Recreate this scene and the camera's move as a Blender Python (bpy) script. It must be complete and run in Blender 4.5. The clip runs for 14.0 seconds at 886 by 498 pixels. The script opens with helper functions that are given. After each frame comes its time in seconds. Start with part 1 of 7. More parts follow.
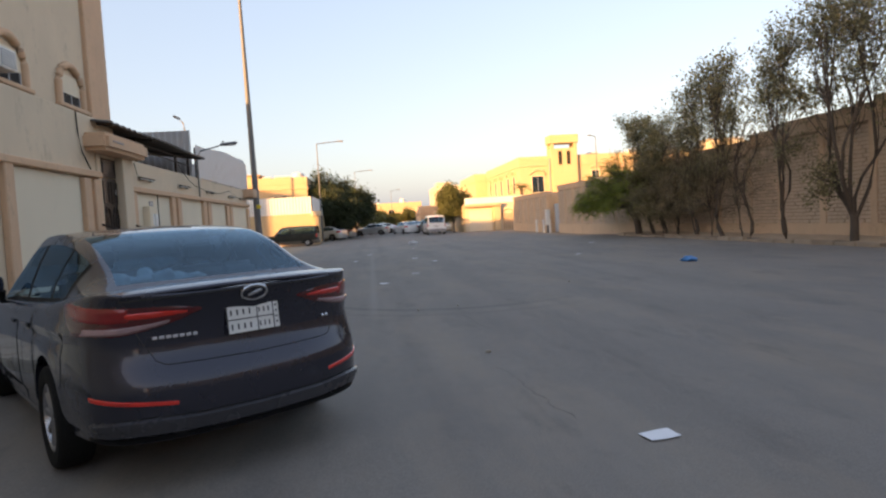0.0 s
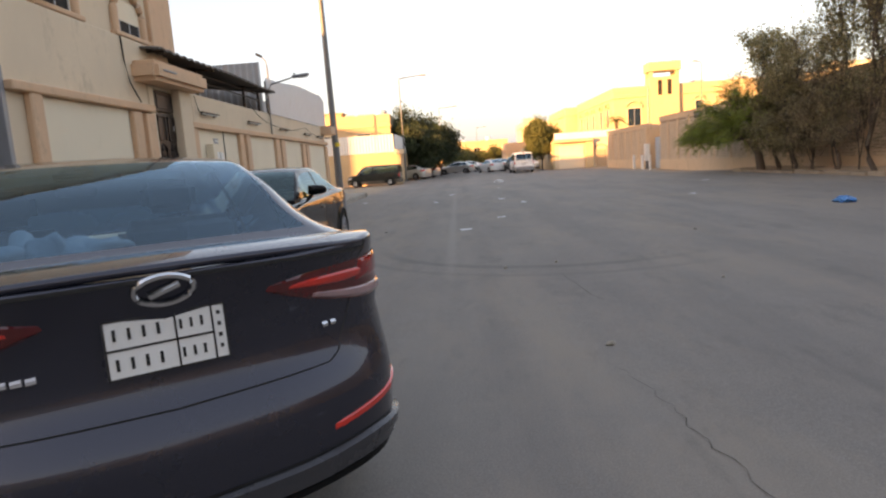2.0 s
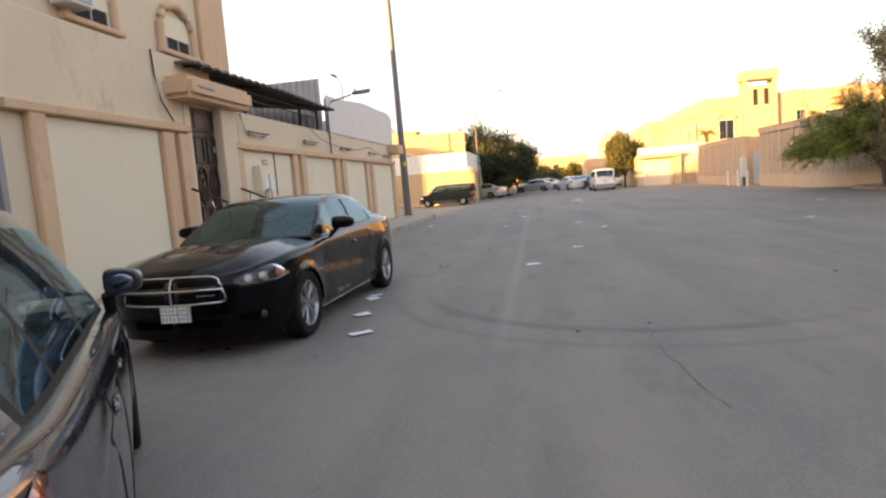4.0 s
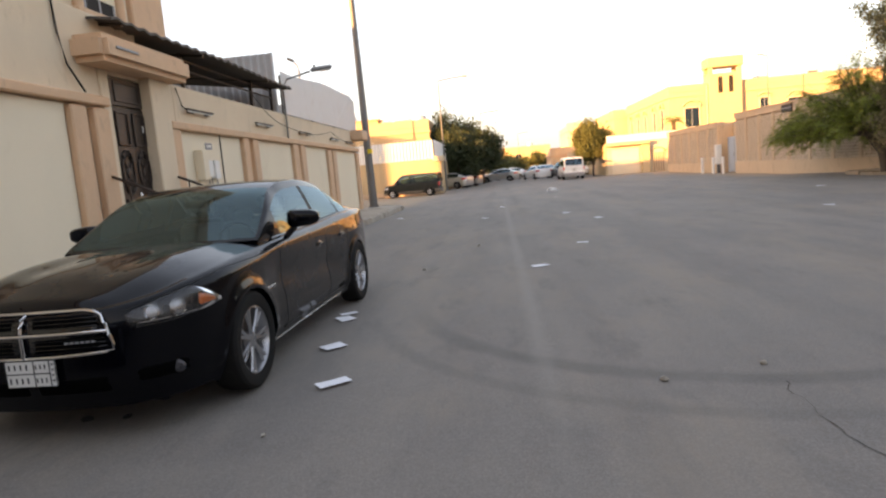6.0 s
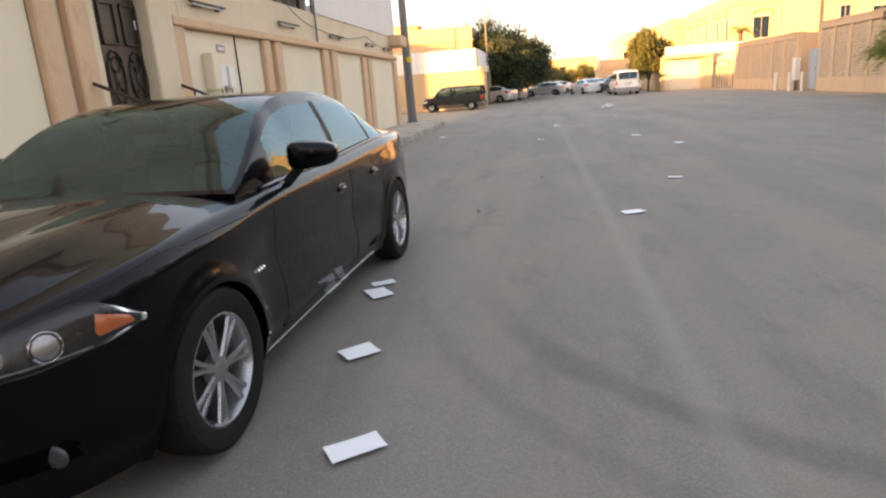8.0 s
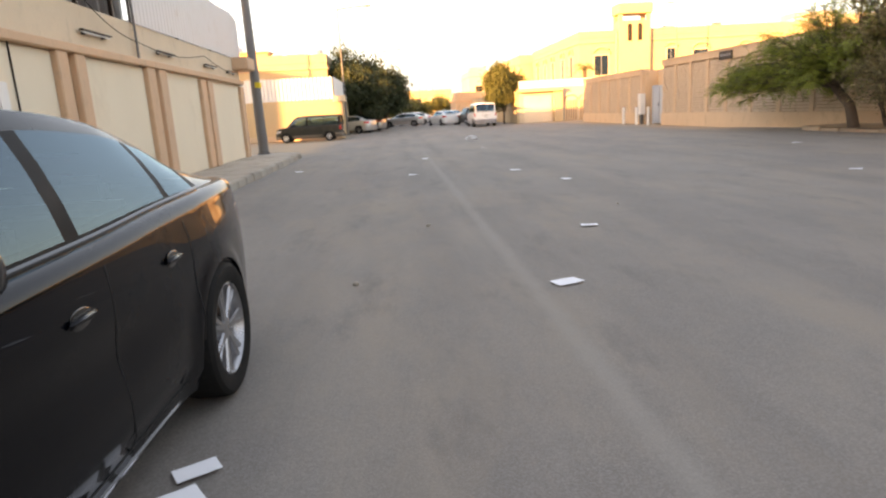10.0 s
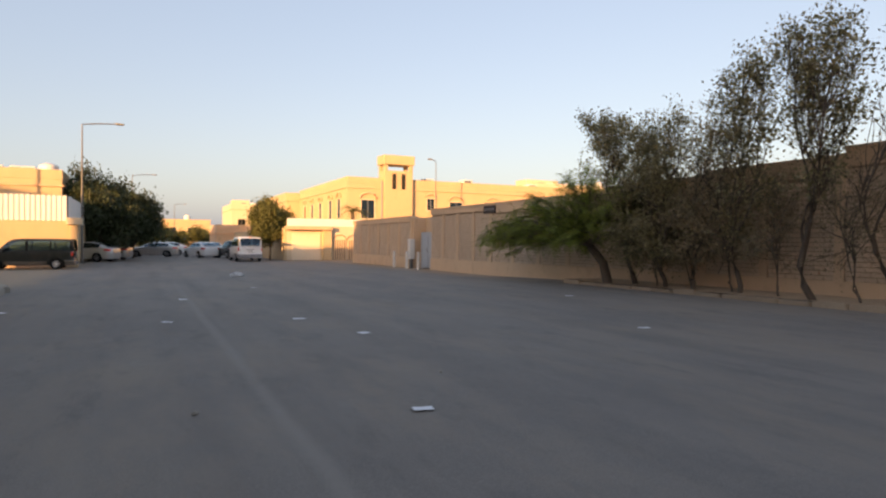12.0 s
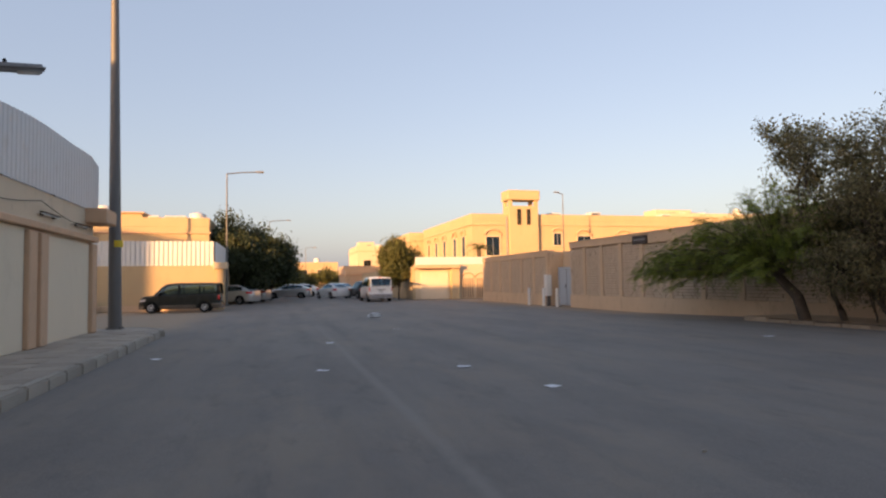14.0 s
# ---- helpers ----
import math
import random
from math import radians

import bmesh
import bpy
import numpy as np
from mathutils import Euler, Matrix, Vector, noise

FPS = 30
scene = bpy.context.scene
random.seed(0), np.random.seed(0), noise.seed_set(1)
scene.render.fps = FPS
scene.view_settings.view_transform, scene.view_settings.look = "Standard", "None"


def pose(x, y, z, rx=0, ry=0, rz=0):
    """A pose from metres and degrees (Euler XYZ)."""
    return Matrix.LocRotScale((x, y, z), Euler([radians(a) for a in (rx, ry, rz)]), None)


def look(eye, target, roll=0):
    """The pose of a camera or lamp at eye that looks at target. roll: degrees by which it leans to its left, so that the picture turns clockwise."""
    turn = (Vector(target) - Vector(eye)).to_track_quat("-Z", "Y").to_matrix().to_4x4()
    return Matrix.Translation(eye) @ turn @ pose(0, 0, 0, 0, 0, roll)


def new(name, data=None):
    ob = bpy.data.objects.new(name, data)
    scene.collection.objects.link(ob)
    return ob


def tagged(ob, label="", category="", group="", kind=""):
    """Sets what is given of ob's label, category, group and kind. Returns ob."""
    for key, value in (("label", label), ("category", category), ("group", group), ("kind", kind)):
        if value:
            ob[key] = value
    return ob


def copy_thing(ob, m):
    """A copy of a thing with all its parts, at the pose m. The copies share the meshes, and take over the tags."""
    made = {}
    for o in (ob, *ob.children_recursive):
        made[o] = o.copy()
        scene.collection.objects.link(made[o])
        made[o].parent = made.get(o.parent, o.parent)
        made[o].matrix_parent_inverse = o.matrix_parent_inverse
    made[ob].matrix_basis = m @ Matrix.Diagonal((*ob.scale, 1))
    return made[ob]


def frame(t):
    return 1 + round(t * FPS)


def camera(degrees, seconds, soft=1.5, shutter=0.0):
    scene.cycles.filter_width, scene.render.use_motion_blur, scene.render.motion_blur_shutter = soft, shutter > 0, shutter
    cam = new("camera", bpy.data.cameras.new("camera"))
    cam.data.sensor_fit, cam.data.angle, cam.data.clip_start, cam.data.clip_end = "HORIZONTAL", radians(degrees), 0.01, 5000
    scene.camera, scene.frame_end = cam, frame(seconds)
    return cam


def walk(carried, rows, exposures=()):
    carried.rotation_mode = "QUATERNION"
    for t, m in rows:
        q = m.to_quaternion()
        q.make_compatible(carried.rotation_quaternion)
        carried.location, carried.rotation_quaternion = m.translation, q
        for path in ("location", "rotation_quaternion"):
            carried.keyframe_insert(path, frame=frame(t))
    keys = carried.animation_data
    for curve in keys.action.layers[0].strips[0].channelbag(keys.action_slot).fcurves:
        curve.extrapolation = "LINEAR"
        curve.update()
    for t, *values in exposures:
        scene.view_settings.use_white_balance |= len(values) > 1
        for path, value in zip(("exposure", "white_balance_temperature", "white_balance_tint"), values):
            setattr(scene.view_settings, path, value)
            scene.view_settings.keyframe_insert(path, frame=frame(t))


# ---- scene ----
cam = camera(70.9, 14.0, 2.3)
PATH = [
    (0, (0.13, 0.281, 1.469), (0.353, 2.266, 1.374), -3.4),
    (0.2, (0.154, 0.544, 1.469), (0.484, 2.511, 1.326), -3.8),
    (0.5, (0.181, 0.9, 1.463), (0.33, 2.893, 1.388), -3.6),
    (0.8, (0.190, 1.188, 1.400), (0.168, 3.163, 1.085), -4.4),
    (1, (0.192, 1.385, 1.368), (0.34, 3.367, 1.149), -2.6),
    (1.2, (0.196, 1.616, 1.394), (0.473, 3.587, 1.201), -3.6),
    (1.5, (0.216, 1.965, 1.442), (0.383, 3.95, 1.264), -5.3),
    (1.8, (0.253, 2.249, 1.415), (0.203, 4.242, 1.254), -4.7),
    (2, (0.265, 2.443, 1.4), (0.201, 4.423, 1.128), -4.1),
    (2.2, (0.260, 2.674, 1.406), (0.303, 4.661, 1.181), -4.9),
    (2.5, (0.252, 3.034, 1.431), (0.3, 5.003, 1.08), -5.7),
    (2.8, (0.301, 3.334, 1.464), (0.321, 5.319, 1.220), -4.9),
    (3, (0.361, 3.511, 1.473), (0.292, 5.501, 1.292), -4.8),
    (3.7, (0.49, 4.15, 1.47), (0.25, 6.11, 1.28), -4.7),
    (4.3, (0.50, 4.78, 1.47), (0.13, 6.72, 1.27), -4.6),
    (4.9, (0.27, 5.38, 1.465), (-0.14, 7.33, 1.265), -4.4),
    (5.5, (-0.04, 5.961, 1.463), (-0.464, 7.904, 1.258), -4.2),
    (5.8, (-0.118, 6.265, 1.430), (-0.443, 8.219, 1.149), -5.0),
    (6, (-0.159, 6.493, 1.413), (-0.349, 8.47, 1.175), -5.0),
    (6.2, (-0.209, 6.746, 1.415), (-0.340, 8.718, 1.105), -4.7),
    (6.5, (-0.293, 7.101, 1.423), (-0.427, 9.076, 1.14), -4.0),
    (6.8, (-0.368, 7.348, 1.437), (-0.671, 9.299, 1.114), -2.0),
    (7, (-0.414, 7.49, 1.441), (-0.753, 9.426, 1.075), -3.5),
    (9.5, (-0.881, 10.145, 1.411), (-1.064, 12.063, 0.874), -3.0),
    (9.8, (-0.924, 10.414, 1.405), (-0.942, 12.359, 0.940), -2.4),
    (10, (-0.946, 10.576, 1.404), (-0.816, 12.525, 0.972), -3.3),
    (10.2, (-0.959, 10.731, 1.428), (-0.793, 12.699, 1.109), -3.9),
    (10.5, (-0.967, 11.007, 1.476), (-0.797, 12.99, 1.285), -3.8),
    (10.8, (-0.972, 11.375, 1.478), (-0.668, 13.344, 1.312), -1.9),
    (11, (-0.988, 11.604, 1.48), (-0.441, 13.528, 1.499), -2.7),
    (11.2, (-1.021, 11.774, 1.489), (-0.326, 13.648, 1.448), -1.4),
    (11.5, (-1.055, 11.996, 1.5), (-0.312, 13.853, 1.527), -1.5),
    (11.8, (-1.041, 12.295, 1.497), (-0.156, 14.088, 1.511), -1.8),
    (12, (-1.034, 12.52, 1.496), (-0.159, 14.318, 1.478), 0.4),
    (12.2, (-1.064, 12.741, 1.497), (-0.075, 14.475, 1.617), -1.3),
    (12.5, (-1.119, 13.042, 1.506), (-0.076, 14.744, 1.628), -2.6),
    (12.8, (-1.099, 13.299, 1.542), (-0.076, 15.002, 1.775), -4.4),
    (13, (-1.088, 13.476, 1.557), (-0.037, 15.155, 1.829), -6.9),
    (13.3, (-1.201, 13.786, 1.518), (-0.252, 15.514, 1.851), -3.8),
    (13.5, (-1.301, 14.0, 1.478), (-0.57, 15.851, 1.679), -3.4),
    (14, (-1.359, 14.485, 1.445), (-0.834, 16.412, 1.55), -0.9),
]
SKY = 0.15
walk(cam, [(t, look(e, g, r)) for t, e, g, r in PATH],
     [(0.0, 1.62, 7700, 28), (0.5, 1.72, 7800, 28), (0.8, 1.75, 8300, 30), (1.0, 2.28, 8300, 28), (1.5, 2.10, 8200, 28), (2.0, 2.02, 8700, 31), (2.5, 2.26, 8900, 31), (3.0, 2.36, 8800, 31), (5.5, 2.24, 8900, 31), (7.2, 2.38, 9200, 31), (9.5, 2.90, 9600, 31), (10.0, 2.58, 9500, 31), (10.5, 2.28, 9200, 30), (11.1, 1.48, 8200, 28), (14.0, 1.12, 7500, 30)])

# ---- sky and sun ----
SUN_BACK, SUN_UP = 50.0, 7.5
world = bpy.data.worlds.new("world")
scene.world = world
world.use_nodes = True
sky = world.node_tree.nodes.new("ShaderNodeTexSky")
sky.sky_type = "NISHITA"
sky.sun_disc = False
sky.sun_elevation = radians(SUN_UP)
sky.sun_rotation = radians(180 + SUN_BACK)
sky.air_density, sky.dust_density, sky.ozone_density = 1.0, 2.5, 1.0
background = world.node_tree.nodes["Background"]
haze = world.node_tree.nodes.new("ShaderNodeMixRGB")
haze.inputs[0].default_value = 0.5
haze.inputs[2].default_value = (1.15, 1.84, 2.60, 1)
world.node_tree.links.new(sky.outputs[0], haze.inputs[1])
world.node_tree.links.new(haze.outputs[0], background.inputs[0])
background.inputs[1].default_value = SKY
sun = new("sun", bpy.data.lights.new("sun", "SUN"))
sun.data.energy, sun.data.angle, sun.data.color = 4.2, radians(0.6), (1.0, 0.63, 0.26)
sa, se = radians(SUN_BACK), radians(SUN_UP)
sun.matrix_world = look((-math.sin(sa) * math.cos(se) * 60, -math.cos(sa) * math.cos(se) * 60, math.sin(se) * 60), (0, 0, 0))


# ---- materials ----
def shader(name):
    m = bpy.data.materials.new(name)
    m.use_nodes = True
    return m, m.node_tree.nodes, m.node_tree.links, m.node_tree.nodes["Principled BSDF"]


def noise_node(n, l, coord, scale, detail=4.0, rough=0.55):
    t = n.new("ShaderNodeTexNoise")
    t.inputs["Scale"].default_value, t.inputs["Detail"].default_value, t.inputs["Roughness"].default_value = scale, detail, rough
    l.new(coord, t.inputs["Vector"])
    return t.outputs["Fac"]


def ramp(n, l, fac, lo, hi, a=0.0, b=1.0):
    r = n.new("ShaderNodeMapRange")
    r.clamp = True
    for k, v in zip((1, 2, 3, 4), (lo, hi, a, b)):
        r.inputs[k].default_value = v
    l.new(fac, r.inputs[0])
    return r.outputs[0]


def mixc(n, l, fac, a, b, mode="MIX"):
    m = n.new("ShaderNodeMix")
    m.data_type, m.blend_type = "RGBA", mode
    for sock, v in ((m.inputs[0], fac), (m.inputs[6], a), (m.inputs[7], b)):
        if isinstance(v, bpy.types.NodeSocket):
            l.new(v, sock)
        elif isinstance(v, (int, float)):
            sock.default_value = v
        else:
            sock.default_value = (*v, 1)
    return m.outputs[2]


def math_node(n, l, op, a, b=0.0):
    m = n.new("ShaderNodeMath")
    m.operation = op
    for i, v in enumerate((a, b)):
        if isinstance(v, bpy.types.NodeSocket):
            l.new(v, m.inputs[i])
        else:
            m.inputs[i].default_value = v
    return m.outputs[0]


def surface(name, color, rough=0.7, metal=0.0, grain=40.0, stain=0.8, vary=0.18, dirt=None, bump=0.2, dist=0.01,
            each=0.0, coat=0.0, spec=0.5, streak=False):
    """A painted, plastered or cast surface with grain, stains and fine relief, in metres."""
    m, n, l, p = shader(name)
    co = n.new("ShaderNodeTexCoord").outputs["Object"]
    g = noise_node(n, l, co, grain, 5)
    cs = co
    if streak:
        mp = n.new("ShaderNodeMapping")
        mp.inputs["Scale"].default_value = (1.1, 1.1, 0.6)
        l.new(co, mp.inputs["Vector"])
        cs = mp.outputs[0]
    s = noise_node(n, l, cs, stain, 5, 0.6)
    dark = tuple(c * (1 - vary) for c in color)
    light = tuple(min(1, c * (1 + vary * 0.6)) for c in color)
    c1 = mixc(n, l, ramp(n, l, s, 0.3, 0.7), dark, light)
    c2 = mixc(n, l, ramp(n, l, g, 0.25, 0.75), c1, tuple(c * (1 - vary * 0.7) for c in color))
    if dirt:
        s2 = noise_node(n, l, cs, stain * 3.1, 6, 0.65)
        c2 = mixc(n, l, ramp(n, l, s2, 0.56, 0.75, 0, 0.6), c2, dirt)
    if each:
        r = n.new("ShaderNodeObjectInfo").outputs["Random"]
        c2 = mixc(n, l, 1.0, c2, mixc(n, l, r, (1 - each,) * 3, (1, 1, 1)), "MULTIPLY")
    l.new(c2, p.inputs["Base Color"])
    l.new(ramp(n, l, s, 0.2, 0.8, max(0.02, rough - 0.1), min(1, rough + 0.1)), p.inputs["Roughness"])
    p.inputs["Metallic"].default_value = metal
    p.inputs["Specular IOR Level"].default_value = spec
    if coat:
        p.inputs["Coat Weight"].default_value, p.inputs["Coat Roughness"].default_value = coat, 0.03
    if bump:
        b = n.new("ShaderNodeBump")
        b.inputs["Strength"].default_value, b.inputs["Distance"].default_value = bump, dist
        l.new(g, b.inputs["Height"])
        l.new(b.outputs[0], p.inputs["Normal"])
    return m


def paint(name, color, metal=0.0, rough=0.28, dust=(0.35, 0.30, 0.24), dusty=0.18, coat=1.0, ior=1.5):
    """Car paint under clear coat, with a film of dust."""
    m, n, l, p = shader(name)
    co = n.new("ShaderNodeTexCoord").outputs["Object"]
    big = noise_node(n, l, co, 2.2, 6, 0.65)
    fine = noise_node(n, l, co, 420.0, 2)
    flake = mixc(n, l, ramp(n, l, fine, 0.35, 0.7), color, tuple(min(1, c * 1.35) for c in color))
    l.new(mixc(n, l, ramp(n, l, big, 0.45, 0.8, dusty * 0.25, dusty), flake, dust), p.inputs["Base Color"])
    p.inputs["Metallic"].default_value = metal
    l.new(ramp(n, l, big, 0.4, 0.8, rough, rough + 0.15), p.inputs["Roughness"])
    p.inputs["Coat Weight"].default_value = coat
    p.inputs["Coat IOR"].default_value = ior
    p.inputs["Specular IOR Level"].default_value = 0.03
    l.new(ramp(n, l, big, 0.4, 0.8, 0.02, 0.09), p.inputs["Coat Roughness"])
    return m


def glass(name, tint, see=0.5, film=0.03, ior=1.55, sheen=(1.0, 1.0, 1.0), grime_glow=(0.30, 0.29, 0.27)):
    """Tinted pane: a mirror coat over a clear, dark body."""
    m, n, l, p = shader(name)
    clear = n.new("ShaderNodeBsdfTransparent")
    clear.inputs[0].default_value = (*[c * see for c in tint], 1)
    gloss = n.new("ShaderNodeBsdfGlossy")
    gloss.inputs["Roughness"].default_value = 0.02
    gloss.inputs["Color"].default_value = (*sheen, 1)
    # dust film; on the windscreen its colour also paints in reflected sky
    dust = n.new("ShaderNodeBsdfDiffuse")
    dust.inputs[0].default_value = (*grime_glow, 1)
    co = n.new("ShaderNodeTexCoord").outputs["Object"]
    a = n.new("ShaderNodeMixShader")
    l.new(ramp(n, l, noise_node(n, l, co, 3.0, 6), 0.35, 0.75, film, film * 3), a.inputs[0])
    l.new(clear.outputs[0], a.inputs[1])
    l.new(dust.outputs[0], a.inputs[2])
    f = n.new("ShaderNodeFresnel")
    f.inputs[0].default_value = ior
    b = n.new("ShaderNodeMixShader")
    l.new(f.outputs[0], b.inputs[0])
    l.new(a.outputs[0], b.inputs[1])
    l.new(gloss.outputs[0], b.inputs[2])
    l.new(b.outputs[0], n["Material Output"].inputs["Surface"])
    return m


def foliage(name, color, vary=0.45, through_light=0.25):
    m, n, l, p = shader(name)
    r = n.new("ShaderNodeNewGeometry").outputs["Random Per Island"]
    co = n.new("ShaderNodeTexCoord").outputs["Object"]
    big = noise_node(n, l, co, 1.1, 3)
    c1 = mixc(n, l, r, tuple(c * (1 - vary) for c in color), tuple(c * (1 + vary) for c in color))
    c2 = mixc(n, l, ramp(n, l, big, 0.4, 0.7, 0, 0.45), c1, (color[0] * 1.5, color[1] * 1.15, color[2] * 0.9))
    l.new(c2, p.inputs["Base Color"])
    p.inputs["Roughness"].default_value = 0.6
    tr = n.new("ShaderNodeBsdfTranslucent")
    l.new(c2, tr.inputs[0])
    mx = n.new("ShaderNodeMixShader")
    mx.inputs[0].default_value = through_light
    l.new(p.outputs[0], mx.inputs[1])
    l.new(tr.outputs[0], mx.inputs[2])
    l.new(mx.outputs[0], n["Material Output"].inputs["Surface"])
    return m


def asphalt_material():
    m, n, l, p = shader("dusty_asphalt")
    co = n.new("ShaderNodeTexCoord").outputs["Object"]
    grain = noise_node(n, l, co, 90.0, 3, 0.7)
    mid = noise_node(n, l, co, 2.4, 6, 0.65)
    big = noise_node(n, l, co, 0.22, 5, 0.6)
    mp = n.new("ShaderNodeMapping")
    mp.inputs["Scale"].default_value = (1.3, 0.16, 1.0)
    l.new(co, mp.inputs["Vector"])
    lane = noise_node(n, l, mp.outputs[0], 1.0, 5, 0.6)
    c = mixc(n, l, ramp(n, l, big, 0.35, 0.65), (0.164, 0.144, 0.128), (0.207, 0.181, 0.156))
    c = mixc(n, l, ramp(n, l, lane, 0.40, 0.70, 0.0, 0.7), c, (0.129, 0.116, 0.105))
    c = mixc(n, l, ramp(n, l, mid, 0.45, 0.75, 0.0, 0.5), c, (0.242, 0.212, 0.181))
    c = mixc(n, l, ramp(n, l, grain, 0.42, 0.72, 0.0, 0.55), c, (0.316, 0.289, 0.263))
    mp2 = n.new("ShaderNodeMapping")
    mp2.inputs["Scale"].default_value = (1.0, 0.35, 1.0)
    mp2.inputs["Rotation"].default_value = (0, 0, radians(14))
    l.new(co, mp2.inputs["Vector"])
    drift = noise_node(n, l, mp2.outputs[0], 0.55, 8, 0.68)
    c = mixc(n, l, ramp(n, l, drift, 0.48, 0.64, 0.0, 0.65), c, (0.267, 0.219, 0.173))
    scuff = noise_node(n, l, mp2.outputs[0], 1.7, 7, 0.72)
    c = mixc(n, l, ramp(n, l, scuff, 0.55, 0.70, 0.0, 0.55), c, (0.114, 0.103, 0.095))
    xyz = n.new("ShaderNodeSeparateXYZ")
    l.new(co, xyz.inputs[0])
    # tyre marks of a turn, in two wheel tracks
    for cx, cy, rad, wide, deep in ((1.9, 13.25, 2.88, 0.10, 0.42), (1.9, 13.1, 3.30, 0.07, 0.22)):
        dx = math_node(n, l, "SUBTRACT", xyz.outputs[0], cx)
        dy = math_node(n, l, "SUBTRACT", xyz.outputs[1], cy)
        d = math_node(n, l, "SQRT", math_node(n, l, "ADD", math_node(n, l, "MULTIPLY", dx, dx), math_node(n, l, "MULTIPLY", dy, dy)))
        off = math_node(n, l, "ABSOLUTE", math_node(n, l, "SUBTRACT", d, math_node(n, l, "ADD", rad, math_node(n, l, "MULTIPLY", mid, 0.12))))
        band = ramp(n, l, off, wide * 0.5, wide * 1.4, deep, 0.0)
        band = math_node(n, l, "MULTIPLY", band, ramp(n, l, dy, -1.6, -0.2, 1.0, 0.0))
        band = math_node(n, l, "MULTIPLY", band, ramp(n, l, dx, 0.3, 2.0, 1.0, 0.0))
        band = math_node(n, l, "MULTIPLY", band, ramp(n, l, mid, 0.25, 0.6, 0.5, 1.0))
        c = mixc(n, l, band, c, (0.065, 0.062, 0.060))
    # worn wheel paths along the street
    for cx, wide, deep in ((-0.55, 0.20, 0.22), (0.55, 0.14, 0.26), (-1.75, 0.28, 0.16), (2.35, 0.30, 0.18), (4.3, 0.35, 0.16), (6.4, 0.35, 0.14)):
        off = math_node(n, l, "ABSOLUTE", math_node(n, l, "SUBTRACT", math_node(n, l, "ADD", xyz.outputs[0], math_node(n, l, "MULTIPLY", drift, 0.2)), cx + 0.1))
        band = math_node(n, l, "MULTIPLY", ramp(n, l, off, wide * 0.3, wide * 1.6, deep, 0.0), ramp(n, l, lane, 0.30, 0.62))
        c = mixc(n, l, band, c, (0.105, 0.095, 0.088))
    # pale joint between two lanes of paving
    seam = math_node(n, l, "ABSOLUTE", math_node(n, l, "SUBTRACT", math_node(n, l, "ADD", xyz.outputs[0], math_node(n, l, "MULTIPLY", mid, 0.10)), 0.13))
    seam = math_node(n, l, "MULTIPLY", ramp(n, l, seam, 0.02, 0.11, 0.50, 0.0), math_node(n, l, "MULTIPLY", ramp(n, l, xyz.outputs[1], 30.0, 40.0, 1.0, 0.0), ramp(n, l, xyz.outputs[1], 8.0, 12.0)))
    c = mixc(n, l, seam, c, (0.27, 0.245, 0.215))
    # sand beyond both edges of the carriageway
    edge = math_node(n, l, "ADD", math_node(n, l, "ABSOLUTE", math_node(n, l, "SUBTRACT", xyz.outputs[0], 4.0)), math_node(n, l, "MULTIPLY", mid, 1.6))
    sand = ramp(n, l, edge, 8.6, 9.8)
    side = math_node(n, l, "MULTIPLY", ramp(n, l, xyz.outputs[1], 34.0, 37.5), sand)
    c = mixc(n, l, math_node(n, l, "MULTIPLY", side, 0.9), c, (0.34, 0.25, 0.17))
    l.new(c, p.inputs["Base Color"])
    l.new(ramp(n, l, mid, 0.3, 0.7, 0.72, 0.9), p.inputs["Roughness"])
    p.inputs["Specular IOR Level"].default_value = 0.35
    b = n.new("ShaderNodeBump")
    b.inputs["Strength"].default_value, b.inputs["Distance"].default_value = 0.5, 0.006
    l.new(grain, b.inputs["Height"])
    l.new(b.outputs[0], p.inputs["Normal"])
    return m


ASPHALT = asphalt_material()
PLASTER = surface("cream_plaster", (0.70, 0.55, 0.395), 0.85, grain=55, stain=0.9, vary=0.13, dirt=(0.40, 0.31, 0.22), bump=0.35, dist=0.006, streak=True)
PANEL = surface("pale_sprayed_plaster", (0.77, 0.655, 0.495), 0.88, grain=90, stain=0.45, vary=0.08, dirt=(0.64, 0.53, 0.39), bump=0.5, dist=0.008, streak=True)
TRIMC = surface("salmon_trim", (0.67, 0.42, 0.265), 0.8, grain=60, stain=1.5, vary=0.16, dirt=(0.38, 0.26, 0.18), bump=0.2, streak=True)
TAN = surface("tan_render", (0.66, 0.47, 0.31), 0.88, grain=45, stain=0.6, vary=0.16, dirt=(0.34, 0.23, 0.14), bump=0.4, dist=0.008, streak=True)
OCHRE = surface("ochre_render", (0.57, 0.42, 0.25), 0.85, grain=30, stain=0.4, vary=0.12, dirt=(0.45, 0.33, 0.2), bump=0.2, streak=True)
PALE = surface("pale_stone_render", (0.66, 0.54, 0.38), 0.85, grain=30, stain=0.4, vary=0.12, bump=0.2, streak=True)
BRICK = surface("split_limestone", (0.80, 0.61, 0.44), 0.9, grain=35, stain=4.0, vary=0.20, bump=0.9, dist=0.012, each=0.22)
KERBE = surface("earthy_kerb", (0.43, 0.33, 0.235), 0.95, grain=40, stain=1.5, vary=0.25, dirt=(0.22, 0.16, 0.11), bump=0.9, dist=0.015, each=0.25)
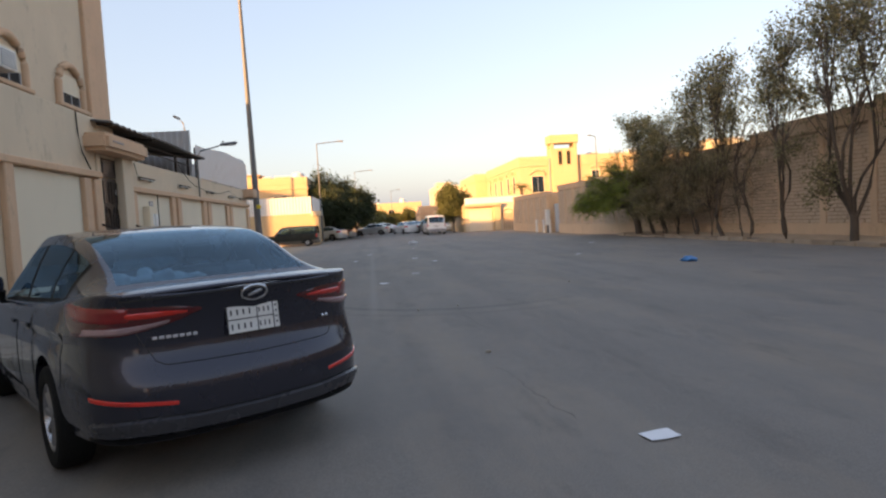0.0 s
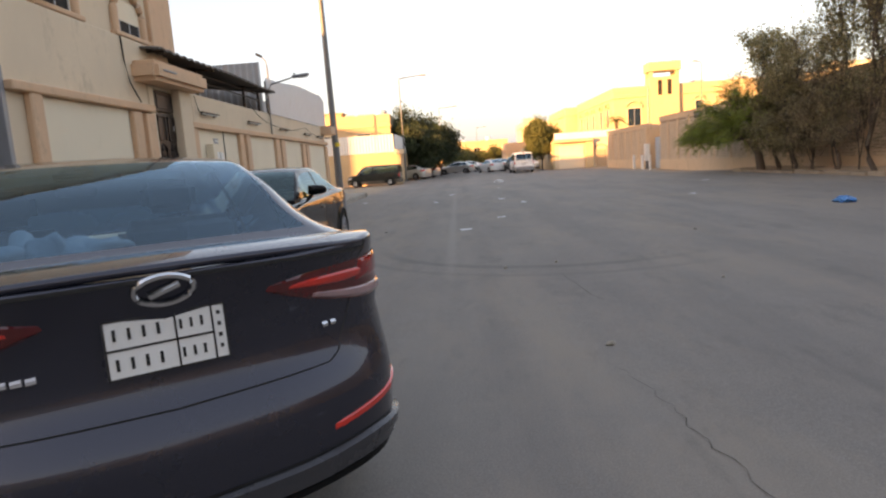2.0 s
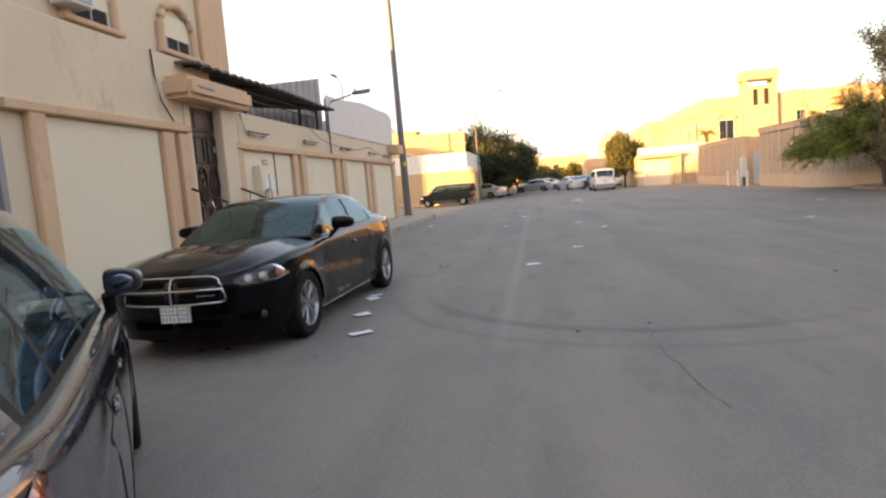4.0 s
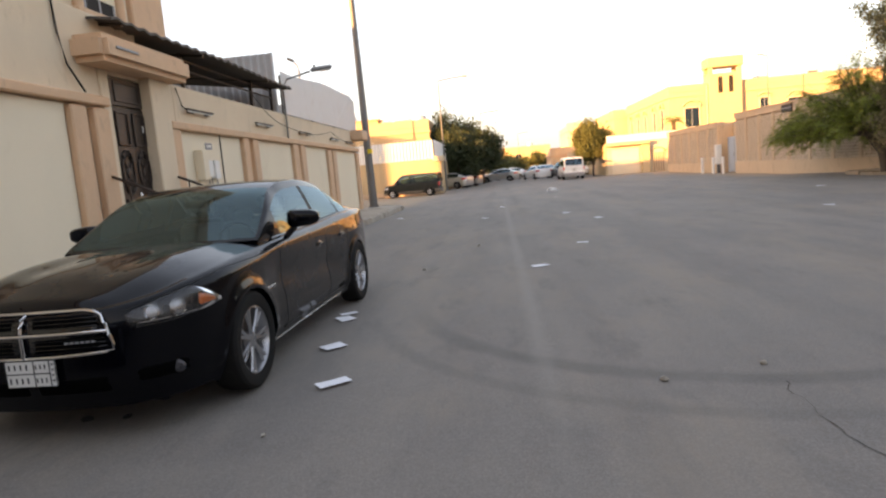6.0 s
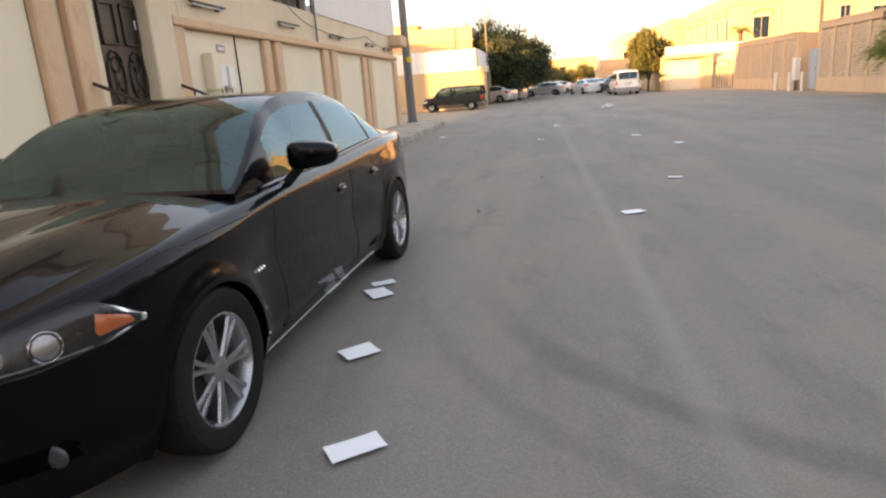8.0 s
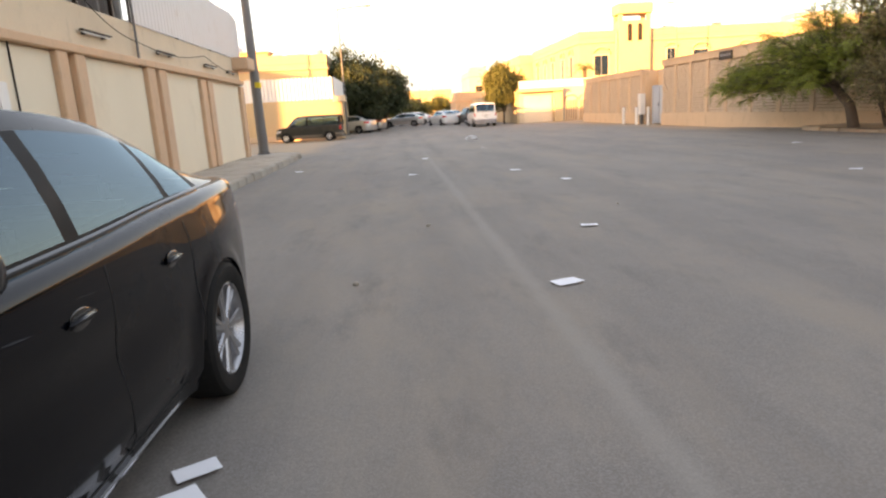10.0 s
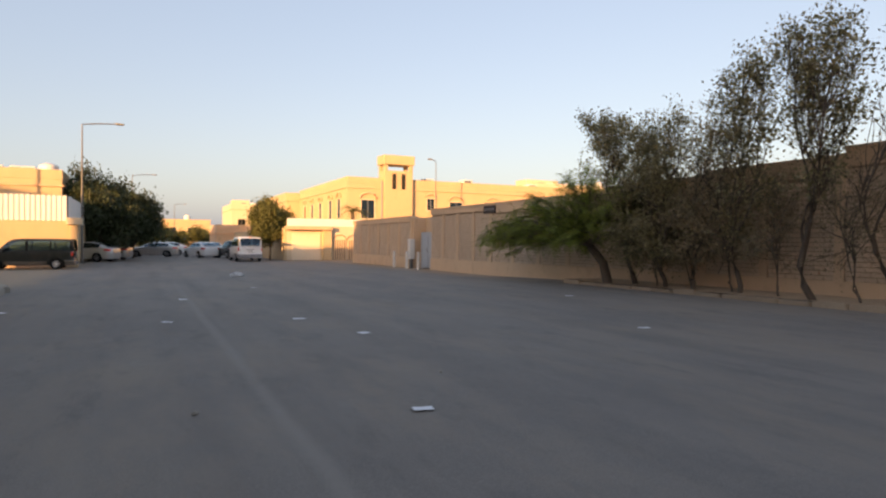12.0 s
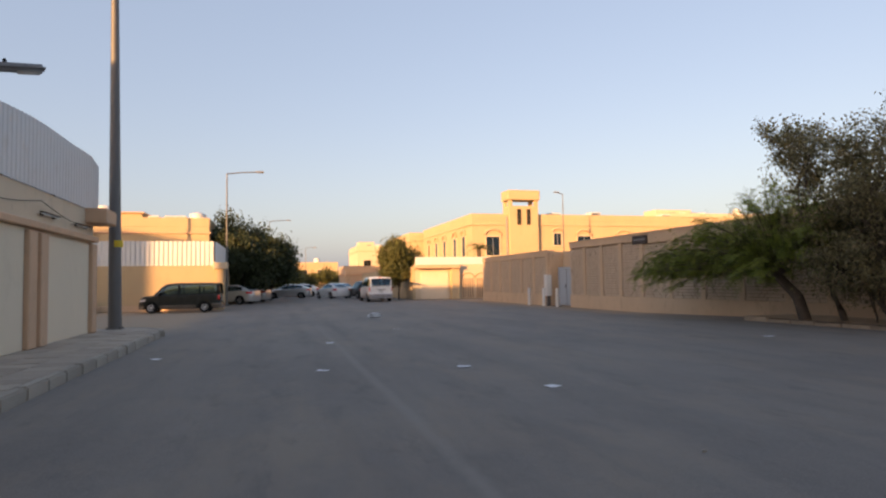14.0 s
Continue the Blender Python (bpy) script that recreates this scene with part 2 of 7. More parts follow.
KERBC = surface("kerb_concrete", (0.44, 0.39, 0.325), 0.9, grain=40, stain=1.5, vary=0.2, dirt=(0.22, 0.18, 0.15), bump=0.5, dist=0.008, each=0.2)
PAVER = surface("dusty_paving", (0.47, 0.395, 0.32), 0.9, grain=45, stain=1.8, vary=0.2, dirt=(0.24, 0.19, 0.15), bump=0.5, dist=0.006, each=0.25)
SAND = surface("sandy_verge", (0.47, 0.345, 0.23), 0.95, grain=30, stain=1.3, vary=0.25, dirt=(0.2, 0.15, 0.1), bump=0.9, dist=0.02)
SHEET = surface("painted_sheet_metal", (0.52, 0.53, 0.54), 0.5, 0.25, grain=30, stain=0.9, vary=0.10, dirt=(0.40, 0.36, 0.32), bump=0.08, streak=True)
WHITESHEET = surface("white_sheet_metal", (0.74, 0.74, 0.72), 0.5, 0.1, grain=30, stain=0.9, vary=0.08, bump=0.08, streak=True)
AWNING = surface("dark_awning_sheet", (0.09, 0.075, 0.065), 0.7, 0.2, grain=30, stain=1.0, vary=0.25, bump=0.2)
IRON = surface("dark_bronze_iron", (0.055, 0.038, 0.030), 0.45, 0.5, grain=60, stain=3.0, vary=0.3, bump=0.2)
STEEL = surface("galvanised_steel", (0.17, 0.165, 0.16), 0.55, 0.4, grain=40, stain=2.0, vary=0.15, bump=0.1)
GREY = surface("grey_painted_metal", (0.26, 0.26, 0.27), 0.5, 0.2, grain=40, stain=2.0, vary=0.15, bump=0.1)
WHITEP = surface("white_plastic", (0.72, 0.71, 0.68), 0.45, grain=40, stain=3.0, vary=0.08, bump=0.05)
BLUEDOOR = surface("pale_blue_door_paint", (0.42, 0.48, 0.54), 0.55, 0.1, grain=40, stain=1.4, vary=0.1, bump=0.1, streak=True)
# near-black that stands in for the shade inside windows and slits
OPENING_SHADE = surface("painted_opening_shade", (0.02, 0.018, 0.016), 0.9, grain=20, stain=1.0, vary=0.2, bump=0.0)
BARK = surface("grey_brown_bark", (0.115, 0.085, 0.062), 0.95, grain=28, stain=5.0, vary=0.35, bump=1.0, dist=0.02)
PAPER = surface("white_paper", (0.78, 0.78, 0.80), 0.75, grain=30, stain=6.0, vary=0.04, bump=0.1, dist=0.003)
BLUEBAG = surface("blue_plastic_bag", (0.05, 0.28, 0.62), 0.35, grain=25, stain=8.0, vary=0.2, bump=0.6, dist=0.01)
LEAF_OLIVE = foliage("olive_leaves", (0.21, 0.19, 0.095), 0.5, 0.35)
LEAF_DRY = foliage("dusty_leaves", (0.24, 0.20, 0.12), 0.5, 0.35)
LEAF_GREEN = foliage("acacia_leaves", (0.19, 0.25, 0.040), 0.45, 0.4)
LEAF_DARK = foliage("dense_dark_leaves", (0.034, 0.050, 0.018))
LEAF_SUN = foliage("round_tree_leaves", (0.085, 0.095, 0.025))
GREY_PAINT = paint("graphite_car_paint", (0.031, 0.032, 0.046), 0.6, 0.22, dusty=0.010, ior=1.48)
SATIN = surface("satin_grey_plastic", (0.062, 0.062, 0.070), 0.27, 0.3, grain=80, stain=5.0, vary=0.15, bump=0.05)
BLACK_PAINT = paint("black_car_paint", (0.0008, 0.0011, 0.0024), 0.0, 0.3, dusty=0.001, coat=1.0, ior=1.27)
WHITE_PAINT = paint("white_car_paint", (0.72, 0.72, 0.71), 0.0, 0.3, dusty=0.10)
SILVER_PAINT = paint("silver_car_paint", (0.50, 0.49, 0.47), 0.6, 0.3)
GREEN_PAINT = paint("dark_green_van_paint", (0.012, 0.015, 0.013), 0.2, 0.35, dusty=0.08)
BEIGE_PAINT = paint("beige_lower_paint", (0.12, 0.10, 0.08), 0.3, 0.35, dusty=0.2)
# the bluish sheen colours put the sky's blue into the reflections
GLASS = glass("tinted_glass", (0.55, 0.82, 0.98), 0.80, 0.008, 1.60, (0.55, 0.82, 1.0))
DARKGLASS = glass("dark_tinted_glass", (0.55, 0.86, 0.95), 0.42, 0.006, 1.75, (0.62, 0.86, 1.0))
# teal film colour stands in for bright sky reflected in the windscreen
SCREEN = glass("windscreen_glass", (0.50, 0.86, 0.84), 0.62, 0.035, 1.50, (0.62, 0.90, 0.95), (0.26, 0.34, 0.31))
LENS = glass("clear_lens", (0.95, 0.95, 0.95), 0.95, 0.008, 1.3)
RUBBER = surface("tyre_rubber", (0.014, 0.0135, 0.013), 0.8, grain=60, stain=8.0, vary=0.3, dirt=(0.030, 0.027, 0.023), bump=0.3, dist=0.003, spec=0.15)
BLACKP = surface("black_plastic", (0.006, 0.006, 0.0065), 0.55, grain=120, stain=5.0, vary=0.2, bump=0.15, dist=0.002, spec=0.15)
GLOSSBLACK = surface("gloss_black_trim", (0.003, 0.003, 0.0035), 0.15, grain=80, stain=5.0, vary=0.2, bump=0.0, coat=0.6)
ALLOY = surface("alloy", (0.40, 0.40, 0.41), 0.30, 0.9, grain=70, stain=6.0, vary=0.15, bump=0.05)
LAMPBOWL = surface("lamp_reflector", (0.05, 0.05, 0.053), 0.25, 0.7, grain=50, stain=14.0, vary=0.4, bump=0.0)
MIRROR = surface("dim_mirror", (0.22, 0.23, 0.25), 0.06, 1.0, grain=40, stain=6.0, vary=0.05, bump=0.0)
MORTAR = surface("sandy_mortar", (0.37, 0.26, 0.17), 0.95, grain=40, stain=2.0, vary=0.2, bump=0.4)
CHROME = surface("chrome", (0.70, 0.70, 0.71), 0.12, 1.0, grain=40, stain=6.0, vary=0.06, bump=0.0)
PINKLENS = surface("pale_lamp_lens", (0.42, 0.26, 0.26), 0.15, 0.2, grain=60, stain=9.0, vary=0.3, bump=0.0, coat=0.8)
# near-black that paints the shade inside intakes onto a closed shell
INTAKE_SHADE = surface("painted_intake_shade", (0.002, 0.002, 0.002), 0.95, grain=60, stain=6.0, vary=0.3, bump=0.0, spec=0.03)
REDLENS = surface("red_lamp_lens", (0.34, 0.010, 0.010), 0.12, grain=60, stain=9.0, vary=0.35, bump=0.0, coat=1.0)
BRIGHTRED = surface("bright_red_reflector", (0.75, 0.035, 0.02), 0.2, grain=90, stain=9.0, vary=0.2, bump=0.0, coat=0.8)
DARKRED = surface("deep_red_lens", (0.11, 0.005, 0.006), 0.1, grain=60, stain=9.0, vary=0.3, bump=0.0, coat=1.0)
AMBER = surface("amber_lens", (0.62, 0.13, 0.03), 0.2, grain=60, stain=9.0, vary=0.25, bump=0.0, coat=0.8)
WHITELENS = surface("white_lamp_lens", (0.62, 0.60, 0.60), 0.15, 0.3, grain=60, stain=9.0, vary=0.25, bump=0.0, coat=0.8)
PLATE = surface("number_plate_white", (0.70, 0.69, 0.66), 0.4, grain=60, stain=6.0, vary=0.06, bump=0.05)
INK = surface("plate_ink", (0.008, 0.008, 0.008), 0.5, grain=60, stain=6.0, vary=0.1, bump=0.0)
SEATC = surface("grey_seat_cloth", (0.10, 0.10, 0.105), 0.9, grain=80, stain=6.0, vary=0.2, bump=0.3)
CLOTH = surface("white_cloth", (0.66, 0.66, 0.65), 0.9, grain=30, stain=6.0, vary=0.12, bump=0.6, dist=0.01)
CRACK = surface("crack_dirt", (0.045, 0.040, 0.036), 0.95, grain=60, stain=6.0, vary=0.3, bump=0.0, spec=0.1)
YELLOWP = surface("yellow_sticker", (0.75, 0.55, 0.03), 0.5, grain=60, stain=6.0, vary=0.1, bump=0.0)


# ---- mesh helpers ----
def finish(me, mat, smooth=0):
    me.materials.append(mat)
    if smooth:
        me.shade_smooth()
        me.set_sharp_from_angle(angle=radians(smooth))
    return me


def part(name, bm, mat, parent=None, label="", smooth=0):
    """One bmesh as one mesh object, under a thing or a part."""
    bmesh.ops.recalc_face_normals(bm, faces=bm.faces)
    me = bpy.data.meshes.new(name)
    bm.to_mesh(me)
    bm.free()
    ob = new(name, finish(me, mat, smooth))
    if parent:
        ob.parent = parent
    return tagged(ob, label)


def raw(name, verts, faces, mat, parent=None, label="", smooth=0):
    me = bpy.data.meshes.new(name)
    me.from_pydata([tuple(v) for v in verts], [], [tuple(f) for f in faces])
    me.validate()
    ob = new(name, finish(me, mat, smooth))
    if parent:
        ob.parent = parent
    return tagged(ob, label)


def thing(name, label="", category="", group="", kind="", m=None):
    ob = tagged(new(name), label, category, group, kind)
    ob.empty_display_size = 0.2
    if m is not None:
        ob.matrix_basis = m
    return ob


def block(bm, x0, x1, y0, y1, z0, z1, bevel=0.0, seg=1, m=None):
    t = Matrix.Translation(((x0 + x1) / 2, (y0 + y1) / 2, (z0 + z1) / 2)) @ Matrix.Diagonal((x1 - x0, y1 - y0, z1 - z0, 1))
    vs = bmesh.ops.create_cube(bm, size=1, matrix=t if m is None else m @ t)["verts"]
    if bevel:
        es = list({e for v in vs for e in v.link_edges})
        bmesh.ops.bevel(bm, geom=es, offset=bevel, segments=seg, affect="EDGES", clamp_overlap=True)


def box(name, x0, x1, y0, y1, z0, z1, mat, parent=None, label="", bevel=0.012, seg=1, smooth=0):
    bm = bmesh.new()
    block(bm, x0, x1, y0, y1, z0, z1, bevel, seg)
    return part(name, bm, mat, parent, label, smooth)


def tube(bm, pts, r0, r1=None, sides=8):
    """A tapered tube through points."""
    r1 = r0 if r1 is None else r1
    rings, k = [], len(pts)
    for i, p in enumerate(pts):
        p = Vector(p)
        d = (Vector(pts[min(i + 1, k - 1)]) - Vector(pts[max(i - 1, 0)])).normalized()
        a = d.orthogonal().normalized() if abs(d.z) < 0.95 else Vector((1, 0, 0)).cross(d).normalized()
        b = d.cross(a)
        r = r0 + (r1 - r0) * i / max(1, k - 1)
        rings.append([bm.verts.new(p + (a * math.cos(t) + b * math.sin(t)) * r) for t in [2 * math.pi * j / sides for j in range(sides)]])
    for u, v in zip(rings, rings[1:]):
        for j in range(sides):
            bm.faces.new((u[j], u[(j + 1) % sides], v[(j + 1) % sides], v[j]))
    bm.faces.new(rings[0][::-1])
    bm.faces.new(rings[-1])


def pipe(name, pts, r, mat, parent=None, label="", r1=None, sides=8):
    bm = bmesh.new()
    tube(bm, pts, r, r1, sides)
    return part(name, bm, mat, parent, label, 40)


def lathe(bm, prof, sides=32, m=None):
    """A ring of revolution about x; prof: (x, radius)."""
    m = m or Matrix()
    rings = [[bm.verts.new(m @ Vector((x, r * math.cos(t), r * math.sin(t)))) for t in [2 * math.pi * j / sides for j in range(sides)]] for x, r in prof]
    for u, v in zip(rings, rings[1:]):
        for j in range(sides):
            bm.faces.new((u[j], u[(j + 1) % sides], v[(j + 1) % sides], v[j]))
    return rings


def curve_of(pts):
    """A smooth function through (x, y) points, without overshoot."""
    xs, ys = np.array([p[0] for p in pts], float), np.array([p[1] for p in pts], float)
    h, d = np.diff(xs), np.diff(ys) / np.diff(xs)
    t = np.zeros(len(xs))
    t[0], t[-1] = d[0], d[-1]
    for i in range(1, len(xs) - 1):
        t[i] = 0 if d[i - 1] * d[i] <= 0 else 2 * d[i - 1] * d[i] / (d[i - 1] + d[i])

    def f(x):
        x = min(max(x, xs[0]), xs[-1])
        i = min(int(np.searchsorted(xs, x, "right")) - 1, len(h) - 1)
        s = (x - xs[i]) / h[i]
        return float(ys[i] * (1 + 2 * s) * (1 - s) ** 2 + t[i] * h[i] * s * (1 - s) ** 2 + ys[i + 1] * s * s * (3 - 2 * s) - t[i + 1] * h[i] * s * s * (1 - s))
    return f


# ---- cars ----
class Car:
    """A car body: a shell wrapped round a plan outline, decks above it, and a greenhouse. x right, y ahead, origin under the rear axle."""

    def __init__(self, plan, top, sill, inset, arches, roof, topw, crown, windows, screens, fine=120, shoulder=0.012, roll=((0, 0.04), (1, 0.04)), flare=0.0, ridge=None):
        self.inset, self.sill, self.arches, self.shoulder, self.flare = inset, sill, arches, shoulder, flare
        self.roll, self.ridge = curve_of(roll), ridge or (lambda x, y: 0.0)
        self.top = curve_of(top)
        pts, k = [], len(plan)
        for i in range(k - 1):
            p0, p1, p2, p3 = (Vector(plan[max(i - 1, 0)]), Vector(plan[i]), Vector(plan[i + 1]), Vector(plan[min(i + 2, k - 1)]))
            for s in [j / 24 for j in range(24)]:
                pts.append(0.5 * ((2 * p1) + (p2 - p0) * s + (2 * p0 - 5 * p1 + 4 * p2 - p3) * s * s + (3 * p1 - p0 - 3 * p2 + p3) * s ** 3))
        pts.append(Vector(plan[-1]))
        self.px, self.py = np.array([max(0.0, p.x) for p in pts]), np.array([p.y for p in pts])
        self.arc = np.concatenate([[0], np.cumsum(np.hypot(np.diff(self.px), np.diff(self.py)))])
        self.long = float(self.arc[-1])
        self.roof, self.topw, self.crown, self.windows, self.screens, self.fine = curve_of(roof), curve_of(topw), curve_of(crown), windows, screens, fine
        self.y0, self.y1 = roof[0][0], roof[-1][0]

    def at_y(self, y):
        """The outline's length at which its flank passes y."""
        lo = int(np.argmax(self.px > 0.7 * self.px.max()))
        hi = len(self.px) - 1 - int(np.argmax(self.px[::-1] > 0.7 * self.px.max()))
        return float(np.interp(y, self.py[lo:hi + 1], self.arc[lo:hi + 1]))

    def at_x(self, x, front):
        n = int(np.argmax(self.px))
        if front:
            return float(np.interp(-x, -self.px[n:], self.arc[n:]))
        return float(np.interp(x, self.px[:n + 1], self.arc[:n + 1]))

    def plan(self, a):
        x, y = float(np.interp(a, self.arc, self.px)), float(np.interp(a, self.arc, self.py))
        b, c = max(0, a - 0.02), min(self.long, a + 0.02)
        dx = float(np.interp(c, self.arc, self.px) - np.interp(b, self.arc, self.px))
        dy = float(np.interp(c, self.arc, self.py) - np.interp(b, self.arc, self.py))
        q = math.hypot(dx, dy) or 1
        nx, ny = dy / q, -dx / q
        if a < 0.01:
            nx, ny = 0, -1
        if a > self.long - 0.01:
            nx, ny = 0, 1
        return x, y, nx, ny

    def on(self, a, z, out=0.0, side=1):
        x, y, nx, ny = self.plan(a)
        r = self.roll(y)
        e = min(1.0, max(0.0, (z - self.top(y) + r) / r))
        d = out - self.inset(y, z, ny) - r * (1 - math.sqrt(1 - e * e))
        if self.flare and x > 0.6:
            d += sum(self.flare * math.exp(-((math.hypot(y - yc, z - 0.33) - ra) / 0.06) ** 2) for yc, ra in self.arches)
        return Vector((side * max(0.0, x + nx * d), y + ny * d, z))

    def low(self, a):
        x, y, _, _ = self.plan(a)
        z = self.sill(y)
        for yc, r in self.arches:
            if abs(y - yc) < r and x > 0.6:
                z = max(z, 0.33 + math.sqrt(r * r - (y - yc) ** 2) * 0.98)
        return z

    def build(self, paint_mat, glass_mat, owner, name="body"):
        samples = set(np.linspace(0, self.long, self.fine).round(4))
        for yc, r in self.arches:
            for t in np.linspace(0, math.pi, 19):
                samples.add(round(self.at_y(yc + r * 0.999 * math.cos(t)), 4))
        samples = sorted(samples)
        rows = 16
        verts, faces = [], []

        def grid(lines, flip=False):
            base, w = len(verts), len(lines[0])
            for line in lines:
                verts.extend(line)
            for i in range(len(lines) - 1):
                for j in range(w - 1):
                    f = (base + i * w + j, base + (i + 1) * w + j, base + (i + 1) * w + j + 1, base + i * w + j + 1)
                    faces.append(f[::-1] if flip else f)
        tops = []
        for side in (1, -1):
            lines = []
            for a in samples:
                lo, hi = self.low(a), self.top(self.plan(a)[1])
                line = [self.on(a, lo, -0.07, side)]
                r = self.roll(self.plan(a)[1])
                line += [self.on(a, lo + (hi - r - lo) * j / rows, 0, side) for j in range(rows)]
                line += [self.on(a, hi - r + r * math.sin(math.pi / 2 * j / 7), 0, side) for j in range(8)]
                lines.append(line)
            grid(lines, side < 0)
            tops.append([line[-1] for line in lines])
        lines = []
        for r, l_ in zip(*tops):
            c = self.crown(r.y)
            lines.append([Vector((r.x * u, r.y, r.z + c * (1 - abs(u) ** 2.2) * min(1.0, r.x / 0.5) + self.ridge(r.x * u, r.y))) for u in [1 - j / 16 for j in range(33)]])
        first = len(faces)
        grid(lines, True)
        # open the deck under the cabin
        inside = lambda f: self.y0 + 0.12 < sum(verts[i].y for i in f) / 4 < self.y1 - 0.22 and max(abs(verts[i].x) for i in f) < 0.72
        faces[first:] = [f for f in faces[first:] if not inside(f)]
        # greenhouse
        ys = set(np.linspace(self.y0, self.y1, 44).round(4))
        for a, b in self.windows + self.screens:
            ys |= {round(a, 4), round(b, 4)}
        ys = sorted(ys)
        hs = [0.0, 0.06, 0.30, 0.60, 0.86, 0.95]
        us = [1.0, 0.97, 0.935, 0.7, 0.45, 0.2, 0, -0.2, -0.45, -0.7, -0.935, -0.97, -1.0]
        flank = {1: [], -1: []}
        lid = []
        for y in ys:
            a = self.at_y(y)
            p = self.on(a, self.top(y))
            wb, zb = p.x - self.shoulder, p.z - 0.002
            zc = max(self.roof(y), zb + 0.002)
            wt = min(self.topw(y), wb)
            zr = zb + (zc - zb) * 0.93
            for side in (1, -1):
                flank[side].append([Vector((side * (wb + (wt - wb) * h + 0.022 * math.sin(math.pi * h) * min(1, (zc - zb) / 0.3)), y, zb + (zr - zb) * h)) for h in hs]
                                   + [Vector((side * (wt - 0.012), y, zr + (zc - zr) * 0.18))])
            lid.append([Vector(((wt - 0.012) * u, y, zr + (zc - zr) * (0.18 + 0.82 * (1 - abs(u) ** 2.6)))) for u in us])
        panes = {}

        def put(key, quad):
            panes.setdefault(key, []).append(quad)
        for side in (1, -1):
            f = flank[side]
            for i in range(len(ys) - 1):
                mid = (ys[i] + ys[i + 1]) / 2
                win = next((k for k, (a, b) in enumerate(self.windows) if a < mid < b), None)
                for j in range(len(hs)):
                    q = [f[i][j], f[i + 1][j], f[i + 1][j + 1], f[i][j + 1]]
                    q = q if side > 0 else q[::-1]
                    band = self.windows[0][0] - 0.04 < mid < self.windows[-1][1] + 0.03 and 0 <= j <= 3
                    put(("side_window", side, win) if win is not None and 1 <= j <= 3 else ("window_surround", side, 0) if band else ("body", 0, 0), q)
        for i in range(len(ys) - 1):
            mid = (ys[i] + ys[i + 1]) / 2
            scr = next((k for k, (a, b) in enumerate(self.screens) if a < mid < b), None)
            for j in range(len(us) - 1):
                q = [lid[i][j], lid[i + 1][j], lid[i + 1][j + 1], lid[i][j + 1]]
                put((("rear_window", "windshield")[scr], 0, 0) if scr is not None and 1 <= j <= len(us) - 3 else ("body", 0, 0), q)
        for q in panes.pop(("body", 0, 0)):
            b = len(verts)
            verts.extend(q)
            faces.append((b, b + 1, b + 2, b + 3))
        body = raw(name, verts, faces, paint_mat, owner)
        bm = bmesh.new()
        bm.from_mesh(body.data)
        bmesh.ops.remove_doubles(bm, verts=bm.verts, dist=0.0006)
        bmesh.ops.dissolve_degenerate(bm, dist=0.0005, edges=bm.edges)
        bmesh.ops.recalc_face_normals(bm, faces=bm.faces)
        bm.to_mesh(body.data)
        bm.free()
        body.data.shade_smooth()
        body.data.set_sharp_from_angle(angle=radians(38))
        for (key, side, k), qs in panes.items():
            vs, fs = [], []
            for q in qs:
                fs.append(tuple(range(len(vs), len(vs) + 4)))
                vs.extend(q)
            bm = bmesh.new()
            me = bpy.data.meshes.new("tmp")
            me.from_pydata([tuple(v) for v in vs], [], fs)
            bm.from_mesh(me)
            bpy.data.meshes.remove(me)
            bmesh.ops.remove_doubles(bm, verts=bm.verts, dist=0.0006)
            part(key, bm, BLACKP if key == "window_surround" else SCREEN if key == "windshield" else glass_mat, owner, "", 60).visible_shadow = key == "window_surround"
        return body

    def patch(self, name, mat, owner, corners, out=0.004, side=1, label="", n=10, thick=0.012):
        """A piece that follows the shell: corners are four (a, z), in turn."""
        m = max(3, n // 2)
        (a0, z0), (a1, z1), (a2, z2), (a3, z3) = corners
        vs, fs = [], []
        for i in range(n + 1):
            u = i / n
            for j in range(m + 1):
                v = j / m
                a = (a0 * (1 - u) + a1 * u) * (1 - v) + (a3 * (1 - u) + a2 * u) * v
                z = (z0 * (1 - u) + z1 * u) * (1 - v) + (z3 * (1 - u) + z2 * u) * v
                rim = i in (0, n) or j in (0, m)
                vs.append(self.on(abs(a), z, out - (thick if rim else 0), side if a >= 0 else -side))
        for i in range(n):
            for j in range(m):
                b = i * (m + 1) + j
                f = (b, b + m + 1, b + m + 2, b + 1)
                fs.append(f if side > 0 else f[::-1])
        return raw(name, vs, fs, mat, owner, label, 40)

    def strip(self, name, mat, owner, lower, upper, out=0.006, side=1, label="", n=28, m=6, thick=0.010):
        """A curved piece of the shell between two smooth edges, each a run of (a, z)."""
        def edge(run):
            k = len(run) - 1
            return curve_of([(i / k, p[0]) for i, p in enumerate(run)]), curve_of([(i / k, p[1]) for i, p in enumerate(run)])
        (la, lz), (ua, uz) = edge(lower), edge(upper)
        vs, fs = [], []
        for i in range(n + 1):
            t = i / n
            for j in range(m + 1):
                v = j / m
                rim = (i == 0 and lower[0][0] > 0) or i == n or j in (0, m)
                vs.append(self.on(la(t) * (1 - v) + ua(t) * v, lz(t) * (1 - v) + uz(t) * v, out - (thick if rim else 0), side))
        for i in range(n):
            for j in range(m):
                b = i * (m + 1) + j
                f = (b, b + m + 1, b + m + 2, b + 1)
                fs.append(f if side > 0 else f[::-1])
        return raw(name, vs, fs, mat, owner, label, 40)

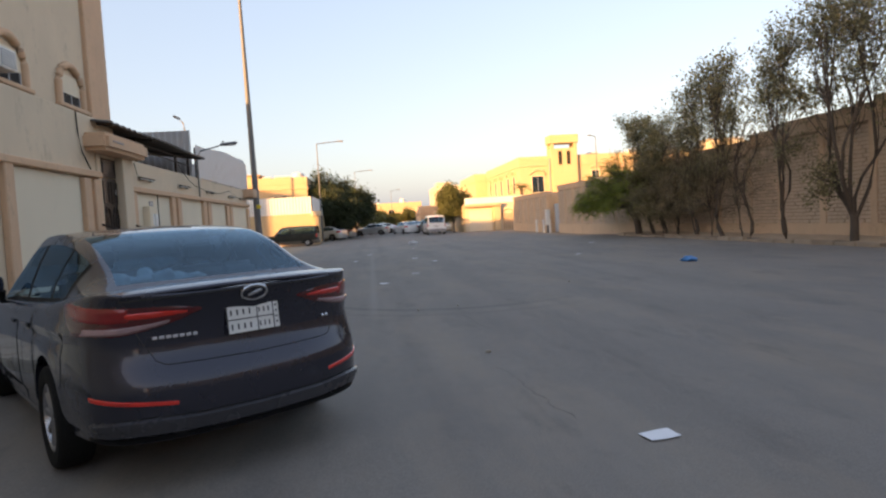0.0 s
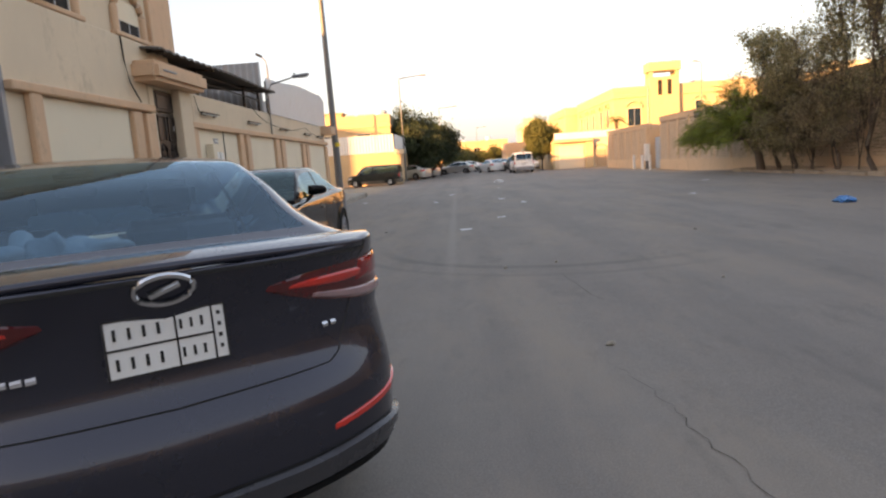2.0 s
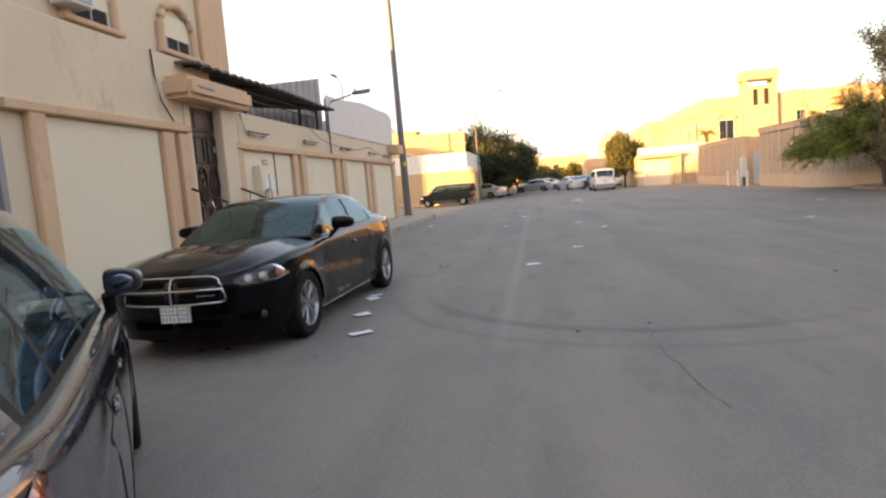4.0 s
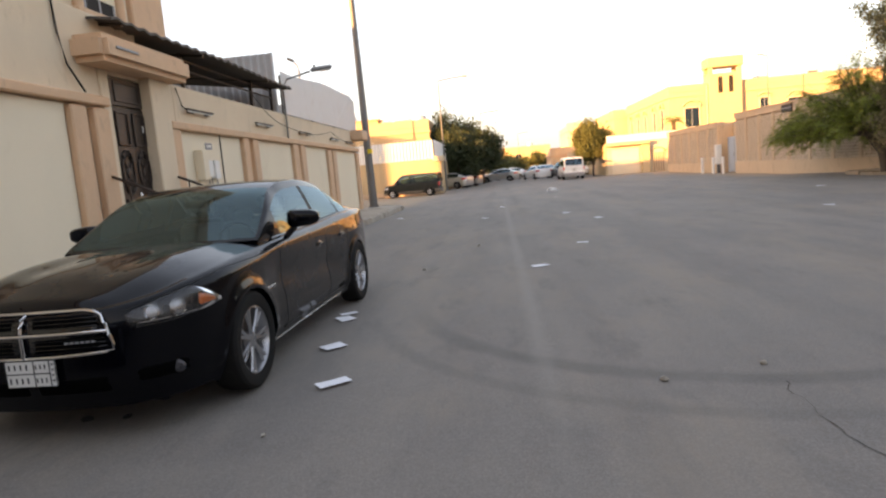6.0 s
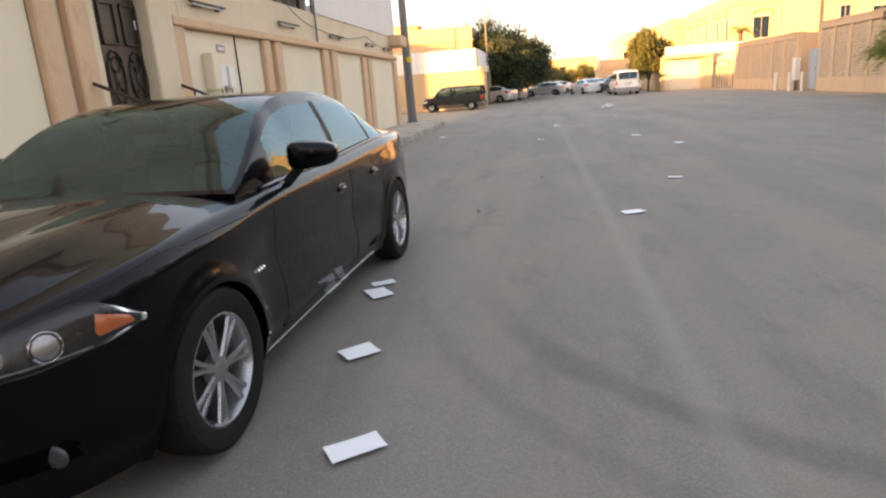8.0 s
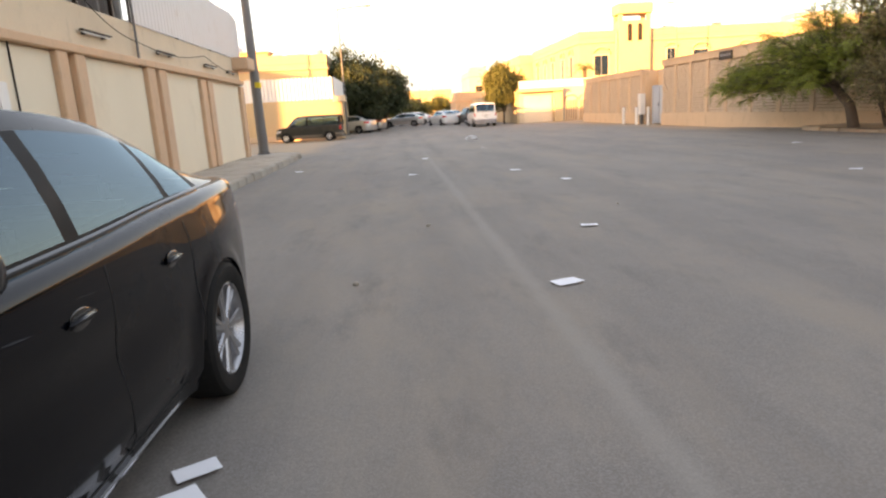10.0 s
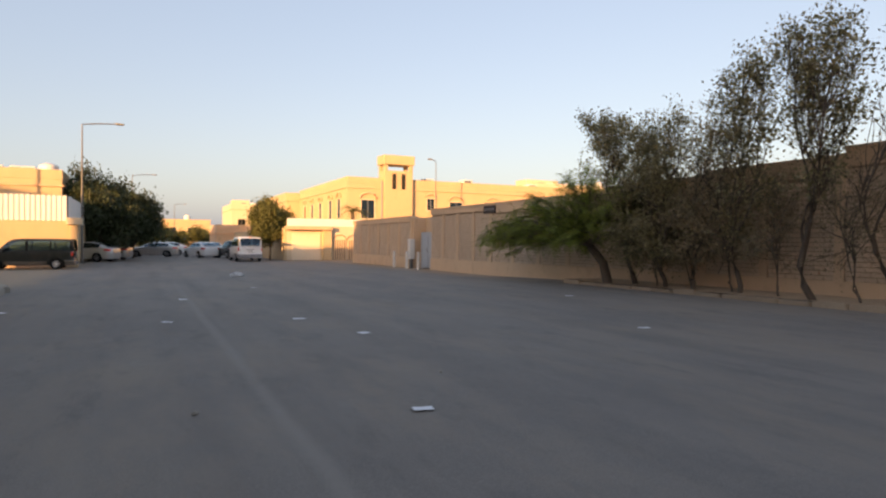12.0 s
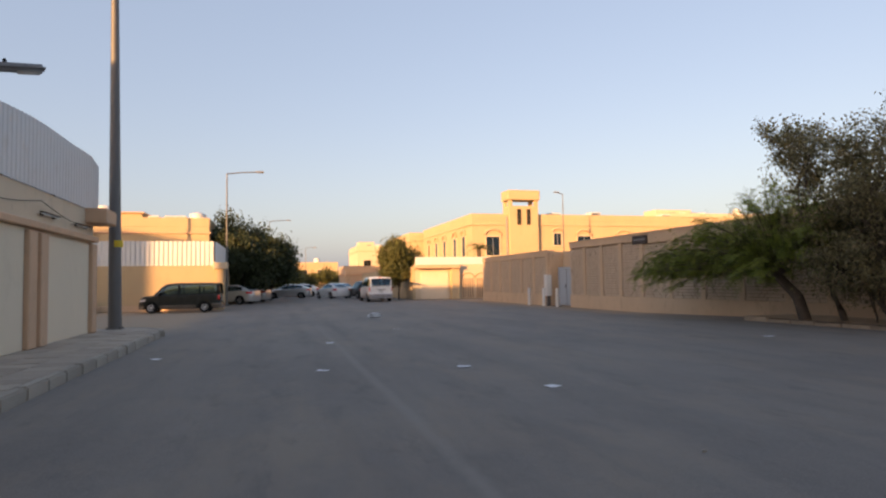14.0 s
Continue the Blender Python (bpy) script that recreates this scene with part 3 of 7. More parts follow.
    def seam(self, name, mat, owner, pts, wide=0.006, side=1):
        """A thin dark joint along (a, z) points of the shell."""
        bm = bmesh.new()
        line = []
        for (a0, z0), (a1, z1) in zip(pts, pts[1:]):
            line += [self.on(a0 + (a1 - a0) * k / 6, z0 + (z1 - z0) * k / 6, 0.0, side) for k in range(6)]
        line.append(self.on(*pts[-1], 0.0, side))
        tube(bm, line, wide * 0.6, sides=4)
        return part(name, bm, mat, owner)


def wheel(name, owner, x, y, r, rim_r, wide, side, spokes, rim_mat, double=False):
    """A wheel: tyre and rim with spokes. side: 1 shows its face to +x."""
    hub = thing(name)
    hub.parent = owner
    hub.matrix_basis = pose(x, y, r, 0, 0, 0 if side > 0 else 180)
    bm = bmesh.new()
    h = wide / 2
    lathe(bm, [(-h * 0.8, rim_r * 0.97), (-h, rim_r * 1.06), (-h, r * 0.90), (-h * 0.86, r * 0.975), (-h * 0.5, r), (h * 0.5, r), (h * 0.86, r * 0.975), (h, r * 0.92), (h * 1.02, rim_r * 1.14), (h * 0.92, rim_r * 1.0), (h * 0.8, rim_r * 0.97)], 40)
    part("tyre", bm, RUBBER, hub, "", 35)
    bm = bmesh.new()
    lathe(bm, [(h * 0.88, rim_r * 1.005), (h * 0.90, rim_r * 0.96), (h * 0.70, rim_r * 0.91), (-h * 0.5, rim_r * 0.86)], 40)
    c = lathe(bm, [(h * 0.30, rim_r * 0.26), (h * 0.72, rim_r * 0.22), (h * 0.78, rim_r * 0.12), (h * 0.74, 0.002)], 20)
    for k in range(spokes):
        t = 2 * math.pi * k / spokes
        for off in ((-0.13, 0.13) if double else (0.0,)):
            w = 0.0125 if double else 0.024
            rows = []
            for s, q, xx in ((0.16, w * 1.25, 0.62), (0.55, w * 0.95, 0.66), (0.95, w * 1.1, 0.70)):
                rad = rim_r * s
                tt = t + off * (0.35 + 0.65 * s)
                cy, cz = rad * math.cos(tt), rad * math.sin(tt)
                ey, ez = -math.sin(tt), math.cos(tt)
                rows.append([bm.verts.new((h * xx + dx, cy + ey * q * g, cz + ez * q * g)) for dx, g in ((0.0, -1), (0.012, -0.6), (0.012, 0.6), (0.0, 1))])
            for u, v in zip(rows, rows[1:]):
                for j in range(3):
                    bm.faces.new((u[j], u[j + 1], v[j + 1], v[j]))
    part("rim", bm, rim_mat, hub, "", 40)
    bm = bmesh.new()
    lathe(bm, [(-h * 0.1, rim_r * 0.72), (h * 0.05, rim_r * 0.70), (h * 0.06, rim_r * 0.15), (h * 0.05, 0.002)], 28)
    part("brake_disc", bm, IRON, hub, "", 30)
    bm = bmesh.new()
    lathe(bm, [(-h * 0.62, rim_r * 0.96), (-h * 0.62, 0.004)], 28)
    part("hub_backing", bm, BLACKP, hub)
    return hub


def ellipsoid(bm, c, s, m=None, seg=18):
    t = Matrix.Translation(c) @ Matrix.Diagonal((*s, 1))
    bmesh.ops.create_uvsphere(bm, u_segments=seg, v_segments=seg // 2 + 2, radius=1, matrix=t if m is None else m @ t)


def mirror_pod(car, owner, side, y, z, mat, size=(0.115, 0.085, 0.075), x_out=0.115):
    a = car.at_y(y)
    root = car.on(a, car.top(y) - 0.03, 0, side)
    pod = thing("wing_mirror")
    pod.parent = owner
    bm = bmesh.new()
    c = Vector((root.x + side * x_out, y - 0.02, z))
    turn = Matrix.Translation(c) @ pose(0, 0, 0, 0, 0, side * -12)
    bmesh.ops.create_uvsphere(bm, u_segments=28, v_segments=16, radius=1)
    for v in bm.verts:
        e = [math.copysign(abs(k) ** 0.58, k) for k in v.co]
        v.co = turn @ Vector((e[0] * size[0], e[1] * size[1] if e[1] > -0.72 else -0.72 * size[1], e[2] * size[2] * (1.0 - 0.18 * side * e[0])))
    part("mirror_housing", bm, mat, pod, "", 50)
    bm = bmesh.new()
    tube(bm, [root + Vector((-side * 0.02, 0.03, 0.02)), c + Vector((-side * 0.07, 0.02, -0.055))], 0.028, 0.03, 8)
    part("mirror_arm", bm, BLACKP, pod, "", 50)
    bm = bmesh.new()
    ellipsoid(bm, (0, -size[1] * 0.72, 0), (size[0] * 0.62, 0.006, size[2] * 0.60), turn, 24)
    part("mirror_glass", bm, MIRROR, pod, "", 50)


def handle(car, owner, y, z, side, mat):
    a = car.at_y(y)
    p = car.on(a, z, 0.008, side)
    h = thing("door_handle")
    h.parent = owner
    bm = bmesh.new()
    block(bm, -0.012, 0.012, -0.085, 0.085, -0.013, 0.013, 0.010, 3, Matrix.Translation(p))
    part("grip", bm, mat, h, "", 50)
    bm = bmesh.new()
    ellipsoid(bm, car.on(a, z, 0.0, side), (0.004, 0.07, 0.034))
    part("handle_cup", bm, GLOSSBLACK, h, "", 50)


def number_plate(name, owner, m, w=0.32, h=0.16):
    p = thing(name, "")
    p.parent = owner
    p.matrix_basis = m
    box("plate_sheet", -w / 2, w / 2, -0.005, 0.0, -h / 2, h / 2, PLATE, p, "", 0.002)
    bm = bmesh.new()
    f = 0.005
    for x0, x1, z0, z1 in ((-w / 2, w / 2, h / 2 - f, h / 2), (-w / 2, w / 2, -h / 2, -h / 2 + f), (-w / 2, -w / 2 + f, -h / 2, h / 2), (w / 2 - f, w / 2, -h / 2, h / 2),
                           (-w / 2, w * 0.37, -0.003, 0.003), (w * 0.06, w * 0.06 + f, -h / 2, h / 2), (w * 0.37, w * 0.37 + f, -h / 2, h / 2)):
        block(bm, x0, x1, -0.008, -0.004, z0, z1)
    part("plate_border", bm, INK, p)
    bars = [(-w * 0.43 + k * w * 0.115, w * 0.026, h * z - h * 0.10, h * 0.20) for z in (-0.25, 0.25) for k in range(4)]
    bars += [(w * 0.10 + k * w * 0.088, w * 0.022, h * z - h * 0.085, h * 0.17) for z in (-0.25, 0.25) for k in range(3)]
    bars += [(w * 0.42, w * 0.03, h * (0.30 - 0.2 * k), h * 0.07) for k in range(4)]
    for x, bw, z, bh in bars:
        box("plate_bar", x, x + bw, -0.008, -0.004, z, z + bh, INK, p, "", 0.0)
    return p


def cabin(owner, y_front, y_rear, z=0.95, wheel_side=-1, mat=None):
    """Dashboard, seats, headrests and steering wheel, seen dimly through the glass."""
    mat = mat or SEATC
    box("dashboard", -0.66, 0.66, y_front + 0.55, y_front + 0.95, z - 0.35, z - 0.02, BLACKP, owner, "", 0.06, 3, 40)
    for x in (-0.37, 0.37):
        s = thing("front_seat")
        s.parent = owner
        bm = bmesh.new()
        block(bm, x - 0.26, x + 0.26, y_front - 0.45, y_front - 0.28, z - 0.65, z + 0.16, 0.06, 3)
        block(bm, x - 0.26, x + 0.26, y_front - 0.35, y_front + 0.15, z - 0.65, z - 0.45, 0.06, 3)
        part("seat_back", bm, mat, s, "", 40)
        bm = bmesh.new()
        block(bm, x - 0.14, x + 0.14, y_front - 0.46, y_front - 0.36, z + 0.19, z + 0.36, 0.045, 3)
        part("headrest", bm, mat, s, "", 40)
    bm = bmesh.new()
    block(bm, -0.64, 0.64, y_rear - 0.08, y_rear + 0.10, z - 0.6, z + 0.08, 0.06, 3)
    part("rear_bench", bm, mat, owner, "", 40)
    for x in (-0.38, 0.38):
        bm = bmesh.new()
        block(bm, x - 0.13, x + 0.13, y_rear - 0.08, y_rear + 0.0, z + 0.05, z + 0.20, 0.04, 3)
        part("rear_headrest", bm, mat, owner, "", 40)
    bm = bmesh.new()
    ring = [Vector((wheel_side * 0.37 + 0.18 * math.cos(t), y_front + 0.42 + 0.07 * math.sin(t), z - 0.03 + 0.17 * math.sin(t))) for t in np.linspace(0, 2 * math.pi, 21)]
    tube(bm, ring, 0.015, sides=6)
    part("steering_wheel", bm, BLACKP, owner, "", 50)
    box("rear_view_mirror", -0.11, 0.11, y_front + 0.42, y_front + 0.45, z + 0.30, z + 0.36, BLACKP, owner, "", 0.01, 2)


def under(owner, y0, y1, half, z0=0.19, z1=0.62, wells=()):
    bm = bmesh.new()
    block(bm, -half, half, y0, y1, z0, z1, 0.03)
    part("underbody", bm, BLACKP, owner)


def grey_sedan():
    """Compact graphite saloon, seen from behind."""
    def inset(y, z, ny):
        s = 0.035 * (abs(z - 0.60) / 0.42) ** 2 + (0.02 if z < 0.36 else 0.0)
        s += 0.012 * math.exp(-((z - 0.80) / 0.035) ** 2) - 0.010 * math.exp(-((z - 0.86) / 0.03) ** 2)
        q = max(0.0, min(1.0, (z - 0.56) / 0.20))
        back = 0.005 + 0.085 * q * q * (3 - 2 * q) - 0.065 * max(0.0, min(1, (z - 0.86) / 0.20)) ** 1.6 + 0.05 * max(0, (0.40 - z) / 0.2)
        front = 0.03 * (abs(z - 0.5) / 0.3) ** 2 + 0.10 * max(0, (z - 0.58) / 0.2) ** 1.5
        r, f = max(0.0, -ny) ** 1.2, max(0.0, ny) ** 1.2
        return s * (1 - r - f if r + f < 1 else 0) + back * r + front * f
    car = Car(plan=[(0, -1.085), (0.35, -1.06), (0.62, -0.975), (0.78, -0.83), (0.855, -0.58), (0.885, -0.2), (0.895, 0.6), (0.90, 1.4), (0.90, 2.2), (0.885, 2.8), (0.82, 3.2), (0.62, 3.46), (0.35, 3.55), (0, 3.58)],
              top=[(-1.05, 1.055), (-0.85, 1.075), (-0.55, 1.06), (0.0, 1.005), (0.8, 0.965), (1.7, 0.93), (2.2, 0.90), (2.8, 0.84), (3.3, 0.74), (3.6, 0.66)],
              sill=lambda y: 0.20 if -0.4 < y < 3.1 else 0.24 if y > 0 else 0.285, inset=inset, arches=[(0.0, 0.37), (2.70, 0.37)],
              roof=[(-0.62, 1.075), (-0.42, 1.155), (-0.05, 1.31), (0.35, 1.405), (0.85, 1.44), (1.30, 1.425), (1.65, 1.345), (2.05, 1.14), (2.36, 0.965)],
              topw=[(-0.62, 0.64), (-0.3, 0.60), (0.3, 0.60), (1.0, 0.61), (1.6, 0.625), (2.36, 0.74)],
              crown=[(-1.05, 0.0), (-0.9, 0.015), (-0.5, 0.02), (2.0, 0.02), (2.6, 0.07), (3.3, 0.08), (3.58, 0.02)],
              windows=[(-0.15, 0.20), (0.24, 0.96), (1.04, 2.02)], screens=[(-0.56, 0.28), (1.50, 2.33)],
              roll=[(-1.05, 0.018), (-0.8, 0.022), (-0.45, 0.05), (2.0, 0.05), (2.6, 0.08), (3.3, 0.06), (3.58, 0.03)], flare=0.010)
    o = thing("grey_car", "dark graphite grey compact saloon parked at an angle", "car")
    car.build(GREY_PAINT, GLASS, o)
    under(o, -0.30, 3.35, 0.66)
    for x, y in ((0.80, 0), (-0.80, 0), (0.80, 2.7), (-0.80, 2.7)):
        wheel("wheel", o, x, y, 0.315, 0.205, 0.20, 1 if x > 0 else -1, 10, ALLOY)
    X = lambda x: car.at_x(x, False)
    Y = car.at_y
    for s in (1, -1):
        lamp = thing("tail_lamp")
        lamp.parent = o
        out_lo, out_hi = Y(-0.47), Y(-0.40)
        car.strip("lamp_housing", DARKRED, lamp, [(X(0.285), 0.952), (X(0.42), 0.903), (X(0.60), 0.860), (X(0.745), 0.842), (Y(-0.62), 0.846), (out_lo, 0.905)],
                  [(X(0.295), 0.966), (X(0.44), 0.990), (X(0.60), 1.000), (X(0.74), 1.010), (Y(-0.60), 1.028), (out_hi, 1.042)], 0.007, s)
        car.strip("red_lens", REDLENS, lamp, [(X(0.66), 0.915), (X(0.75), 0.915), (Y(-0.62), 0.93), (Y(-0.50), 0.96)],
                  [(X(0.665), 0.990), (X(0.75), 0.998), (Y(-0.62), 1.012), (Y(-0.47), 1.026)], 0.013, s, n=16)
        car.strip("brake_light", BRIGHTRED, lamp, [(X(0.37), 0.944), (X(0.48), 0.935), (X(0.60), 0.930), (X(0.70), 0.934)],
                  [(X(0.375), 0.956), (X(0.48), 0.966), (X(0.60), 0.968), (X(0.70), 0.966)], 0.015, s, n=14, m=4)
        car.strip("reversing_lens", PINKLENS, lamp, [(X(0.46), 0.902), (X(0.60), 0.872), (X(0.74), 0.856), (Y(-0.66), 0.858)],
                  [(X(0.45), 0.920), (X(0.60), 0.906), (X(0.74), 0.898), (Y(-0.66), 0.902)], 0.012, s, n=14, m=4)
        car.patch("bumper_reflector", BRIGHTRED, o, [(X(0.44), 0.466), (Y(-0.71), 0.518), (Y(-0.71), 0.548), (X(0.44), 0.492)], 0.008, s)
        car.seam("lamp_joint", INK, o, [(X(0.645), 0.868), (X(0.64), 0.85), (X(0.615), 0.80), (X(0.555), 0.705), (X(0.50), 0.680), (X(0.0), 0.672)], 0.006, s)
        # dark line painted in as the shade beneath the boot lip
        car.seam("lip_shade", INK, o, [(X(0.0), 1.046), (X(0.35), 1.043), (X(0.70), 1.030)], 0.012, s)
        car.seam("boot_joint", INK, o, [(X(0.66), 0.985), (X(0.70), 1.03), (X(0.69), 1.06)], 0.005, s)
        car.seam("bumper_joint", INK, o, [(Y(-0.40), 0.86), (Y(-0.38), 0.70), (Y(-0.37), 0.55)], 0.005, s)
        for yy in (0.42, 1.02, 2.06):
            car.seam("door_joint", INK, o, [(Y(yy - (0.05 if yy < 0.5 else 0.0)), 0.26), (Y(yy), 0.6), (Y(yy), car.top(yy) - 0.01)], 0.005, s)
        car.seam("sill_joint", INK, o, [(Y(0.42), 0.27), (Y(1.2), 0.25), (Y(2.06), 0.27)], 0.005, s)
        handle(car, o, 0.58, 0.83, s, GREY_PAINT)
        handle(car, o, 1.22, 0.81, s, GREY_PAINT)
        mirror_pod(car, o, s, 1.92, 1.05, GREY_PAINT, (0.082, 0.065, 0.060), 0.045)
        car.patch("head_lamp", WHITELENS, o, [(Y(2.95), 0.66), (car.at_x(0.55, True), 0.60), (car.at_x(0.52, True), 0.68), (Y(2.85), 0.79)], 0.01, s)
    # lower bumper: satin diffuser that rises towards the corners, black valance below
    for s in (1, -1):
        car.strip("diffuser", SATIN, o, [(0.0, 0.318), (X(0.35), 0.318), (X(0.62), 0.322), (Y(-0.70), 0.310)],
                  [(0.0, 0.405), (X(0.35), 0.408), (X(0.62), 0.420), (Y(-0.70), 0.400)], 0.022, s, n=24, m=8, thick=0.024)
        car.strip("valance", BLACKP, o, [(0.0, 0.287), (X(0.35), 0.287), (X(0.62), 0.287), (Y(-0.62), 0.287)],
                  [(0.0, 0.317), (X(0.35), 0.317), (X(0.62), 0.321), (Y(-0.62), 0.309)], 0.008, s, n=24)
        car.seam("diffuser_joint", INK, o, [(X(0.0), 0.410), (X(0.35), 0.413), (X(0.62), 0.425), (X(0.75), 0.412)], 0.006, s)
    # boot lip, emblem and lettering bars
    bm = bmesh.new()
    tube(bm, [car.on(X(abs(x)), 1.066 - 0.02 * (abs(x) / 0.7) ** 2, 0.006, 1 if x >= 0 else -1) + Vector((0, 0.02, 0.006)) for x in np.linspace(-0.70, 0.70, 29)], 0.014, sides=8)
    part("boot_lip", bm, GREY_PAINT, o, "", 60)
    e = thing("emblem")
    e.parent = o
    bm = bmesh.new()
    at = lambda x, z, out=0.008: car.on(X(abs(x)), z, out, 1 if x >= 0 else -1)
    tube(bm, [at(0.078 * math.cos(t), 1.012 + 0.040 * math.sin(t)) for t in np.linspace(0, 2 * math.pi, 33)], 0.009, sides=6)
    tube(bm, [at(-0.040, 0.998), at(0.0, 1.012), at(0.040, 1.026)], 0.011, sides=6)
    part("emblem_ring", bm, CHROME, e, "", 50)
    bm = bmesh.new()
    for k in range(7):
        x = -0.565 + 0.035 * k
        tube(bm, [at(x, 0.822, 0.004), at(x + 0.026, 0.824, 0.004)], 0.010, sides=6)
    part("name_bars", bm, WHITELENS, o, "short chrome lettering bars", 40)
    bm = bmesh.new()
    for k in range(2):
        tube(bm, [at(0.50 + 0.035 * k, 0.800, 0.004), at(0.522 + 0.035 * k, 0.800, 0.004)], 0.010, sides=6)
    part("trim_bars", bm, CHROME, o, "", 40)
    p0 = car.on(0, 0.875, 0.012)
    number_plate("number_plate", o, pose(0, p0.y, 0.865, -6, 0, 0))
    cabin(o, 1.25, 0.10, 0.95)
    bm = bmesh.new()
    block(bm, -0.62, 0.62, -0.42, 0.10, 0.98, 1.02, 0.01)
    part("parcel_shelf", bm, BLACKP, o)
    cl = thing("cloth_bundle", "crumpled white cloth on a car's rear shelf", "cloth")
    bm = bmesh.new()
    rnd = random.Random(12)
    for k in range(11):
        q = k / 10
        ellipsoid(bm, (-0.56 + 0.50 * q, -0.14 + rnd.uniform(-0.07, 0.07), 1.075 + rnd.uniform(-0.02, 0.03) * (1 - q)), (rnd.uniform(0.05, 0.12), rnd.uniform(0.05, 0.10), rnd.uniform(0.04, 0.10) * (1 - 0.45 * q)), None, 24)
    for v in bm.verts:
        v.co += noise.noise_vector(v.co * 9) * 0.035 + noise.noise_vector(v.co * 26) * 0.010
    part("folds", bm, CLOTH, cl, "", 60)
    return o, cl


def black_sedan():
    """Long black saloon with a crosshair grille, facing the camera."""
    def inset(y, z, ny):
        s = 0.030 * (abs(z - 0.62) / 0.42) ** 2 + (0.025 if z < 0.30 else 0.0)
        scoop = max(0.0, min(1.0, (y - 0.55) / 0.5)) * max(0.0, min(1.0, (2.75 - y) / 0.3))
        s += scoop * 0.030 * math.exp(-((z - 0.66 - 0.06 * (y - 1.5)) / 0.12) ** 2)
        s -= 0.020 * math.exp(-((y - 0.0) / 0.55) ** 2) * math.exp(-((z - 0.86) / 0.10) ** 2)
        back = 0.02 + 0.05 * (abs(z - 0.65) / 0.4) ** 2
        front = 0.015 + 0.10 * max(0, (z - 0.70) / 0.22) ** 1.6 + 0.07 * max(0, (0.42 - z) / 0.2)
        r, f = max(0.0, -ny) ** 1.2, max(0.0, ny) ** 1.2
        return s * (1 - r - f if r + f < 1 else 0) + back * r + front * f
    def bonnet(x, y):
        """Two shallow hollows with a raised crease beside them."""
        k = max(0.0, min(1.0, (y - 2.55) / 0.25)) * max(0.0, min(1.0, (3.85 - y) / 0.5))
        return k * (0.016 * math.exp(-((abs(x) - 0.52) / 0.10) ** 2) - 0.022 * math.exp(-((abs(x) - 0.27) / 0.11) ** 2))
    car = Car(plan=[(0, -1.05), (0.4, -1.04), (0.70, -0.97), (0.84, -0.82), (0.915, -0.5), (0.945, 0.0), (0.93, 0.7), (0.925, 1.5), (0.935, 2.3), (0.95, 3.05), (0.92, 3.48), (0.79, 3.80), (0.57, 3.97), (0.30, 4.035), (0, 4.05)],
              top=[(-1.05, 1.05), (-0.8, 1.085), (-0.3, 1.085), (0.3, 1.07), (1.0, 1.035), (1.8, 1.015), (2.3, 1.0), (3.0, 0.968), (3.6, 0.908), (3.9, 0.845), (4.05, 0.805)],
              sill=lambda y: 0.20 if -0.6 < y < 3.5 else 0.22, inset=inset, arches=[(0.0, 0.405), (3.05, 0.405)],
              roof=[(-0.70, 1.10), (-0.35, 1.20), (0.05, 1.36), (0.50, 1.475), (1.05, 1.52), (1.50, 1.505), (1.85, 1.425), (2.25, 1.21), (2.55, 1.03)],
              topw=[(-0.70, 0.66), (-0.2, 0.61), (0.4, 0.615), (1.1, 0.635), (1.7, 0.665), (2.1, 0.755), (2.55, 0.85)],
              crown=[(-1.05, 0.0), (-0.8, 0.02), (2.2, 0.02), (2.7, 0.075), (3.5, 0.095), (3.95, 0.05), (4.05, 0.01)],
              windows=[(-0.10, 0.22), (0.27, 1.02), (1.11, 2.10)], screens=[(-0.64, 0.42), (1.76, 2.52)], shoulder=0.014, ridge=bonnet,
              roll=[(-1.05, 0.03), (-0.7, 0.06), (2.2, 0.062), (2.9, 0.085), (3.5, 0.075), (3.85, 0.045), (4.05, 0.028)], flare=0.020)
    o = thing("black_car", "glossy black large saloon parked facing the camera", "car")
    car.build(BLACK_PAINT, DARKGLASS, o)
    under(o, -0.85, 3.8, 0.70)
    for x, y in ((0.855, 0), (-0.855, 0), (0.845, 3.05), (-0.845, 3.05)):
        wheel("wheel", o, x, y, 0.355, 0.245, 0.225, 1 if x > 0 else -1, 7, ALLOY, True)
    F = lambda x: car.at_x(x, True)
    Y = car.at_y
    L = car.long
    at = lambda x, z, out=0.0: car.on(F(abs(x)), z + 0.05, out, 1 if x >= 0 else -1)
    g = thing("grille")
    g.parent = o
    for s in (1, -1):
        car.patch("grille_mesh", GLOSSBLACK, g, [(F(0.51), 0.580), (L, 0.560), (L, 0.815), (F(0.44), 0.808)], 0.004, s, n=12)
        # dark patches on the shell stand in for the shaded grille openings
        car.patch("upper_opening_shade", INTAKE_SHADE, g, [(F(0.48), 0.712), (F(0.04), 0.716), (F(0.04), 0.800), (F(0.435), 0.796)], 0.008, s, n=10)
        car.patch("lower_opening_shade", INTAKE_SHADE, g, [(F(0.505), 0.590), (F(0.04), 0.580), (F(0.04), 0.678), (F(0.49), 0.682)], 0.008, s, n=10)
        for dz in (0.018, 0.042, 0.066):
            bm = bmesh.new()
            tube(bm, [at(s * x, 0.662 + dz, 0.011) for x in np.linspace(0.05, 0.45, 12)], 0.002, sides=5)
            tube(bm, [at(s * x, 0.540 + dz, 0.011) for x in np.linspace(0.05, 0.49, 12)], 0.002, sides=5)
            part("grille_slat", bm, GLOSSBLACK, g, "", 40)
    bm = bmesh.new()
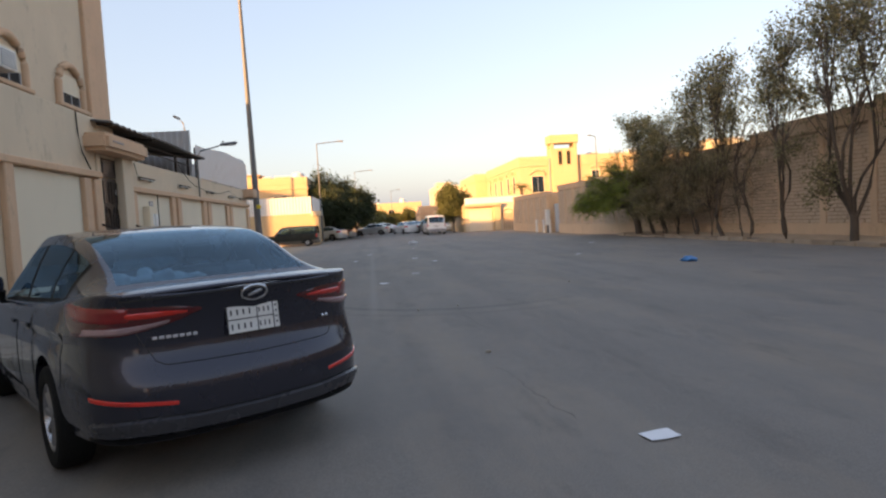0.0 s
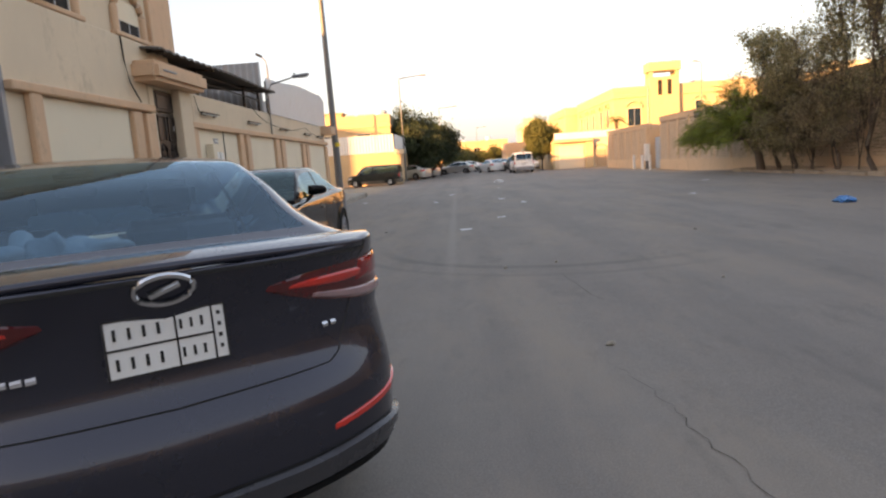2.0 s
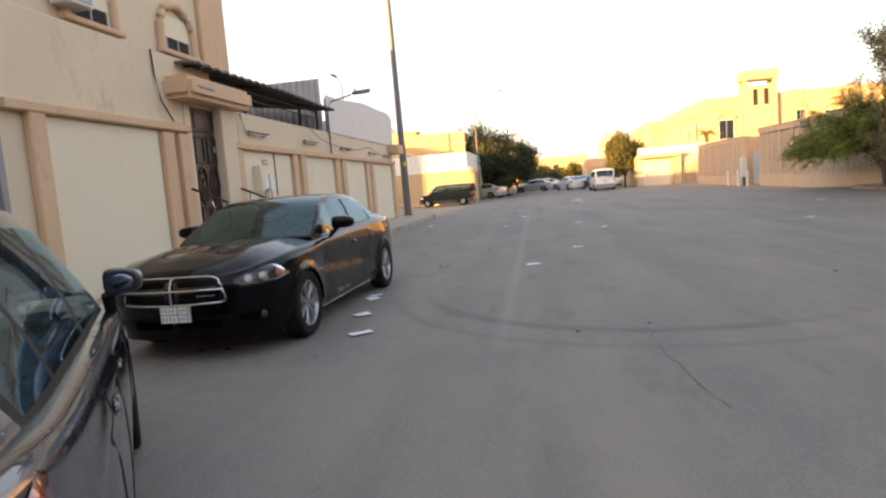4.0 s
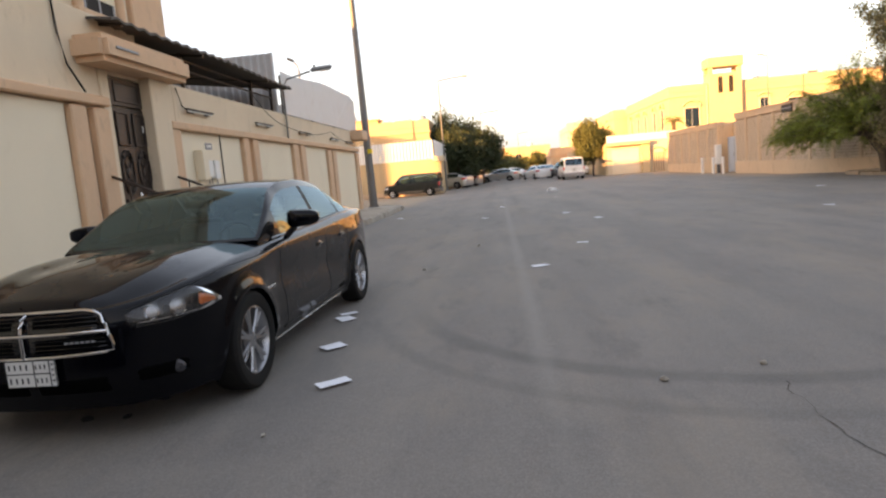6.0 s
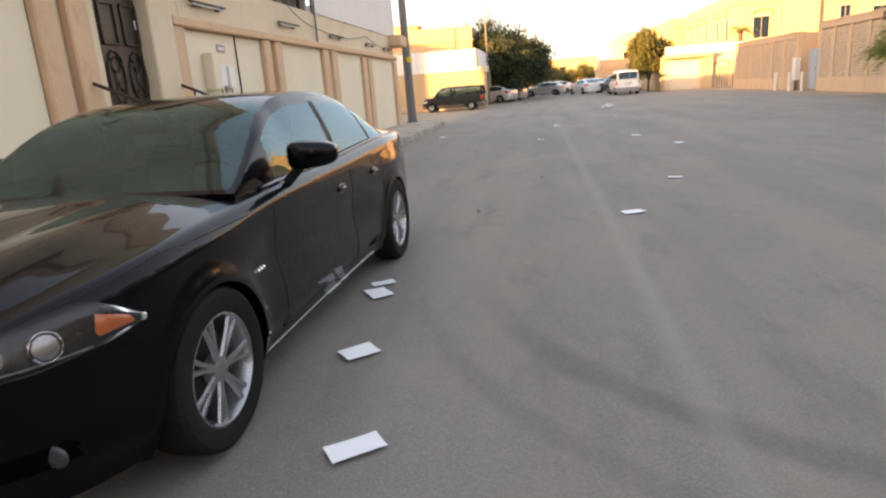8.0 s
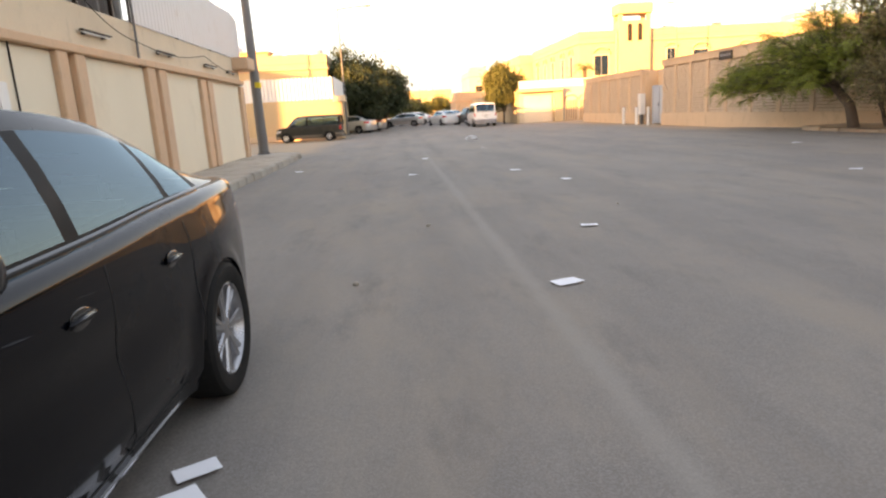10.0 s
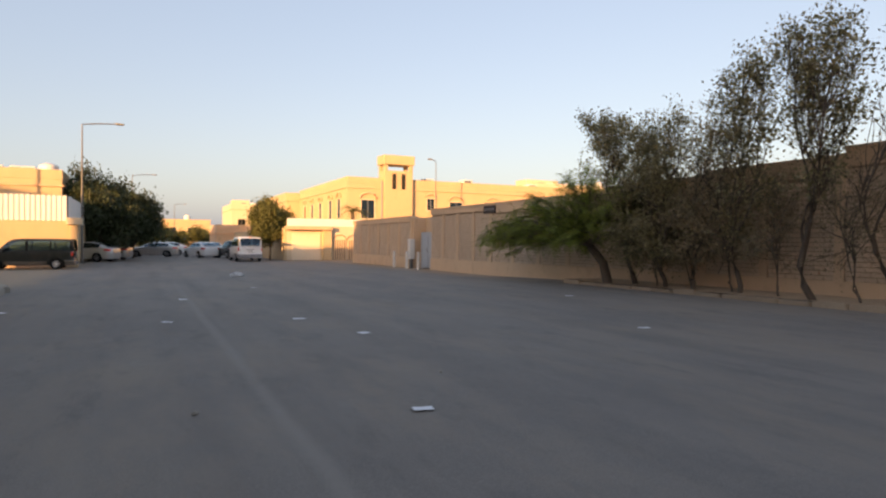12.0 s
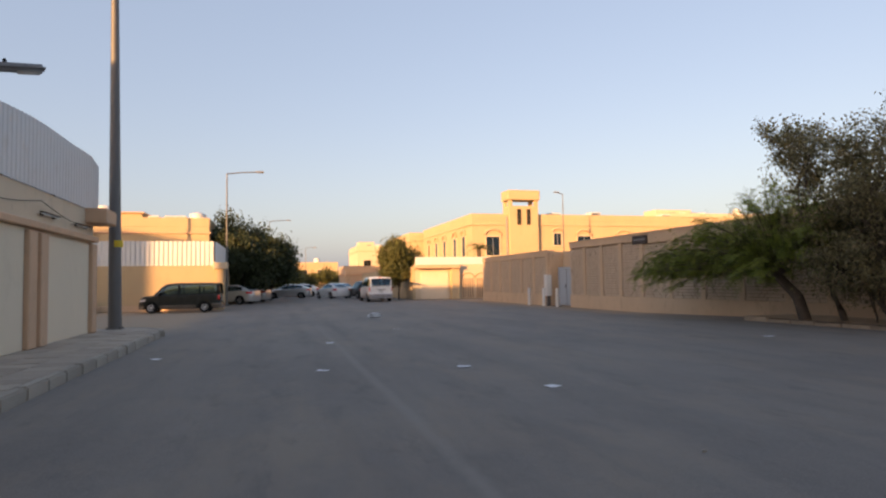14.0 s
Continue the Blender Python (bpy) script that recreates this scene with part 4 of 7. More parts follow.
    half = [(0.0, 0.766), (0.20, 0.766), (0.36, 0.764), (0.43, 0.755), (0.468, 0.735), (0.49, 0.69), (0.51, 0.62), (0.524, 0.56), (0.518, 0.535), (0.49, 0.524), (0.36, 0.518), (0.18, 0.514), (0.0, 0.512)]
    ring = [(x, z) for x, z in half] + [(-x, z) for x, z in half[-2::-1]]
    tube(bm, [at(x, z, 0.014) for x, z in ring], 0.0105, sides=8)
    part("grille_frame", bm, CHROME, g, "chrome grille surround", 60)
    bm = bmesh.new()
    tube(bm, [at(x, 0.646, 0.016) for x in np.linspace(-0.50, 0.50, 31)], 0.010, sides=8)
    tube(bm, [at(0.0, z, 0.014) for z in np.linspace(0.512, 0.766, 8)], 0.013, sides=8)
    part("grille_cross", bm, CHROME, g, "chrome crossbars", 60)
    bm = bmesh.new()
    for k in range(6):
        tube(bm, [at(-0.26 - 0.03 * k, 0.590, 0.016), at(-0.278 - 0.03 * k, 0.590, 0.016)], 0.006, sides=6)
    part("grille_bars", bm, GREY, g)
    for s in (1, -1):
        h = thing("head_lamp")
        h.parent = o
        car.strip("lamp_bowl", LAMPBOWL, h, [(F(0.610), 0.688), (F(0.76), 0.692), (Y(3.64), 0.708), (Y(3.44), 0.738)],
                  [(F(0.590), 0.768), (F(0.74), 0.828), (Y(3.66), 0.862), (Y(3.44), 0.756)], 0.003, s, thick=0.006)
        for x, r in ((0.715, 0.040), (0.815, 0.047)):
            q = lambda u, t, out: car.on(F(x) + r * u * math.cos(t), 0.762 + r * u * math.sin(t), out, s)
            bm = bmesh.new()
            rings = [[bm.verts.new(q(u, 2 * math.pi * k / 20, 0.005 + 0.006 * (1 - u * u))) for k in range(20)] for u in (0.82, 0.6, 0.35, 0.12)]
            for i in range(3):
                for k in range(20):
                    bm.faces.new((rings[i][k], rings[i][(k + 1) % 20], rings[i + 1][(k + 1) % 20], rings[i + 1][k]))
            bm.faces.new(rings[3])
            part("reflector", bm, ALLOY, h, "", 60)
            bm = bmesh.new()
            tube(bm, [q(1.0, t, 0.006) for t in np.linspace(0, 2 * math.pi, 25)], 0.004, sides=6)
            part("bezel", bm, CHROME, h, "", 60)
        car.patch("indicator", AMBER, h, [(Y(3.65), 0.718), (Y(3.47), 0.742), (Y(3.49), 0.772), (Y(3.62), 0.838)], 0.009, s, n=6)
        car.strip("lamp_glass", LENS, h, [(F(0.610), 0.688), (F(0.76), 0.692), (Y(3.64), 0.708), (Y(3.44), 0.738)],
                  [(F(0.590), 0.768), (F(0.74), 0.828), (Y(3.66), 0.862), (Y(3.44), 0.756)], 0.016, s, thick=0.011)
        car.patch("lamp_trim", ALLOY, h, [(F(0.62), 0.706), (F(0.88), 0.714), (F(0.88), 0.721), (F(0.62), 0.713)], 0.007, s, n=10)
        bm = bmesh.new()
        c = car.on(F(0.79), 0.405, 0.004, s)
        ellipsoid(bm, c, (0.048, 0.014, 0.040))
        part("fog_lamp", bm, SATIN, o, "", 60)
        # flat dark patches in place of shaded hollows in the bumper
        car.patch("fog_recess_shade", INTAKE_SHADE, o, [(F(0.60), 0.350), (Y(3.72), 0.365), (Y(3.74), 0.455), (F(0.62), 0.450)], 0.0015, s, thick=0.003)
        car.patch("lower_intake_shade", INTAKE_SHADE, o, [(F(0.50), 0.310), (L, 0.310), (L, 0.435), (F(0.48), 0.435)], 0.004, s, n=10)
        car.seam("bumper_joint", INK, o, [(F(0.64), 0.688), (F(0.80), 0.694), (Y(3.58), 0.722), (Y(3.44), 0.745)], 0.006, s)
        car.seam("bonnet_joint", INK, o, [(F(0.585), 0.79), (F(0.85), 0.868), (Y(3.3), 0.925), (Y(2.6), 0.935)], 0.005, s)
        for yy in (0.35, 1.07, 2.33):
            lo = 0.26 if yy > 0.5 else 0.42
            car.seam("door_joint", INK, o, [(Y(yy), lo), (Y(yy + (0.03 if yy > 2 else 0)), 0.6), (Y(yy), car.top(yy) - 0.01)], 0.006, s)
        car.seam("sill_joint", INK, o, [(Y(0.45), 0.275), (Y(1.2), 0.265), (Y(2.36), 0.275)], 0.006, s)
        car.patch("sill_strip", CHROME, o, [(Y(0.5), 0.212), (Y(2.6), 0.212), (Y(2.6), 0.222), (Y(0.5), 0.222)], 0.006, s, n=14)
        handle(car, o, 0.55, 0.86, s, BLACK_PAINT)
        handle(car, o, 1.28, 0.84, s, BLACK_PAINT)
        mirror_pod(car, o, s, 2.02, 1.145, BLACK_PAINT, (0.140, 0.085, 0.074), 0.13)
        bm = bmesh.new()
        for k in range(3):
            p = [car.on(Y(2.62 - 0.035 * k), 0.66, 0.003, s), car.on(Y(2.645 - 0.035 * k), 0.665, 0.003, s)]
            tube(bm, p, 0.010, sides=6)
        part("wing_bars", bm, CHROME, o, "", 40)
        # window surround
        bm = bmesh.new()
        tube(bm, [car.on(Y(y), car.top(y) + 0.008, -0.006, s) for y in np.linspace(-0.1, 2.3, 24)], 0.011, sides=6)
        part("window_trim", bm, GLOSSBLACK, o, "", 50)
        car.patch("tail_lamp", DARKRED, o, [(car.at_x(0.3, False), 0.82), (Y(-0.55), 0.82), (Y(-0.5), 0.95), (car.at_x(0.3, False), 0.95)], 0.008, s)
    for s in (1, -1):
        bm = bmesh.new()
        tube(bm, [Vector((s * 0.10, 2.60, 1.005)), Vector((s * 0.55, 2.50, 1.03))], 0.010, sides=6)
        part("wiper", bm, BLACKP, o)
    p0 = car.on(L, 0.44, 0.02)
    number_plate("number_plate", o, pose(-0.04, p0.y + 0.004, 0.480, 0, 0, 180), 0.32, 0.16)
    cabin(o, 1.45, 0.15, 1.0)
    return o


def people_mover(name, body_mat, low_mat, label, group="", old=False):
    """A van of the size of a minibus."""
    def inset(y, z, ny):
        s = 0.025 * (abs(z - 0.75) / 0.5) ** 2 + (0.02 if z < 0.42 else 0.0)
        back = 0.01 + (0.05 if z > 0.62 else -0.03)
        front = 0.02 + 0.12 * max(0, (z - 0.6) / 0.35) ** 1.4
        r, f = max(0.0, -ny) ** 1.5, max(0.0, ny) ** 1.2
        return s * (1 - r - f if r + f < 1 else 0) + back * r + front * f
    front_top = [(2.6, 1.10), (3.0, 1.05), (3.5, 0.98), (3.9, 0.87), (4.1, 0.80)]
    roof = [(-0.99, 1.20), (-0.95, 1.45), (-0.86, 1.76), (-0.70, 1.86), (0.0, 1.92), (1.2, 1.93), (2.0, 1.89), (2.45, 1.74), (2.95, 1.38), (3.35, 1.06)]
    if old:
        front_top = [(2.6, 1.12), (3.0, 1.10), (3.5, 1.06), (3.9, 1.00), (4.1, 0.92)]
        roof = [(-0.99, 1.20), (-0.97, 1.50), (-0.93, 1.80), (-0.80, 1.90), (0.0, 1.93), (1.5, 1.93), (2.2, 1.89), (2.5, 1.76), (2.85, 1.40), (3.10, 1.12)]
    car = Car(plan=[(0, -1.02), (0.5, -1.01), (0.80, -0.97), (0.90, -0.85), (0.94, -0.5), (0.955, 0.5), (0.96, 1.6), (0.955, 2.6), (0.93, 3.3), (0.85, 3.75), (0.62, 4.0), (0.3, 4.08), (0, 4.1)],
              top=[(-1.02, 1.16), (0.0, 1.16), (1.5, 1.14)] + front_top,
              sill=lambda y: 0.26, inset=inset, arches=[(0.0, 0.40), (3.2, 0.40)],
              roof=roof,
              topw=[(-0.99, 0.84), (-0.8, 0.78), (0.0, 0.79), (1.6, 0.79), (2.4, 0.77), (3.35, 0.84)],
              crown=[(-1.02, 0.0), (-0.9, 0.01), (3.0, 0.03), (3.6, 0.07), (4.1, 0.01)],
              windows=[(-0.72, 0.28), (0.36, 1.50), (1.62, 2.75)], screens=[(-0.985, -0.84), (2.28, roof[-1][0] - 0.05)])
    o = thing(name, label, "van", group)
    car.build(body_mat, DARKGLASS, o)
    under(o, -0.85, 3.8, 0.70, 0.24, 0.7)
    for x, y in ((0.84, 0), (-0.84, 0), (0.84, 3.2), (-0.84, 3.2)):
        wheel("wheel", o, x, y, 0.345, 0.205, 0.22, 1 if x > 0 else -1, 6, ALLOY if not old else WHITEP)
    X = lambda x: car.at_x(x, False)
    F = lambda x: car.at_x(x, True)
    Y = car.at_y
    for s in (1, -1):
        car.patch("tail_lamp", BRIGHTRED, o, [(X(0.82), 0.80), (Y(-0.78), 0.80), (Y(-0.80), 1.14), (X(0.84), 1.14)], 0.010, s, n=6)
        car.patch("head_lamp", WHITELENS, o, [(F(0.60), 0.70), (Y(3.55), 0.76), (Y(3.5), 0.90), (F(0.62), 0.84)], 0.010, s)
        car.patch("rear_bumper", low_mat, o, [(0.0, 0.27), (Y(-0.45), 0.27), (Y(-0.42), 0.56), (0.0, 0.58)], 0.014, s, n=16)
        car.patch("front_bumper", low_mat, o, [(Y(3.65), 0.28), (car.long, 0.28), (car.long, 0.46), (Y(3.65), 0.46)], 0.010, s, n=12)
        car.patch("side_skirt", low_mat, o, [(Y(0.45), 0.27), (Y(2.75), 0.27), (Y(2.75), 0.50), (Y(0.45), 0.50)], 0.008, s, n=14)
        car.seam("door_joint", INK, o, [(Y(1.56), 0.5), (Y(1.56), 1.12)], 0.008, s)
        car.seam("door_joint", INK, o, [(Y(2.80), 0.5), (Y(2.80), 1.05)], 0.008, s)
        car.seam("door_joint", INK, o, [(Y(0.42), 0.5), (Y(0.33), 1.14)], 0.008, s)
        car.seam("hatch_joint", INK, o, [(X(0.0), 0.60), (X(0.74), 0.60), (X(0.79), 0.75), (X(0.80), 1.14)], 0.008, s)
        handle(car, o, 1.72, 0.98, s, body_mat)
        handle(car, o, 1.40, 0.98, s, body_mat)
        mirror_pod(car, o, s, 2.72, 1.17, BLACKP, (0.10, 0.08, 0.11), 0.14)
    p0 = car.on(0, 0.80, 0.012)
    number_plate("number_plate", o, pose(0, p0.y, 0.80, 0, 0, 0), 0.32, 0.16)
    bm = bmesh.new()
    block(bm, -0.34, 0.34, p0.y - 0.02, p0.y + 0.01, 0.905, 0.935, 0.006)
    part("hatch_grip", bm, CHROME if not old else BLACKP, o)
    bm = bmesh.new()
    block(bm, -0.10, 0.10, -0.80, -0.74, 1.865, 1.89, 0.008)
    part("high_brake_light", bm, BRIGHTRED, o)
    cabin(o, 2.1, -0.3, 1.15)
    return o


def small_car(name, body_mat, label, tall=1.0):
    """A parked car far down the street."""
    def inset(y, z, ny):
        e = max(0.0, abs(ny)) ** 1.2
        return 0.03 * (abs(z - 0.6) / 0.4) ** 2 * (1 - e) + e * 0.06 * (abs(z - 0.6) / 0.4) ** 2
    car = Car(plan=[(0, -0.98), (0.5, -0.95), (0.80, -0.78), (0.88, -0.3), (0.90, 1.3), (0.88, 2.8), (0.78, 3.3), (0.45, 3.55), (0, 3.6)],
              top=[(-1.0, 1.0), (-0.5, 1.04), (1.0, 0.97), (2.3, 0.92), (3.2, 0.80), (3.6, 0.68)],
              sill=lambda y: 0.22, inset=inset, arches=[(0.0, 0.37), (2.7, 0.37)],
              roof=[(-0.70, 1.06), (-0.2, 1.28), (0.35, 1.42 * tall), (0.9, 1.46 * tall), (1.5, 1.40 * tall), (2.0, 1.15), (2.35, 0.96)],
              topw=[(-0.7, 0.62), (0.3, 0.57), (1.5, 0.60), (2.35, 0.72)],
              crown=[(-1.0, 0.0), (2.0, 0.02), (2.8, 0.06), (3.6, 0.01)],
              windows=[(-0.1, 0.9), (1.0, 2.0)], screens=[(-0.62, 0.25), (1.5, 2.3)], fine=50)
    o = thing(name, label, "car", "cars parked down the street")
    car.build(body_mat, DARKGLASS, o)
    under(o, -0.8, 3.3, 0.66)
    for x, y in ((0.80, 0), (-0.80, 0), (0.80, 2.7), (-0.80, 2.7)):
        wheel("wheel", o, x, y, 0.31, 0.20, 0.19, 1 if x > 0 else -1, 5, ALLOY)
    for s in (1, -1):
        car.patch("tail_lamp", BRIGHTRED, o, [(car.at_x(0.55, False), 0.78), (car.at_y(-0.5), 0.78), (car.at_y(-0.5), 0.95), (car.at_x(0.6, False), 0.95)], 0.01, s, n=6)
        car.patch("head_lamp", WHITELENS, o, [(car.at_x(0.5, True), 0.60), (car.at_y(3.0), 0.66), (car.at_y(2.95), 0.78), (car.at_x(0.55, True), 0.70)], 0.01, s, n=6)
    return o


# ---- ground ----
def rise(x, y):
    """The road's edge lifts gently beside the wall."""
    a = min(1, max(0, (x - 7.5) / 4.3))
    b = min(1, max(0, (38.0 - y) / 7.0))
    return 0.15 * a * a * (3 - 2 * a) * b


def ground_sheet():
    xs = [-900, -300, -120, -60, -30, -20, -14, -10] + [-8 + 0.5 * k for k in range(57)] + [22, 26, 32, 45, 70, 120, 300, 900]
    ys = [-900, -300, -100, -50, -25] + [-12 + 1.0 * k for k in range(78)] + [70, 76, 84, 95, 110, 140, 200, 350, 700, 2500]
    vs, fs = [], []
    for y in ys:
        for x in xs:
            near = -9 < x < 14 and -5 < y < 60
            vs.append((x, y, rise(x, y) + (0.012 * noise.noise(Vector((x * 0.4, y * 0.25, 0))) if near else 0) - 0.006))
    w = len(xs)
    for j in range(len(ys) - 1):
        for i in range(w - 1):
            fs.append((j * w + i, j * w + i + 1, (j + 1) * w + i + 1, (j + 1) * w + i))
    ob = raw("ground", vs, fs, ASPHALT, None, "wide dusty grey asphalt street with tyre marks", 60)
    return tagged(ob, category="road", kind="structure")


ground_sheet()


def crack(points, seed):
    rnd = random.Random(seed)
    bm = bmesh.new()
    line = []
    for (x0, y0), (x1, y1) in zip(points, points[1:]):
        for k in range(8):
            s = k / 8
            line.append((x0 + (x1 - x0) * s + rnd.uniform(-0.025, 0.025), y0 + (y1 - y0) * s))
    rows = []
    for x, y in line:
        w = rnd.uniform(0.0006, 0.0032)
        z = rise(x, y) + 0.012 * noise.noise(Vector((x * 0.4, y * 0.25, 0))) - 0.0015
        rows.append((bm.verts.new((x - w, y, z)), bm.verts.new((x + w, y, z))))
    for a, b in zip(rows, rows[1:]):
        bm.faces.new((a[0], a[1], b[1], b[0]))
    tagged(part("road_crack", bm, CRACK), "thin dark crack across the asphalt", "crack", "", "structure")


crack([(1.22, 6.4), (1.33, 5.9), (1.37, 5.2), (1.5, 4.4)], 1)
crack([(1.46, 10.3), (1.42, 9.7), (1.46, 9.2), (1.6, 8.2)], 2)

# ---- compound wall along the pavement ----
WX = -6.37
PAVE = 0.17


def bay_wall():
    wall = thing("wall_west", "cream plastered compound wall with salmon pilasters", "wall", "", "structure")
    # body of the wall, in runs, leaving the doorway and the grey gate open
    for y0, y1, top in ((-30.0, 7.6, 4.40), (11.7, 16.42, 4.42), (17.42, 18.5, 3.62), (18.5, 34.35, 3.62)):
        box("wall_run", WX - 0.30, WX, y0, y1, 0.0, top, PLASTER, wall, "", 0.015)
    box("wall_over_gate", WX - 0.30, WX, 7.6, 11.7, 3.3, 4.40, PLASTER, wall, "", 0.01)
    box("wall_over_door", WX - 0.30, WX, 16.42, 17.42, 3.50, 4.42, PLASTER, wall, "", 0.01)
    box("wall_return", WX - 26.0, WX - 0.30, 34.05, 34.35, 0.0, 3.62, PLASTER, wall, "", 0.015)
    # pilasters in pairs and the band over them
    for y0, y1, top in ((-2.4, -2.05, 3.0), (3.4, 3.75, 3.0), (7.15, 7.5, 3.0), (12.15, 12.45, 2.98), (15.25, 15.60, 2.90), (15.78, 16.16, 2.90), (18.06, 18.40, 2.72), (21.46, 21.80, 2.72), (22.06, 22.42, 2.72),
                        (25.26, 25.72, 2.72), (25.98, 26.44, 2.72), (29.18, 29.64, 2.66), (29.86, 30.32, 2.66), (33.85, 34.30, 2.66)):
        box("pilaster", WX + 0.002, WX + 0.13, y0, y1, PAVE + 0.42 if y0 < 12.2 else PAVE, top, TRIMC, wall, "", 0.02)
    for y0, y1, z in ((-10.0, 7.5, 3.0), (11.75, 16.18, 2.94), (18.06, 34.32, 2.72)):
        box("band", WX + 0.002, WX + 0.16, y0, y1, z, z + 0.15, TRIMC, wall, "", 0.02)
    for y0, y1, z in ((12.45, 15.25, 2.92), (18.40, 21.46, 2.70), (22.42, 25.26, 2.70), (26.44, 29.18, 2.70), (30.32, 33.85, 2.64), (3.75, 7.15, 2.98)):
        box("bay_panel", WX + 0.004, WX + 0.028, y0 + 0.02, y1 - 0.02, PAVE, z, PANEL, wall, "", 0.006)
    return wall


bay_wall()
box("end_slab", WX - 0.15, WX + 0.52, 33.55, 34.75, 3.22, 3.64, TRIMC, tagged(new("wall_end_block"), "salmon concrete block on the wall's end", "slab", "", "structure"), "", 0.03, 2)


def grey_gate():
    g = thing("garage_gate", "grey sheet metal garage gate in the wall", "gate", "", "structure")
    for k in range(3):
        y = 7.65 + 1.34 * k
        box("gate_leaf", WX - 0.20, WX - 0.14, y, y + 1.30, 0.10, 3.25, GREY, g, "", 0.012)
        for zz in (0.9, 1.9, 2.9):
            box("gate_rail", WX - 0.139, WX - 0.105, y + 0.04, y + 1.26, zz, zz + 0.06, GREY, g, "", 0.008)
    for y in (7.6, 11.62):
        box("gate_post", WX - 0.25, WX + 0.05, y, y + 0.10, 0.05, 3.3, GREY, g, "", 0.01)


grey_gate()


def entrance():
    d = thing("door_1", "dark bronze iron entrance door with relief panels", "door", "", "structure")
    box("door_leaf", WX - 0.07, WX - 0.01, 16.44, 17.40, 0.52, 3.0, IRON, d, "", 0.01)
    box("top_light", WX - 0.06, WX + 0.0, 16.44, 17.40, 3.02, 3.48, IRON, d, "", 0.01)
    for y0, y1, z0, z1 in ((16.50, 16.86, 0.70, 1.45), (16.98, 17.34, 0.70, 1.45), (16.50, 16.86, 2.35, 2.92), (16.98, 17.34, 2.35, 2.92), (16.55, 17.29, 3.08, 3.42)):
        bm = bmesh.new()
        for a, b, c, e in ((y0, y1, z0, z0 + 0.035), (y0, y1, z1 - 0.035, z1), (y0, y0 + 0.035, z0, z1), (y1 - 0.035, y1, z0, z1)):
            block(bm, WX - 0.008, WX + 0.022, a, b, c, e, 0.008)
        part("door_moulding", bm, IRON, d)
    for cy in (16.68, 17.16):
        bm = bmesh.new()
        tube(bm, [(WX + 0.005, cy + 0.17 * math.cos(t), 1.90 + 0.38 * math.sin(t)) for t in np.linspace(0, 2 * math.pi, 25)], 0.020, sides=6)
        for s in (-1, 1):
            tube(bm, [(WX + 0.005, cy + s * (0.03 + 0.07 * math.sin(t * 3)), 1.58 + 0.62 * t / 3.2) for t in np.linspace(0, 3.2, 14)], 0.014, sides=5)
        ellipsoid(bm, (WX + 0.0, cy, 1.90), (0.02, 0.06, 0.10))
        part("door_ornament", bm, IRON, d, "", 50)
    box("door_sticker", WX - 0.006, WX + 0.002, 17.27, 17.33, 2.60, 2.72, PLATE, d, "", 0.002)
    pipe("door_pull", [(WX + 0.0, 16.94, 1.25), (WX + 0.04, 16.94, 1.40), (WX + 0.0, 16.94, 1.55)], 0.014, CHROME, d)
    for y0, y1, nm in ((16.18, 16.40, "jamb"), (17.36, 17.98, "column")):
        box(nm, WX - 0.30, WX + (0.04 if nm == "jamb" else 0.20), y0, y1, 0.0, 3.56, PLASTER, d, "", 0.02)
    # entrance roof with a rounded end
    p = thing("entrance_roof", "salmon concrete canopy slab over the entrance", "canopy", "", "structure")
    bm = bmesh.new()
    block(bm, WX - 0.32, WX + 0.55, 15.62, 18.30, 3.56, 3.98, 0.09, 4)
    part("slab", bm, TRIMC, p, "", 40)
    bm = bmesh.new()
    block(bm, WX + 0.555, WX + 0.575, 15.9, 16.5, 3.76, 3.80, 0.005)
    part("slab_bracket", bm, GREY, p)
    # steps with handrails
    s = thing("entrance_steps", "low concrete steps with dark handrails", "steps", "", "structure")
    for k in range(3):
        box("step", WX + 0.002, WX + 1.05 - 0.33 * k, 15.95, 17.95, 0.14 + 0.12 * k, 0.262 + 0.12 * k, KERBC, s, "", 0.012)
    for y in (15.98, 17.92):
        r = thing("handrail")
        r.parent = s
        pipe("rail", [(WX + 0.05, y, 1.86), (WX + 0.45, y, 1.69), (WX + 0.86, y, 1.50)], 0.024, IRON, r)
        for x, z0, z1 in ((0.10, 0.48, 1.84), (0.40, 0.48, 1.71), (0.64, 0.36, 1.60), (0.84, 0.25, 1.51)):
            pipe("baluster", [(WX + x, y, z0), (WX + x, y, z1)], 0.014, IRON, r)
        pipe("lower_rail", [(WX + 0.08, y, 1.10), (WX + 0.45, y, 0.95), (WX + 0.84, y, 0.78)], 0.014, IRON, r)


entrance()


def corrugated(name, x, y0, y1, z0, z1f, mat, parent, pitch=0.20, deep=0.03, along="y", label=""):
    """Ribbed sheet standing on edge; z1f gives the top along its run."""
    k = int((y1 - y0) / pitch)
    vs, fs = [], []
    for i in range(k):
        for s, d in ((0.0, 0), (0.30, 0), (0.42, deep), (0.78, deep), (0.90, 0)):
            y = y0 + (i + s) * pitch
            p = (x + d, y) if along == "y" else (y, x - d)
            q = (x + d - 0.004, y) if along == "y" else (y, x - d + 0.004)
            vs += [(*p, z0), (*p, z1f(y)), (*q, z1f(y)), (*q, z0)]
    n = len(vs) // 4
    for i in range(n - 1):
        for j in range(4):
            a, b = i * 4 + j, i * 4 + (j + 1) % 4
            fs.append((a, b, b + 4, a + 4))
    return raw(name, vs, fs, mat, parent, label)


